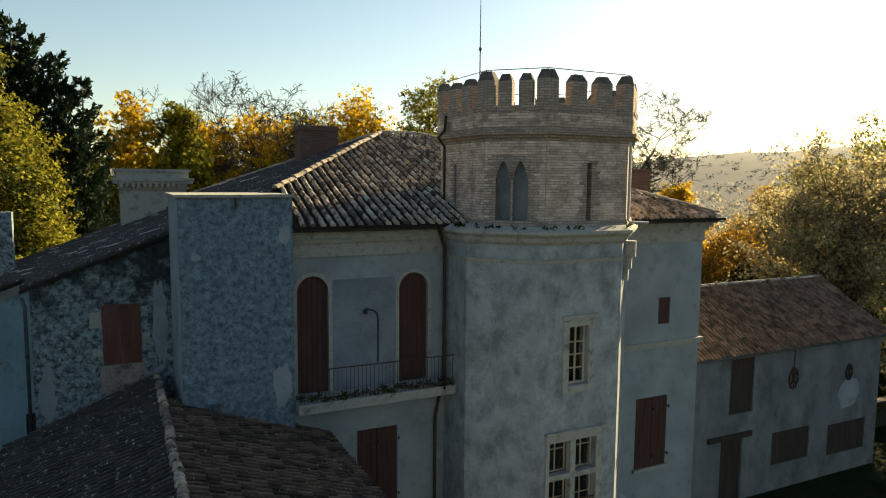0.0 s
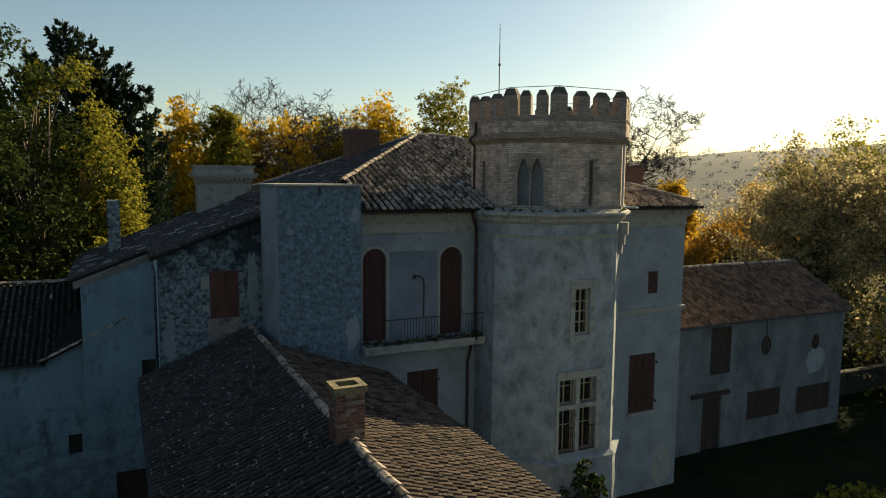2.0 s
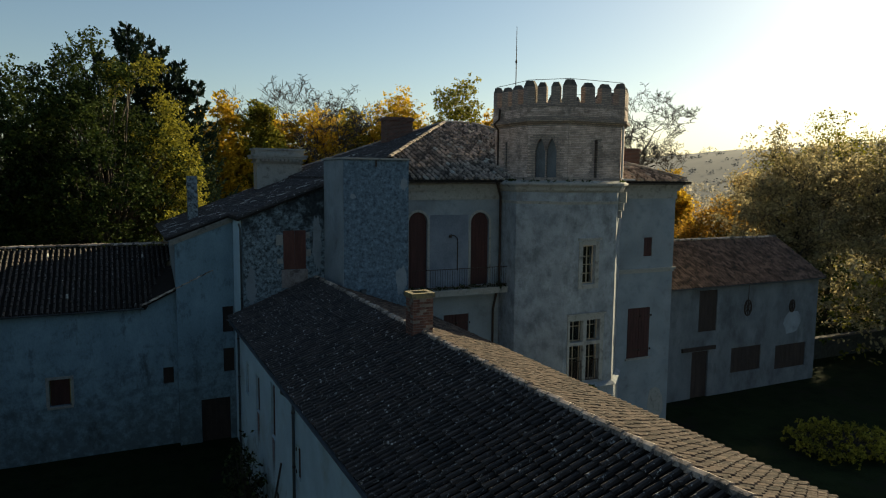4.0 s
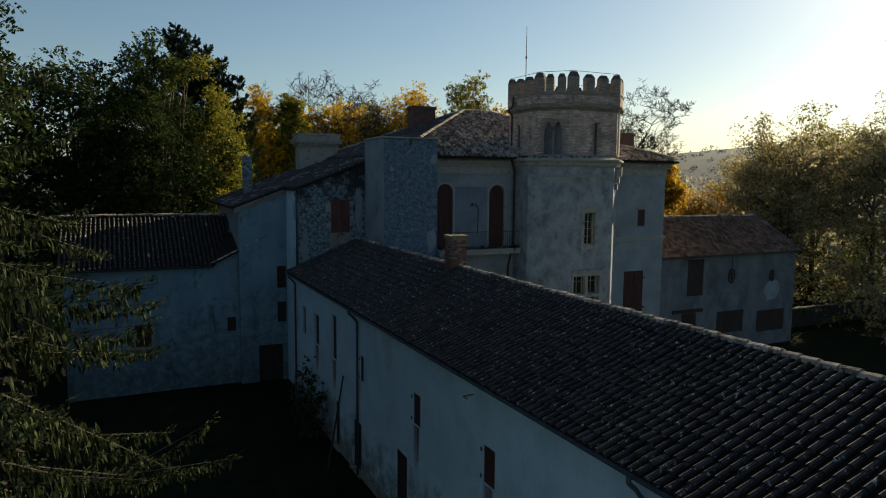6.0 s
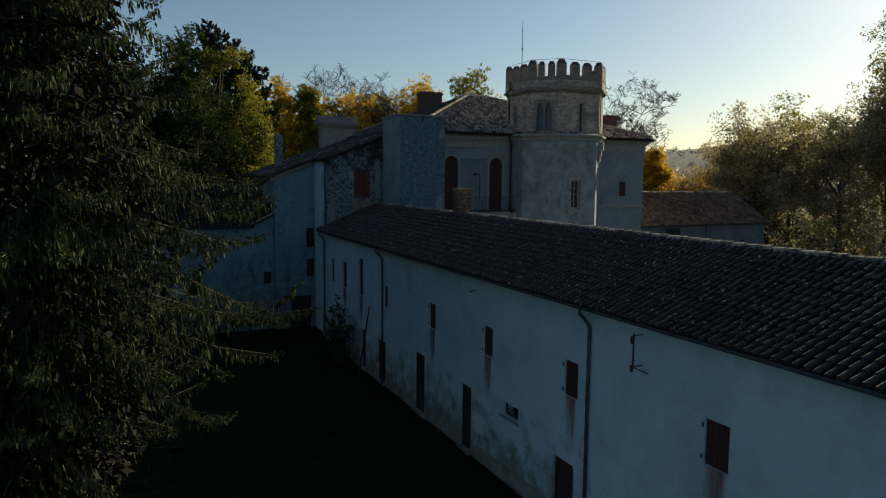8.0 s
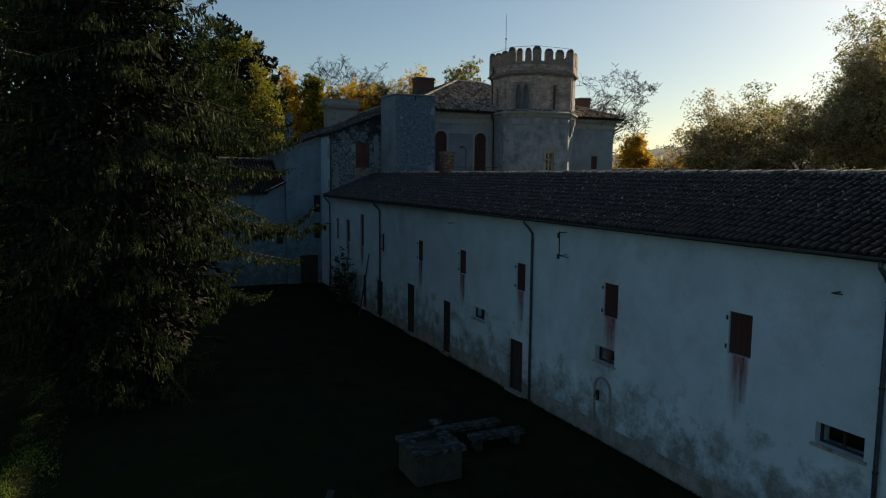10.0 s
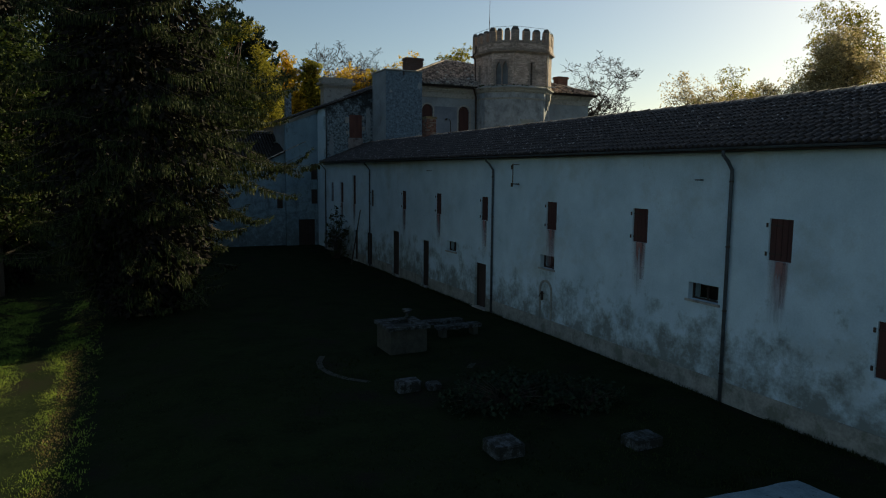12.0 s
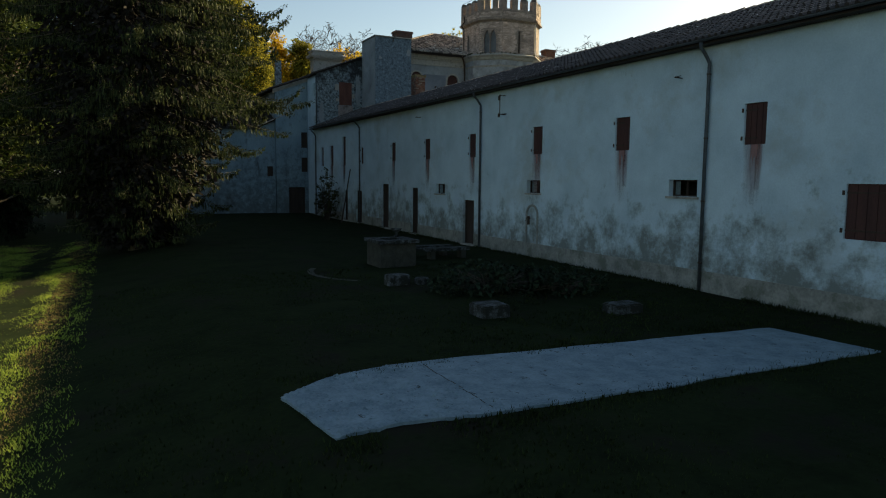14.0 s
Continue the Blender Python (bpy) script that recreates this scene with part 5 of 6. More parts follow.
wall_mesh("y", LY, 0.5, LX0, -5.2, YARD - 0.3, 7.35, lw).make("yard_wall", YARD_DAMP, out, "grey limewash with blue shade in its colour, blackened by damp")
b = Build()
b.slab([(-6.7, LY - 0.004, 7.352), (-3.45, LY - 0.004, 7.352), (-3.45, LY - 0.004, 8.9), (-6.7, LY - 0.004, 7.42)], (0, 0.45, 0))
b.slab([(-5.2, LY - 0.004, YARD - 0.3), (-4.45, LY - 0.004, YARD - 0.3), (-4.45, LY - 0.004, 7.352), (-5.2, LY - 0.004, 7.352)], (0, 0.45, 0))
b.make("raking_wall", YARD_DAMP, out)
wall_mesh("x", LX0, 0.5, LY + 0.5, 36, YARD - 0.3, 7.3, []).make("end_wall", LIME, out)
a, c, z0, z1 = lw[0]
boards(out, "shutter", "y", LY + 0.15, a + 0.04, c - 0.04, z0, z1, 4, SHUTTER, "half-open looking dark red shutter", hinges=False)
b = Build()
b.box(a - 0.1, c + 0.1, LY - 0.1, LY + 0.1, z0 - 0.12, z0 - 0.002)
for q in ((a - 0.14, a - 0.002, z0, z1), (c + 0.002, c + 0.14, z0, z1), (a - 0.14, c + 0.14, z1 + 0.002, z1 + 0.14)):
    b.box(q[0], q[1], LY - 0.025, LY - 0.003, q[2], q[3])
b.make("window_surround", STONE, out)
a, c, z0, z1 = lw[1]
boards(out, "shutter", "y", LY + 0.12, a, c, z0, z1, 2, DARKWOOD, "small dark hatch", hinges=False)
boards(out, "hatch", "y", LY - 0.03, vent2[0], vent2[1], vent2[2], vent2[3], 3, SHUTTER, "low red plank hatch", hinges=False)
SL = (10.0 - 7.4) / 4.9
lz = lambda y: 7.4 + (y - (LY - 0.3)) * SL
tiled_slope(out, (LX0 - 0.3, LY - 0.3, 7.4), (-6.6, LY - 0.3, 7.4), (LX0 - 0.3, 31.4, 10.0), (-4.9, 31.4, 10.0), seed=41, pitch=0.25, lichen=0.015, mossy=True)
tiled_slope(out, (-4.9, 36.2, 7.4), (LX0 - 0.3, 36.2, 7.4), (-4.9, 31.4, 10.0), (LX0 - 0.3, 31.4, 10.0), seed=42, pitch=0.25)
ridge_tiles(out, (LX0 - 0.3, 31.4, 10.05), (-4.9, 31.4, 10.05))
b = Build()
b.slab([(-6.7, LY - 0.3, 7.42), (-3.4, LY - 0.3, 9.02), (-3.4, 29.6, 9.1), (-5.6, 29.4, 8.95)], (0, 0, 0.1))
b.make("raking_roof", UNDER, out)
b = Build()
for i in range(9):
    f0 = i / 9
    p, q = Vector((-6.75, LY - 0.34, 7.5)), Vector((-3.4, LY - 0.34, 9.1))
    cover_tile(b, q + (p - q) * f0, (p - q).normalized(), Vector((0, 1, 0)), Vector((-0.43, 0, 0.9)), 0.44, 0.16, 0.2, 0.08)
tagged(b.make("verge_tiles", TILE, out), kind="stuff")
gutter(out, (LX0 - 0.3, LY - 0.38, 7.4), (-6.7, LY - 0.38, 7.4))

# ---- far service wing on the garden side ----
RY, RX1 = 23.0, 38.6
far = thing("service_wing", 30, 25, GARDEN, "plain two-storey service wing with faded plaster", "building")
rsh, rdoor = (26.8, 28.45, 3.85, 6.65), (26.35, 27.85, GARDEN - 0.1, 2.55)
rw = [(30.0, 32.9, 0.7, 2.45), (34.4, 37.6, 0.45, 2.2)]
wall_mesh("y", RY, 0.5, HX1 - 0.1, RX1, GARDEN - 0.3, 6.95, [rsh, rdoor] + rw).make("garden_wall", GREYPLASTER, far, "streaked grey plaster with blue shade in its colour")
wall_mesh("x", RX1 - 0.5, 0.5, RY + 0.5, 31, GARDEN - 0.3, 6.95, []).make("end_wall", LIME, far)
b = Build()
b.slab([(RX1, RY, 6.95), (RX1, 31, 6.95), (RX1, 27, 9.3)], (-0.5, 0, 0))
b.make("gable", LIME, far)
# added dark sheet for the unlit rooms of the service wing
b = Build()
b.box(HX1 + 0.5, RX1 - 0.6, RY + 0.9, RY + 0.95, GARDEN, 6.9)
b.make("inner_dark_wall", DARK, far)
boards(far, "shutter", "y", RY + 0.06, rsh[0], rsh[1], rsh[2], rsh[3], 6, DARKWOOD, "closed dark brown-red shutter", hinges=False)
boards(far, "door", "y", RY + 0.12, rdoor[0], rdoor[1], rdoor[2], rdoor[3], 6, DARKWOOD, "dark red plank door", hinges=False)
b = Build()
b.box(25.4, 28.4, RY - 0.12, RY - 0.003, 2.62, 2.88)
b.make("lintel", DARKWOOD, far, "heavy timber lintel")
for a, c, z0, z1 in rw:
    boards(far, "shutter", "y", RY + 0.06, a, c, z0, z1, 8, DARKWOOD, "wide low closed shutters", hinges=False)
for x, z, s in ((31.35, 5.2, 1.0), (35.85, 5.0, 0.8)):
    pl = thing("wall_plaque", x, RY - 0.03, z, "oval openwork iron wall ornament on the plaster", "wall ornament", "ornaments on the service wing")
    b = Build()
    pts = [(x + 0.32 * s * math.cos(t), RY - 0.04, z + 0.55 * s * math.sin(t)) for t in np.linspace(0, 2 * math.pi, 17)]
    b.tube(pts, 0.05, 5)
    b.make("rim", IRON, pl)
    b = Build()
    for t in np.linspace(0, math.pi, 5)[:4]:
        b.tube([(x - 0.3 * s * math.cos(t), RY - 0.04, z - 0.5 * s * math.sin(t)), (x + 0.3 * s * math.cos(t), RY - 0.04, z + 0.5 * s * math.sin(t))], 0.035, 5)
    b.make("tracery", IRON, pl)
b = Build()
rg = random.Random(5)
ring = [(35.95 + (0.75 + 0.3 * rg.random()) * math.cos(t), RY - 0.012, 3.75 + (0.7 + 0.35 * rg.random()) * math.sin(t)) for t in np.linspace(0, 2 * math.pi, 15)[:-1]]
b.slab(ring, (0, 0.01, 0))
b.make("plaster_patch", LIME, far, "pale patch where render has fallen")
tiled_slope(far, (HX1 - 0.1, RY - 0.4, 6.95), (RX1 + 0.3, RY - 0.4, 6.95), (HX1 - 0.1, 27, 9.5), (RX1 + 0.3, 27, 9.5), seed=51, pitch=0.24, lichen=0.0, tiles=RED_TILE)
tiled_slope(far, (RX1 + 0.3, 31.4, 6.95), (HX1 - 0.1, 31.4, 6.95), (RX1 + 0.3, 27, 9.5), (HX1 - 0.1, 27, 9.5), seed=52, pitch=0.25)
ridge_tiles(far, (HX1, 27, 9.55), (RX1 + 0.3, 27, 9.55))
cb = Build()
cb.tube([(31.35, RY - 0.03, 6.9), (31.38, RY - 0.03, 6.3), (31.35, RY - 0.03, 5.75)], 0.02, 5)
cb.make("cable", IRON, far, "thin dark cable on the wall")
gutter(far, (HX1, RY - 0.48, 6.95), (RX1, RY - 0.48, 6.95))
# wall and coping take dark colours to stand for the trees' shade
gw = thing("garden_boundary_wall", 46, 25, GARDEN, "low garden wall of rubble stone, dark with painted tree shade", "wall")
b = Build()
b.box(39, 60, 26.4, 26.85, GARDEN - 0.3, 1.0)
b.make("masonry", MOSSY, gw)
b = Build()
b.box(38.95, 60, 26.33, 26.92, 1.002, 1.1)
b.make("coping", BLACK_STONE, gw)


# ---- trees ----
def limb(b, p, d, length, r, depth, rng, tips, spread=0.6, sides=4, up=0.15, segs=3, kids=(2, 4), thin=0.013):
    """A bent tapering limb with its side branches; the ends are gathered in tips."""
    pts, rad = [p.copy()], [r]
    q, e = p.copy(), d.normalized()
    for i in range(segs):
        e = (e + Vector((rng.gauss(0, 0.26), rng.gauss(0, 0.26), rng.gauss(0, 0.14) + up * 0.5))).normalized()
        q = q + e * (length / segs)
        pts.append(q.copy())
        rad.append(max(r * (1 - 0.6 * (i + 1) / segs), thin))
    b.tube(pts, rad, sides, cap=False)
    if depth == 0:
        tips.append(pts[-1])
        tips.append((pts[-1] + pts[-2]) / 2)
        return
    for i in range(rng.randint(*kids) + 1):
        at = rng.uniform(0.35, 1.0) if i else 1.0
        k = min(int(at * segs), segs - 1)
        s = pts[k] + (pts[k + 1] - pts[k]) * (at * segs - k)
        side = Vector((rng.gauss(0, 1), rng.gauss(0, 1), rng.gauss(0, 0.6) + up)).normalized()
        limb(b, s, e * (1 - spread) + side * spread, length * rng.uniform(0.5, 0.72), max(rad[k] * 0.62, thin), depth - 1, rng, tips, spread, max(3, sides - 1), up, max(2, segs - 1), kids, thin)


def broadleaf(x, y, height, radius, leaf, label, seed, base=None, per=130, size=0.26, clumps=130, trunk_r=0.3, low=0.25, second=None, bark=None, clump=None):
    """A broad tree: trunk and limbs, and a crown of uneven leafy clumps with gaps."""
    rng = random.Random(seed)
    gz = ground_z(x, y) if base is None else base
    t = thing("tree", x, y, gz, label, "tree", "trees round the house")
    b = Build()
    top = height - gz
    clump = clump or radius * 0.2
    b.tube([(x, y, gz - 0.2), (x + rng.uniform(-.2, .2), y, gz + top * 0.2), (x + rng.uniform(-.4, .4), y + rng.uniform(-.4, .4), gz + top * 0.5), (x + rng.uniform(-.6, .6), y, gz + top * 0.8)], [trunk_r * 1.3, trunk_r, trunk_r * 0.6, trunk_r * 0.15], 7)
    pts = []
    zc, zh = gz + top * (low + 1) / 2, top * (1 - low) / 2 - clump * 0.8
    for i in range(clumps):
        while True:
            d = Vector((rng.gauss(0, 1), rng.gauss(0, 1), rng.gauss(0, 1)))
            if d.length > 0.1:
                break
        d.normalize()
        lump = 0.86 + 0.34 * noise.noise(d * 2.1 + Vector((seed * 3.7, 0, 0)))
        f = (rng.uniform(0.8, 1.0) if i % 4 else rng.uniform(0.35, 0.75)) * lump
        p = Vector((x + d.x * radius * f, y + d.y * radius * f, zc + d.z * zh * max(f, 0.3 if d.z < 0 else 0)))
        pts.append(p)
    ztop = max(p.z for p in pts) + clump
    rmax = sorted(math.hypot(p.x - x, p.y - y) for p in pts)[-3] + clump
    for i, p in enumerate(pts):
        p.z = zc + (p.z - zc) * (height - zc) / (ztop - zc) if p.z > zc else p.z
        p.x, p.y = x + (p.x - x) * radius / rmax, y + (p.y - y) * radius / rmax
        if i % 2 == 0:
            s = Vector((x, y, gz + (p.z - gz) * rng.uniform(0.45, 0.75)))
            m = (s + p) / 2 + Vector((rng.gauss(0, .3), rng.gauss(0, .3), rng.uniform(-.3, .5)))
            b.tube([s, m, p], [trunk_r * 0.3, trunk_r * 0.18, 0.02], 4, cap=False)
    b.make("trunk", bark or BARK, t, smooth=True)
    groups = [(leaf, "", pts)]
    if second:
        groups = [(leaf, "", [q for q in pts if not second[1](q)]), (second[0], second[2], [q for q in pts if second[1](q)])]
    for mat, text, some in groups:
        if some:
            tagged(leaf_cards(some, per, clump, size, rng).make("crown", mat, t, text), kind="stuff")
    return t


def bare_tree(x, y, height, label, seed, depth=4, r=0.22, spread=0.55, leaves=None, per=2, size=0.2, jitter=0.4, low=0.35, arms=6, bark=None, kids=(2, 4), thin=0.013):
    """A leafless or thin-leaved tree with forking twigs."""
    rng = random.Random(seed)
    gz = ground_z(x, y)
    t = thing("bare_tree", x, y, gz, label, "tree", "bare and thin-leaved trees")
    b, tips = Build(), []
    H = height - gz
    ax = [Vector((x, y, gz - 0.2)), Vector((x + rng.uniform(-.3, .3), y, gz + H * low)), Vector((x + rng.uniform(-.5, .5), y + .2, gz + H * 0.62))]
    b.tube(ax, [r * 1.3, r, r * 0.6], 7)
    for i in range(arms):
        f = rng.uniform(0.0, 1.0) if i else 1.0
        s = ax[1] + (ax[2] - ax[1]) * f
        a = 6.283 * i / arms + rng.uniform(-.4, .4)
        limb(b, s, Vector((math.cos(a) * 0.8, math.sin(a) * 0.8, 1.0)), H * rng.uniform(0.2, 0.27), r * 0.5, depth, rng, tips, spread, kids=kids, thin=thin)
    k = H / (max(p.z for p in tips) - gz)
    b.v = [(x + (p[0] - x) * k, y + (p[1] - y) * k, gz + (p[2] - gz) * k) for p in b.v]
    tips = [Vector((x + (p.x - x) * k, y + (p.y - y) * k, gz + (p.z - gz) * k)) for p in tips]
    b.make("branching_trunk", bark or GREYBARK, t)
    if leaves:
        tagged(leaf_cards(tips, per, jitter, size, rng).make("leaves", leaves, t), kind="stuff")
    return t


def sprays(P, D, L, W, rs):
    """Flat pointed needle sprays: from the points P along the directions D, of the lengths L and half widths W."""
    n = len(P)
    D = D / np.linalg.norm(D, axis=1, keepdims=True)
    side = np.cross(D, rs.normal(size=(n, 3)))
    side *= W[:, None] / np.linalg.norm(side, axis=1, keepdims=True)
    mid = P + D * (L * 0.4)[:, None]
    tip = P + D * L[:, None]
    b = Build()
    b.v = np.stack([P, mid + side, tip, mid - side], 1).reshape(-1, 3).tolist()
    b.f = np.arange(4 * n).reshape(-1, 4).tolist()
    return b


def spruce(x, y, height, radius, label, seed, mat, boughs=560, strands=12, skirt=0.4, size=0.2, width=0.026, core=9000, reach=(), hang=0.34, peak=0.2):
    """A drooping conifer: sagging boughs at every height, each hung with small needle sprays."""
    rng, rs = random.Random(seed), np.random.RandomState(seed)
    gz = ground_z(x, y)
    t = thing("conifer", x, y, gz, label, "tree")
    H = height - gz
    b = Build()
    b.tube([(x, y, gz - 0.2), (x, y, gz + H * 0.5), (x, y, height)], [0.42, 0.25, 0.03], 8)
    C, D, L, W = [], [], [], []
    limbs = Build()
    for k in range(boughs):
        f = ((k + rng.random()) / boughs) ** 1.12
        z = gz + skirt + (H - skirt) * f
        a = k * 2.39996 + rng.gauss(0, 0.35)
        R = radius * (0.3 + 0.7 * (f / peak) ** 0.8 if f < peak else (1 - (f - peak) / (1 - peak)) ** 0.7)
        lump = 1 + 0.34 * noise.noise(Vector((math.cos(a) * 1.6, math.sin(a) * 1.6, z * 0.42 + seed)))
        R = max(R * lump * rng.uniform(0.62, 1.1), 0.45)
        u = np.array((math.cos(a), math.sin(a), 0.0))
        lat = np.array((-u[1], u[0], 0.0))
        sag, lift = rng.uniform(0.42, 0.75), rng.uniform(0.2, 0.48)
        curve = lambda g: np.array((x, y, z)) + np.outer(g, u) * R + np.outer(R * (0.1 * g - sag * g * g + lift * g ** 4), (0, 0, 1)) + np.outer(np.sin(g * 3 + k) * 0.06 * R, lat)
        for ra, rl, rz, rsag, rlift in (reach[k:k + 1]):
            R, z, sag, lift = rl, rz, rsag, rlift
            u = np.array((math.cos(ra), math.sin(ra), 0.0))
            lat = np.array((-u[1], u[0], 0.0))
        limbs.tube([tuple(p) for p in curve(np.linspace(0, 1, 5))], [0.04, 0.03, 0.022, 0.014, 0.006], 3, cap=False)
        m = int(strands * R) + 3
        g = rs.uniform(0.15, 1.0, m) ** 0.7
        tw = rs.normal(size=m) * 0.26 * (1.12 - g) * min(R, 3.2)
        top = curve(g) + np.outer(tw, lat) - np.outer(0.22 * np.abs(tw), (0, 0, 1))
        drop = hang * rs.uniform(0.45, 1.5, m) * (0.55 + 0.9 * np.sin(np.pi * g) ** 2)
        for turn in range(2):
            p = top + rs.normal(size=(m, 3)) * 0.02
            d = rs.normal(size=(m, 3)) * 0.13 + np.outer(np.full(m, 0.16), u) - np.outer(np.full(m, 1.0), (0, 0, 1))
            C.append(p)
            D.append(d)
            L.append(drop * rs.uniform(0.8, 1.1, m))
            W.append(width * rs.uniform(0.7, 1.35, m))
        # upturned needles along the bough and at its tip
        k2 = int(strands * R * 1.5) + 6
        g = rs.uniform(0.3, 1.04, k2) ** 0.6
        C.append(curve(g) + rs.normal(size=(k2, 3)) * 0.04)
        D.append(np.outer(np.full(k2, 0.7), u) + np.outer(rs.normal(size=k2) * 0.7, lat) + np.outer(rs.uniform(0.0, 0.9, k2), (0, 0, 1)))
        L.append(size * rs.uniform(0.6, 1.15, k2))
        W.append(width * rs.uniform(0.45, 0.8, k2))
    b.make("trunk", BARK, t)
    tagged(limbs.make("bough_tangle", BARK, t), kind="stuff")
    # the dense inner twigs, near black to stand for the crown's shade
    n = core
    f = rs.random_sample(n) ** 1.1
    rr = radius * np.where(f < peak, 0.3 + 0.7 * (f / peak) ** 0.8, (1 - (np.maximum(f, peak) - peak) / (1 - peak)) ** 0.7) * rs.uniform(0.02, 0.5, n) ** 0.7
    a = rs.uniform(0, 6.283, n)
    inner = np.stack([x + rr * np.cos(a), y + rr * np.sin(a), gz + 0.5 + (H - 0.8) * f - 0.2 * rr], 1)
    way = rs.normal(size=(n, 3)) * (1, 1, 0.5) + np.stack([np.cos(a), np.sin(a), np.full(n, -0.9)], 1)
    tagged(sprays(inner, way, 0.3 * rs.uniform(0.7, 1.6, n), 0.065 * rs.uniform(0.7, 1.6, n), rs).make("inner_crown", SHADED_DEAD_TWIG, t, "dead twigs inside the crown, near black for its shade"), kind="stuff")
    tagged(sprays(np.concatenate(C), np.concatenate(D), np.concatenate(L), np.concatenate(W), rs).make("needles", mat, t), kind="stuff")
    return t


def ragged_conifer(label, seed, leaders):
    """A dark conifer with several pointed leaders, each of upswept boughs that end in points."""
    rng, rs = random.Random(seed), np.random.RandomState(seed)
    x, y = leaders[0][0], leaders[0][1]
    gz = ground_z(x, y)
    t = thing("conifer", x, y, gz, label, "tree")
    C, D, L = [], [], []
    for lx, ly, top, rad in leaders:
        b = Build()
        b.tube([(x, y, gz - 0.2), ((x + lx) / 2, (y + ly) / 2, gz + 5), (lx, ly, top * 0.7), (lx, ly, top)], [0.4, 0.3, 0.15, 0.02], 6)
        b.make("trunk", BARK, t)
        for i in range(120):
            f = rng.random() ** 0.8
            z = gz + 3 + (top - gz - 3.4) * f
            a = i * 2.4 + rng.gauss(0, 0.4)
            R = rad * (1 - f) ** 0.7 * rng.uniform(0.5, 1.15) + 0.3
            u = np.array((math.cos(a), math.sin(a), 0.0))
            up = rng.uniform(0.4, 1.2)
            n = int(44 + 36 * R)
            g = rs.uniform(0.1, 1.0, n)
            fat = 0.46 * (1.03 - g) ** 0.8 * min(1.0, 0.25 + 1.4 * (1 - f))
            p = np.array((lx, ly, z)) + np.outer(g * R, u) + np.outer(R * up * g * g, (0, 0, 1)) + rs.normal(size=(n, 3)) * fat[:, None] * np.array((1, 1, 0.6))
            C.append(p)
            D.append(np.outer(np.full(n, 1.0), u) + np.outer(rs.uniform(0.2, 1.4, n), (0, 0, 1)) + rs.normal(size=(n, 3)) * 0.45)
            L.append(rs.uniform(0.18, 0.42, n))
    P, L = np.concatenate(C), np.concatenate(L)
    tagged(sprays(P, np.concatenate(D), L, L * 0.2, rs).make("needles", CEDAR, t), kind="stuff")
    return t


# the near spruce over the yard, and the wood behind the houses
spruce(-17.2, 1.5, 27.0, 6.75, "tall drooping spruce at the edge of the yard", 71, SPRUCE, boughs=430, strands=23, size=0.14, width=0.030, core=34000, hang=0.27, peak=0.25, reach=((-0.62, 7.5, 11.3, 0.75, 0.5), (-0.5, 7.1, 11.6, 0.72, 0.5), (-0.75, 6.9, 10.4, 0.6, 0.3), (-0.9, 6.7, 9.0, 0.6, 0.3), (-0.45, 6.8, 8.2, 0.6, 0.3), (-1.1, 6.9, 7.6, 0.6, 0.3), (-0.2, 6.6, 10.0, 0.6, 0.35), (-1.3, 6.7, 10.2, 0.6, 0.35), (0.1, 6.6, 8.0, 0.6, 0.3)))
rnd71 = random.Random(99)
# sunward clumps take the leaves with sunlight in their colour
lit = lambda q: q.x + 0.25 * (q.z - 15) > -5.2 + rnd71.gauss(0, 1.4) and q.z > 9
broadleaf(-8.2, 41.5, 23.0, 7.2, GREEN, "big broad tree turning from green to yellow", 72, per=330, size=0.185, clumps=340, clump=0.68, second=(SUN_PAINTED_LEAF, lit, "yellowing sunward leaves with sunlight in their colour"), low=0.1)
ragged_conifer("dark cedar with ragged pointed leaders", 73, ((-6.6, 49.5, 25.7, 4.6), (-5.4, 50.0, 25.2, 4.4), (-4.2, 49.5, 24.2, 4.2), (-2.9, 49.2, 23.0, 4.0), (-1.6, 49.0, 21.6, 3.6), (-8.6, 50.5, 23.6, 4.4)))
broadleaf(-21.5, 37.0, 28.5, 8.0, GREEN, "dark green tree in deep shade", 74, per=154, size=0.3, clumps=250, low=0.05, clump=1.0)
broadleaf(-27.0, 24.0, 19.0, 7.0, GREEN, "dark green tree in deep shade", 75, per=140, size=0.28, clumps=170, low=0.05, clump=1.0)
broadleaf(-24.6, 13.0, 15.5, 5.2, GREEN, "green tree behind the spruce, its edge painted sunlit yellow", 77, per=200, size=0.2, clumps=170, low=0.08, clump=0.75, second=(SUN_PAINTED_LEAF, lambda q: q.x < -26.8 and 3 < q.z < 10, "outer leaves in painted sunlit yellow"))
# the very dark needle colour stands for deep shade on this spruce
spruce(-24.5, 16.0, 23.0, 5.0, "dark spruce standing behind the first", 78, CEDAR, boughs=260, strands=14, size=0.2, width=0.05, core=16000, hang=0.4)
broadleaf(-33.0, 8.0, 17.0, 6.5, GREEN, "shaded broad tree beyond the lawn", 76, per=150, clumps=150, low=0.08, second=(SUN_PAINTED_LEAF, lambda q: q.x > -29.5 and q.z < 9, "outer leaves with sunlight in their colour"))
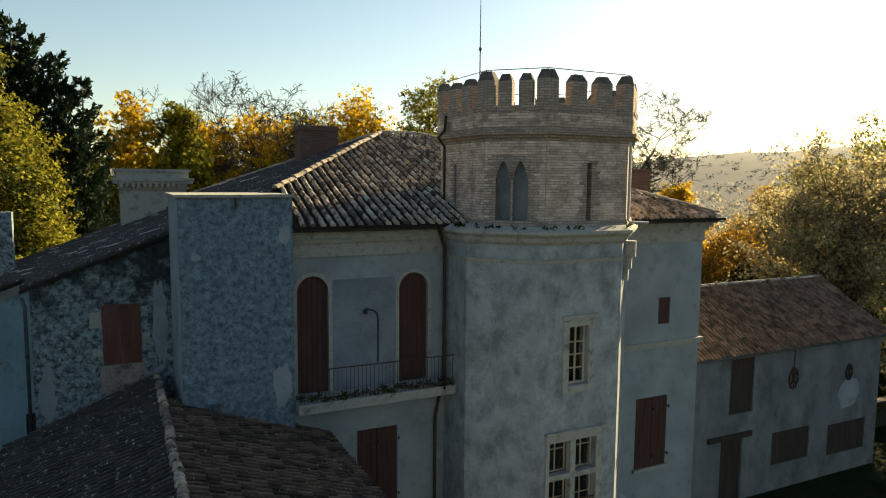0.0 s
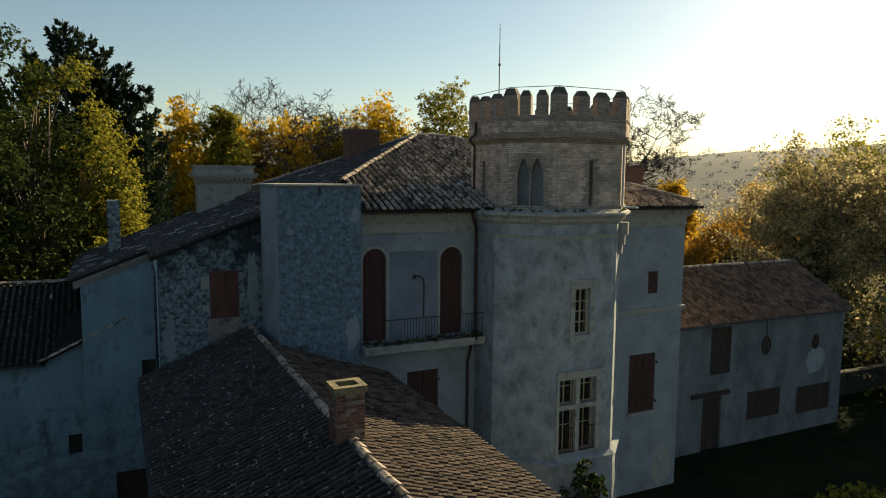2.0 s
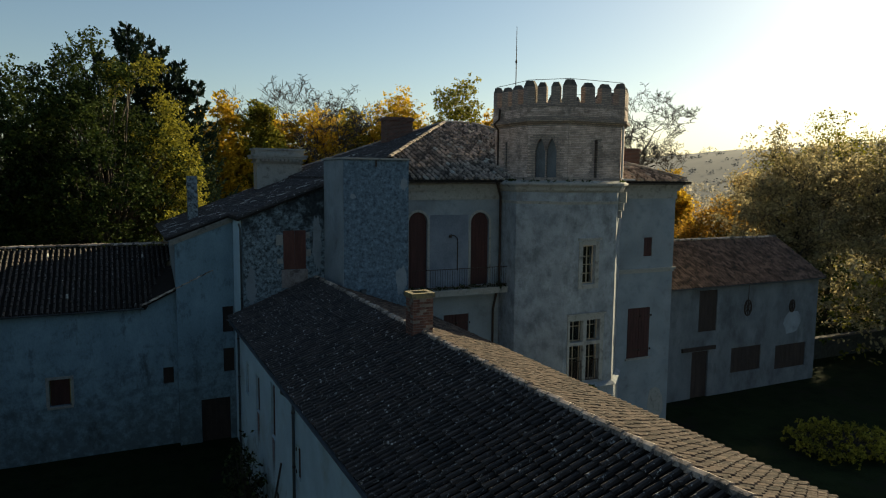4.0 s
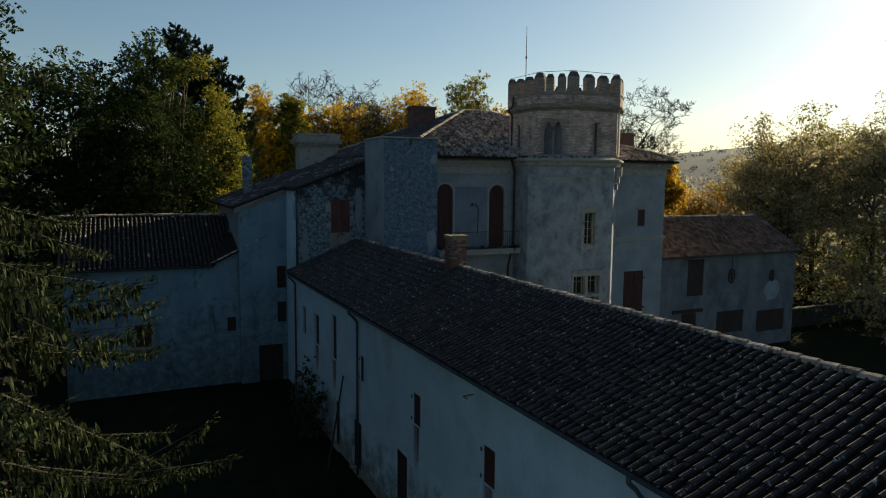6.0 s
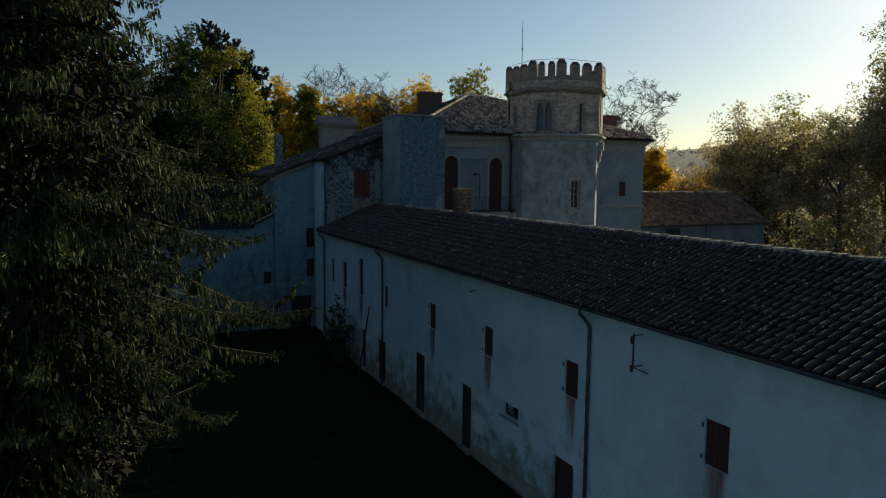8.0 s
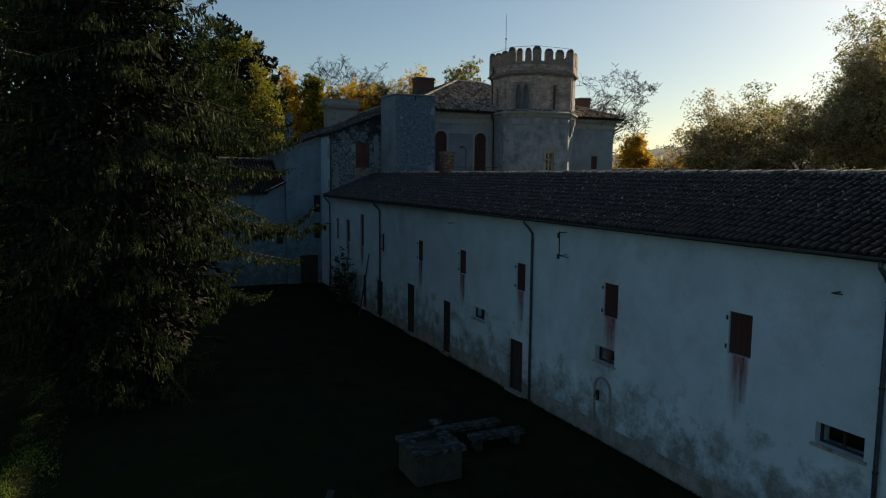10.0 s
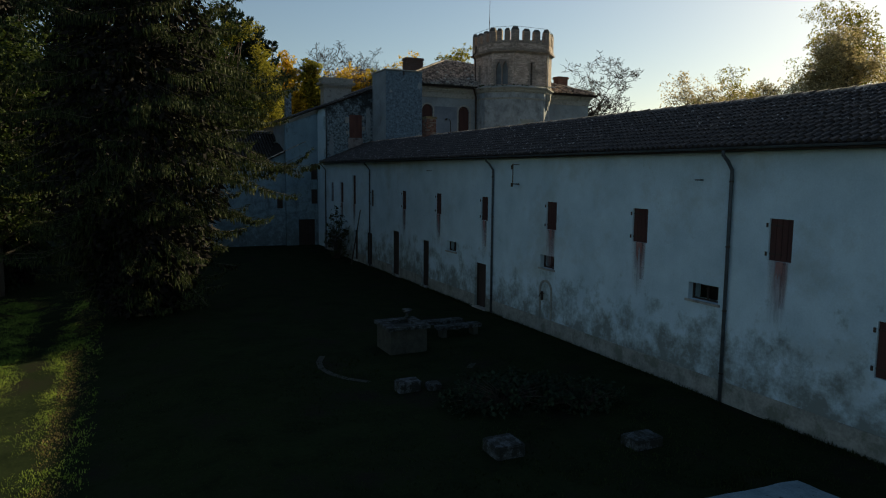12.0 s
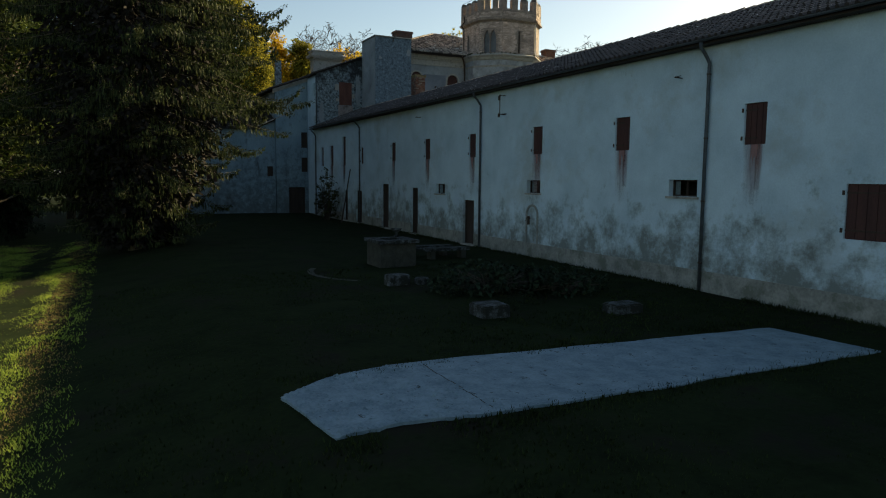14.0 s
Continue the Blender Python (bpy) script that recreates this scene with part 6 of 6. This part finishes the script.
for i, (x, y, h, r, mat, text) in enumerate((
    (-2.5, 54, 18.5, 3.2, OLIVE, "olive-yellow tree behind the old roof"), (6.8, 63, 20.4, 4.0, YELLOW, "golden autumn tree behind the chimney"), (38.0, 64, 20.0, 4.5, OLIVE, "olive tree behind the tower"),
    (1.0, 55, 21.2, 3.0, YELLOW, "tree with thin golden leaves"), (4.6, 56, 21.0, 2.8, OLIVE, "tree with olive-brown leaves"),
    (11.0, 60, 21.0, 4.4, YELLOW, "golden yellow autumn tree"), (15.2, 64, 22.0, 4.4, OLIVE, "grey-gold thinning autumn tree"),
    (20.0, 62, 23.6, 5.0, YELLOW, "tall golden-orange autumn tree"), (29.0, 64, 26.2, 4.8, OLIVE, "rounded grey-green tree top"), (33.0, 62, 22.0, 3.0, YELLOW, "yellow autumn tree by the tower"),
    (52.0, 52, 15.4, 3.2, YELLOW, "bright yellow autumn tree beside the house"), (24.5, 68, 22.5, 5.0, YELLOW, "golden autumn tree behind the roof"),
    (66, 27, 25.0, 5.0, RUSSET, "brown-leaved tree with a ragged crown"), (77, 33, 31.0, 6.8, OLIVE, "tall olive tree with a ragged crown"), (49.0, 40, 9.0, 3.6, GREEN, "green bushy tree behind the service wing"))):
    broadleaf(x, y, h, r, mat, text, 100 + i, per=143, size=0.27, clumps=150, trunk_r=0.2, low=0.25, clump=r * 0.19)
bare_tree(10.3, 60, 24.4, "leafless tree with fine grey twigs", 201, depth=5, arms=8, spread=0.6, kids=(2, 3), r=0.3, low=0.3, thin=0.02)
bare_tree(16.5, 66, 23.8, "leafless tree with fine grey twigs", 202, depth=5, arms=8, spread=0.6, kids=(2, 3), r=0.3, low=0.3, thin=0.02)
bare_tree(48.8, 56, 25.5, "leafless tree with spreading drooping limbs", 203, depth=5, spread=0.68, arms=6, kids=(2, 3), r=0.36, thin=0.026)
broadleaf(-14.5, 48.0, 22.5, 6.5, GREEN, "dark broad tree standing in shade", 79, per=150, size=0.26, clumps=230, low=0.05, clump=0.95)
for i, (x, y, h, mat, text, per) in enumerate(((47, 31, 18.8, RUSSET, "thin-leaved brown autumn tree", 2), (51.5, 33, 17.5, RUSSET, "russet tree with a haze of twigs", 2), (55, 27, 18.0, RUSSET, "russet tree with a haze of twigs", 2), (60, 37, 21.0, OLIVE, "thin-leaved olive autumn tree", 2), (66, 27, 26.0, RUSSET, "russet tree with a haze of twigs", 3), (74, 34, 31.5, OLIVE, "tall thin-leaved olive tree", 3), (47, 41, 12.0, ORANGE, "small orange-brown autumn tree", 1), (60, 13, 16.0, OLIVE, "thin-leaved olive autumn tree", 2), (72, 10, 22.0, RUSSET, "russet tree with a haze of twigs", 2), (57, 48, 13.0, RUSSET, "russet tree with a haze of twigs", 2), (66, 50, 15.0, ORANGE, "thin orange autumn tree", 2), (80, 44, 20.0, RUSSET, "russet tree with a haze of twigs", 2))):
    bare_tree(x, y, h, text, 220 + i, depth=4, leaves=mat, per=2 * per + 2, size=0.24, jitter=0.42, arms=9, r=0.26, low=0.16, bark=GREYBARK, kids=(2, 3))
rng = random.Random(290)
for mat, text, n, tall in ((RUSSET, "tangled brown undergrowth below the trees", 820, 6.9), (OLIVE, "olive undergrowth below the trees", 260, 6.9), (GREEN, "dark green holly and ivy below the trees", 170, 7.1)):
    pts = []
    for i in range(n):
        x, y = rng.uniform(42, 72 if tall > 7 else 95), rng.uniform(27 if tall > 7 else 6, 52 if tall > 7 else 62)
        pts.append((x, y, GARDEN + 0.3 + tall * rng.random() ** (2.0 if tall > 7 else 1.2)))
    tagged(leaf_cards(pts, 55, 1.3, 0.32, rng).make("undergrowth", mat), text, "undergrowth", kind="stuff")
pts = []
for i in range(420):
    x, y = rng.uniform(-60, -24.5), rng.uniform(9, 44)
    pts.append((x, y, -0.2 + 4.2 * rng.random() ** 1.3))
tagged(leaf_cards(pts, 60, 1.3, 0.3, rng).make("thicket", GREEN), "dark evergreen thicket beyond the lawn", "undergrowth", kind="stuff")
# distant woods on the hill
hill = Build()
hs = 60
for j in range(10):
    for i in range(hs):
        a = radians(-75 + 150 * i / (hs - 1) + 30)
        d = 330 + j * 40
        up = math.sin(math.pi * min(1, j / 8) / 2)
        crest = 24 + 24 * math.exp(-((math.degrees(a) - 58) / 13) ** 2) + 8 * math.exp(-((math.degrees(a) - 44) / 5) ** 2) + 3 * noise.noise(Vector((i * 0.5, 0, 3)))
        hill.v.append((d * math.sin(a), d * math.cos(a), -3 + up * (crest if j else 0) + 2.2 * noise.noise(Vector((i * 1.9, j * 1.3, 7)))))
hill.f = [(j * hs + i, j * hs + i + 1, (j + 1) * hs + i + 1, (j + 1) * hs + i) for j in range(9) for i in range(hs - 1)]
rng = random.Random(311)
tufts = []
for i in range(1900):
    j, k = rng.randint(2, 8), rng.randint(12, hs - 2)
    p, q = Vector(hill.v[j * hs + k]), Vector(hill.v[j * hs + k + 1])
    tufts.append(p.lerp(q, rng.random()) + Vector((rng.gauss(0, 9), rng.gauss(0, 9), rng.uniform(-2.0, 0.6))))
tagged(leaf_cards(tufts, 18, 2.2, 1.3, rng).make("hill_woods", HILLWOOD), "bare woods on the hill with haze painted in", "woods", kind="stuff")
tagged(hill.make("backdrop", HILL, smooth=True), "distant wooded hill with autumn haze painted in", "hill", kind="structure")
rng = random.Random(301)
pts = []
for i in range(600):
    a, d = radians(rng.uniform(38, 80)), rng.uniform(95, 200)
    pts.append(Vector((d * math.sin(a), d * math.cos(a), rng.uniform(2, 12))))
tagged(leaf_cards(pts, 40, 2.4, 0.6, rng).make("far_woods", FARWOOD), "bare brown woodland in the valley, paled for haze", "woods", kind="stuff")
pts = []
for i in range(700):
    a, d = radians(rng.uniform(-50, 36)), rng.uniform(75, 110)
    pts.append(Vector((d * math.sin(a), d * math.cos(a), rng.uniform(1, 13))))
tagged(leaf_cards(pts, 36, 2.2, 0.55, rng).make("far_woods", GREEN), "shaded woodland behind the houses", "woods", kind="stuff")

# ---- things in the yard ----
slab = thing("concrete_slab", -10, -23.5, YARD, "long pale broken concrete slab in the grass", "slab")
b = Build()
edge = [(-16.1, -23.3), (-15.85, -25.15), (-14.9, -25.0), (-13.45, -25.2), (-9.0, -25.32), (-5.1, -25.35), (-5.3, -23.05), (-9.0, -22.75), (-13.9, -22.35), (-15.2, -22.6)]
rough_edge = []
for (xa, ya), (xb, yb) in zip(edge, edge[1:] + edge[:1]):
    for s in range(8):
        rough_edge.append((xa + (xb - xa) * s / 8 + 0.05 * noise.noise(Vector((xa + s, ya, 1))), ya + (yb - ya) * s / 8 + 0.09 * noise.noise(Vector((xa, ya + s * 1.7, 5))), YARD + 0.035))
b.slab(rough_edge, (0, 0, -0.3))
b.make("slab_top", CONCRETE, slab)


def inside(px, py, ring):
    odd = False
    for (xa, ya), (xb, yb) in zip(ring, ring[1:] + ring[:1]):
        if (ya > py) != (yb > py) and px < xa + (xb - xa) * (py - ya) / (yb - ya):
            odd = not odd
    return odd


# the broken end: lumps and loose bits of concrete
rng = random.Random(88)
b = Build()
while len(b.f) < 2600:
    x, y = rng.uniform(-16.15, -13.3), rng.uniform(-25.3, -22.3)
    if inside(x, y, edge) and rng.random() < 0.35 + 0.65 * (noise.noise(Vector((x * 1.7, y * 1.7, 3))) > 0.0) and x + 0.35 * (y + 23.7) < -13.55:
        r, z, a = rng.uniform(0.02, 0.075), YARD + 0.03, rng.uniform(0, 1.57)
        n = len(b.v)
        b.v += [(x + r * rng.uniform(0.7, 1.2) * math.cos(a + k * 1.5708), y + r * rng.uniform(0.7, 1.2) * math.sin(a + k * 1.5708), z) for k in range(4)]
        b.v.append((x + rng.gauss(0, r * 0.3), y + rng.gauss(0, r * 0.3), z + r * rng.uniform(0.35, 0.75)))
        b.f += [(n + k, n + (k + 1) % 4, n + 4) for k in range(4)]
tagged(b.make("rubble", CONCRETE, slab, "crumbled concrete at the broken end"), kind="stuff")
# the crack between the broken end and the rest
b = Build()
for k in range(12):
    x, y = -13.5 + 0.06 * noise.noise(Vector((k * 1.7, 3, 1))), -25.1 + k * 0.21
    b.box(x - 0.008, x + 0.008, y, y + 0.2, YARD + 0.03, YARD + 0.0385)
tagged(b.make("crack", MOSSY, slab), kind="stuff")
well = thing("stone_well", -8.85, -9.6, YARD, "square brick well head with pale stone coping", "well")
b = Build()
b.box(-9.6, -8.2, -10.3, -8.9, YARD - 0.1, YARD + 0.85)
b.make("well_shaft", MOSSY, well, "dark mossy brickwork")
b = Build()
for q in ((-9.7, -8.1, -10.4, -10.0), (-9.7, -8.1, -9.2, -8.8), (-9.7, -9.3, -10.0, -9.2), (-8.5, -8.1, -10.0, -9.2)):
    b.box(*q, YARD + 0.852, YARD + 0.97, 0.02)
b.make("coping", YARDSTONE, well, "worn pale coping stones")
bird = thing("stone_urn", -8.45, -9.0, YARD + 0.97, "small stone urn standing on the well", "urn")
b = Build()
prof = [(0.10, 0.0), (0.10, 0.05), (0.05, 0.1), (0.06, 0.16), (0.17, 0.26), (0.21, 0.33), (0.19, 0.335), (0.12, 0.26)]
b.tube([(-8.45, -9.0, YARD + 0.97 + z) for _, z in prof], [r for r, _ in prof], 12)
b.make("bowl", YARDSTONE, bird, smooth=True)
for i, (x, y, w, d, h, text) in enumerate(((-10.2, -19.2, 0.75, 0.75, 0.28, "square pale stone block in the grass"), (-10.55, -14.2, 0.7, 0.5, 0.33, "rough pale stone block in grass"), (-6.9, -20.1, 0.85, 0.6, 0.2, "mossy stone block half sunk"), (-9.8, -14.4, 0.4, 0.4, 0.22, "small rough stone in grass"))):
    s = thing("stone_block", x, y, YARD, text, "stone", "stone blocks in the yard")
    b = Build()
    b.box(x - w / 2, x + w / 2, y - d / 2, y + d / 2, YARD - 0.1, YARD + h - 0.03, 0.05)
    b.box(x - w / 2 + 0.03, x + w / 2 - 0.03, y - d / 2 + 0.03, y + d / 2 - 0.03, YARD + h - 0.03, YARD + h, 0.05)
    b.make("stone", YARDSTONE, s)
for i, (x, y, w) in enumerate(((-6.6, -7.6, 2.3), (-6.1, -8.6, 1.9))):
    s = thing("stone_bench", x, y, YARD, "low stone slab bench beside the well", "bench", "benches beside the well")
    b = Build()
    b.box(x - w / 2, x + w / 2, y - 0.25, y + 0.25, YARD + 0.32, YARD + 0.44, 0.03)
    b.make("seat", YARDSTONE, s)
    for sx in (-1, 1):
        b = Build()
        b.box(x + sx * w * 0.36 - 0.1, x + sx * w * 0.36 + 0.1, y - 0.2, y + 0.2, YARD - 0.1, YARD + 0.319)
        b.make("support", MOSSY, s)
kerb = thing("round_kerb", -9.6, -10.9, YARD, "sunken mossy kerb stones round an old flower bed", "kerb")
for k in range(9, 20):
    a0, a1 = 6.283 * k / 22 + 0.01, 6.283 * (k + 1) / 22 - 0.01
    ring = [(-9.6 + r * math.cos(a), -10.9 + r * math.sin(a)) for r, a in ((2.55, a0), (2.75, a0), (2.75, a1), (2.55, a1))]
    b = Build()
    b.prism(ring, YARD - 0.15, YARD)
    b.make("kerb_stone", MOSSY, kerb)


def shrub(x, y, w, d, h, mat, label, seed, n=60, per=14, size=0.12):
    rng = random.Random(seed)
    z = ground_z(x, y)
    t = thing("shrub", x, y, z, label, "shrub")
    b, pts = Build(), []
    for i in range(n):
        a, r = rng.uniform(0, 6.283), math.sqrt(rng.random())
        p = Vector((x + w * r * math.cos(a), y + d * r * math.sin(a), z + h * (0.15 + 0.85 * rng.random()) * math.sqrt(max(0.05, 1 - 0.8 * r * r))))
        pts.append(p)
        b.tube([(x + rng.uniform(-.2, .2), y + rng.uniform(-.2, .2), z - 0.05), (Vector((x, y, z)) + p) / 2 + Vector((0, 0, 0.1)), p], [0.02, 0.014, 0.006], 3, cap=False)
    tagged(b.make("stem_tangle", GREYBARK, t), kind="stuff")
    tagged(leaf_cards(pts, per, 0.16, size, rng).make("foliage", mat, t), kind="stuff")
    return t


shrub(-8.5, -16.3, 1.9, 1.0, 0.85, CEDAR, "dark untidy low shrub in the yard", 401, 120, 16)
shrub(-6.6, -17.3, 1.2, 0.8, 0.7, CEDAR, "dark untidy low shrub in the yard", 402, 80, 14)
shrub(-3.6, 16.6, 0.7, 1.3, 3.9, SPRUCE, "climbing shrub against the wing wall", 403, 110, 12, 0.14)
shrub(12.7, 16.1, 1.4, 0.75, 4.6, GREEN, "dark ivy bush climbing the tower foot", 404, 260, 30, 0.15)
# sun on this mound is put into its leaf colour
shrub(27.6, 13.4, 3.0, 2.6, 1.2, SUN_PAINTED_LEAF, "low mound of garden shrubs, sunlight in its leaf colour", 405, 300, 30, 0.13)

# ---- fittings on the wing wall ----
ant = thing("old_aerial", WX - 0.1, -7.6, 6.4, "old rusty aerial bracket on the wing wall", "aerial")
b = Build()
b.tube([(WX + 0.05, -7.5, 6.92), (WX - 0.34, -7.5, 6.92)], 0.016, 5)
b.tube([(WX + 0.05, -7.5, 6.12), (WX - 0.34, -7.5, 6.12), (WX - 0.34, -8.1, 6.10)], 0.016, 5)
b.tube([(WX - 0.3, -7.5, 6.96), (WX - 0.3, -7.5, 6.05)], 0.022, 6)
b.make("aerial_mast", IRON, ant)
b = Build()
b.tube([(WX - 0.34, -7.5, 6.90), (WX - 0.34, -7.5, 6.72)], 0.05, 6)
b.make("insulator", IRON, ant)
b = Build()
b.tube([(WX - 0.34, -7.5, 6.16), (WX - 0.34, -7.5, 6.00)], 0.05, 6)
b.make("insulator", IRON, ant)
for y, z in ((-17.6, 6.42), (1.45, 6.65), (-27, 6.5)):
    k = thing("wall_bracket", WX, y, z, "small iron bracket standing out from the wall", "bracket", "brackets on the wing wall")
    b = Build()
    b.tube([(WX + 0.05, y, z), (WX - 0.35, y - 0.05, z)], 0.018, 5)
    b.tube([(WX - 0.35, y - 0.05, z), (WX - 0.35, y - 0.3, z + 0.01)], 0.014, 5)
    b.make("arm", IRON, k)
niche = thing("wall_fountain", WX, -9.6, YARD, "small arched niche with an iron water spout", "fountain")
b = Build()
for k in range(10):
    a0, a1 = math.pi * k / 10, math.pi * (k + 1) / 10
    b.slab([(WX - 0.05, -9.75 + q * math.cos(a), 1.9 + q * math.sin(a)) for q, a in ((0.36, a0), (0.44, a0), (0.44, a1), (0.36, a1))], (0.047, 0, 0))
for s in (-0.44, 0.36):
    b.box(WX - 0.05, WX - 0.003, -9.75 + s, -9.75 + s + 0.08, YARD, 1.9)
b.make("arch", DAMP, niche)
b = Build()
b.tube([(WX, -9.55, 1.75), (WX - 0.14, -9.55, 1.78), (WX - 0.2, -9.55, 1.65)], 0.03, 6)
b.tube([(WX - 0.06, -9.55, 1.85), (WX - 0.06, -9.55, 1.5)], 0.05, 6)
b.make("spout", IRON, niche)
pole = thing("leaning_pole", WX - 0.2, 12.6, YARD, "dark weathered pole leaning on the wall", "pole")
b = Build()
b.tube([(WX - 1.0, 12.7, YARD), (WX - 0.06, 13.5, 3.9)], [0.05, 0.035], 6)
b.make("shaft", DARKWOOD, pole)
lamp = thing("wall_lamp", 7.55, FY - 0.1, 9.4, "swan-neck wall lamp arm on the balcony wall", "lamp")
b = Build()
b.tube([(7.6, FY - 0.03, 9.3), (7.6, FY - 0.06, 10.75), (7.54, FY - 0.1, 10.95), (7.38, FY - 0.16, 11.06), (7.16, FY - 0.2, 11.12)], 0.024, 6)
b.make("arm", IRON, lamp)
b = Build()
b.tube([(7.16, FY - 0.2, 11.15), (7.12, FY - 0.2, 11.08), (7.10, FY - 0.2, 10.98)], [0.03, 0.075, 0.09], 8)
b.make("shade", IRON, lamp, "small dark metal lamp shade")

# ---- grass ----
rng = random.Random(501)
green, dry, shade = Build(), Build(), Build()
for i in range(88000):
    y = -32.5 + 47 * rng.random() ** 1.25
    x = -18.9 - 14.0 * rng.random() ** 1.3
    if y < -32.5 + 5 * rng.random() + 1.5 * noise.noise(Vector((x * 0.6, 5, 1))):
        continue
    # the bright blades start at the edge of the wing's shadow
    if rng.random() > ((-18.8 - x) / 1.2) ** 1.2:
        continue
    # the long grass thins out unevenly
    if (x + 27.2) < 1.0 * noise.noise(Vector((0, y * 0.4, 2))) - 5.2 * rng.random() or y > 9 + 3 * rng.random() + 2 * noise.noise(Vector((x * 0.5, 0, 7))):
        continue
    z = ground_z(x, y) - 0.02 + 0.05 * noise.noise(Vector((x * 0.21, y * 0.17, 0)))
    big = 1 + 0.8 * noise.noise(Vector((x * 0.9, y * 0.9, 4)))
    worn = noise.noise(Vector((x * 0.8, y * 0.35, 9))) + 0.5 * math.exp(-((x + 19.6) / 0.6) ** 2) > 0.28
    tuft = dry if worn and rng.random() < 0.75 else green
    for k in range(4):
        h, a = rng.uniform(0.04, 0.10) * max(big, 0.4) * (0.6 if worn else 1.0), rng.uniform(0, 6.283)
        px, py = x + rng.gauss(0, 0.05), y + rng.gauss(0, 0.05)
        dx, dy, w = math.cos(a), math.sin(a), rng.uniform(0.011, 0.020)
        n = len(tuft.v)
        tuft.v += [(px - dy * w, py + dx * w, z), (px + dy * w, py - dx * w, z), (px + dx * h * 0.7, py + dy * h * 0.7, z + h)]
        tuft.f.append((n, n + 1, n + 2))
# short rough grass in the yard, longer along the foot of the wing and round the stones
for i in range(17000):
    if i < 13000:
        x, y = -3.2 - 15.5 * rng.random(), -29.0 + 19 * rng.random() ** 1.2
        if -16.3 < x < -4.9 and -25.5 < y < -22.2:
            continue
        tall = 0.6
    elif i < 15500:
        x, y, tall = WX - 0.03 - 0.3 * rng.random() ** 2, -31 + 46 * rng.random(), 1.15
    else:
        x, y, tall = -16.0 + 11.0 * rng.random(), rng.choice((-25.42, -22.55)) + rng.gauss(0, 0.16), 0.8
    if noise.noise(Vector((x * 0.5, y * 0.5, 14))) < -0.25:
        continue
    z = ground_z(x, y) - 0.015
    for k in range(3):
        h, a = rng.uniform(0.05, 0.13) * tall, rng.uniform(0, 6.283)
        px, py = x + rng.gauss(0, 0.05), y + rng.gauss(0, 0.06)
        px = min(px, WX - 0.02)
        dx, dy, w = math.cos(a), math.sin(a), rng.uniform(0.010, 0.018)
        n = len(shade.v)
        shade.v += [(px - dy * w, py + dx * w, z), (px + dy * w, py - dx * w, z), (px + dx * h * 0.5, py + dy * h * 0.5, z + h)]
        shade.f.append((n, n + 1, n + 2))
tagged(shade.make("grass", SHADE_BLADE), "short yard grass with the shade in its colour", "grass", kind="stuff")
tagged(green.make("grass", SUN_BLADE), "uncut green autumn grass with sunlight in its colour", "grass", kind="stuff")
tagged(dry.make("grass", STRAW), "worn dry grass and leaf litter", "grass", kind="stuff")
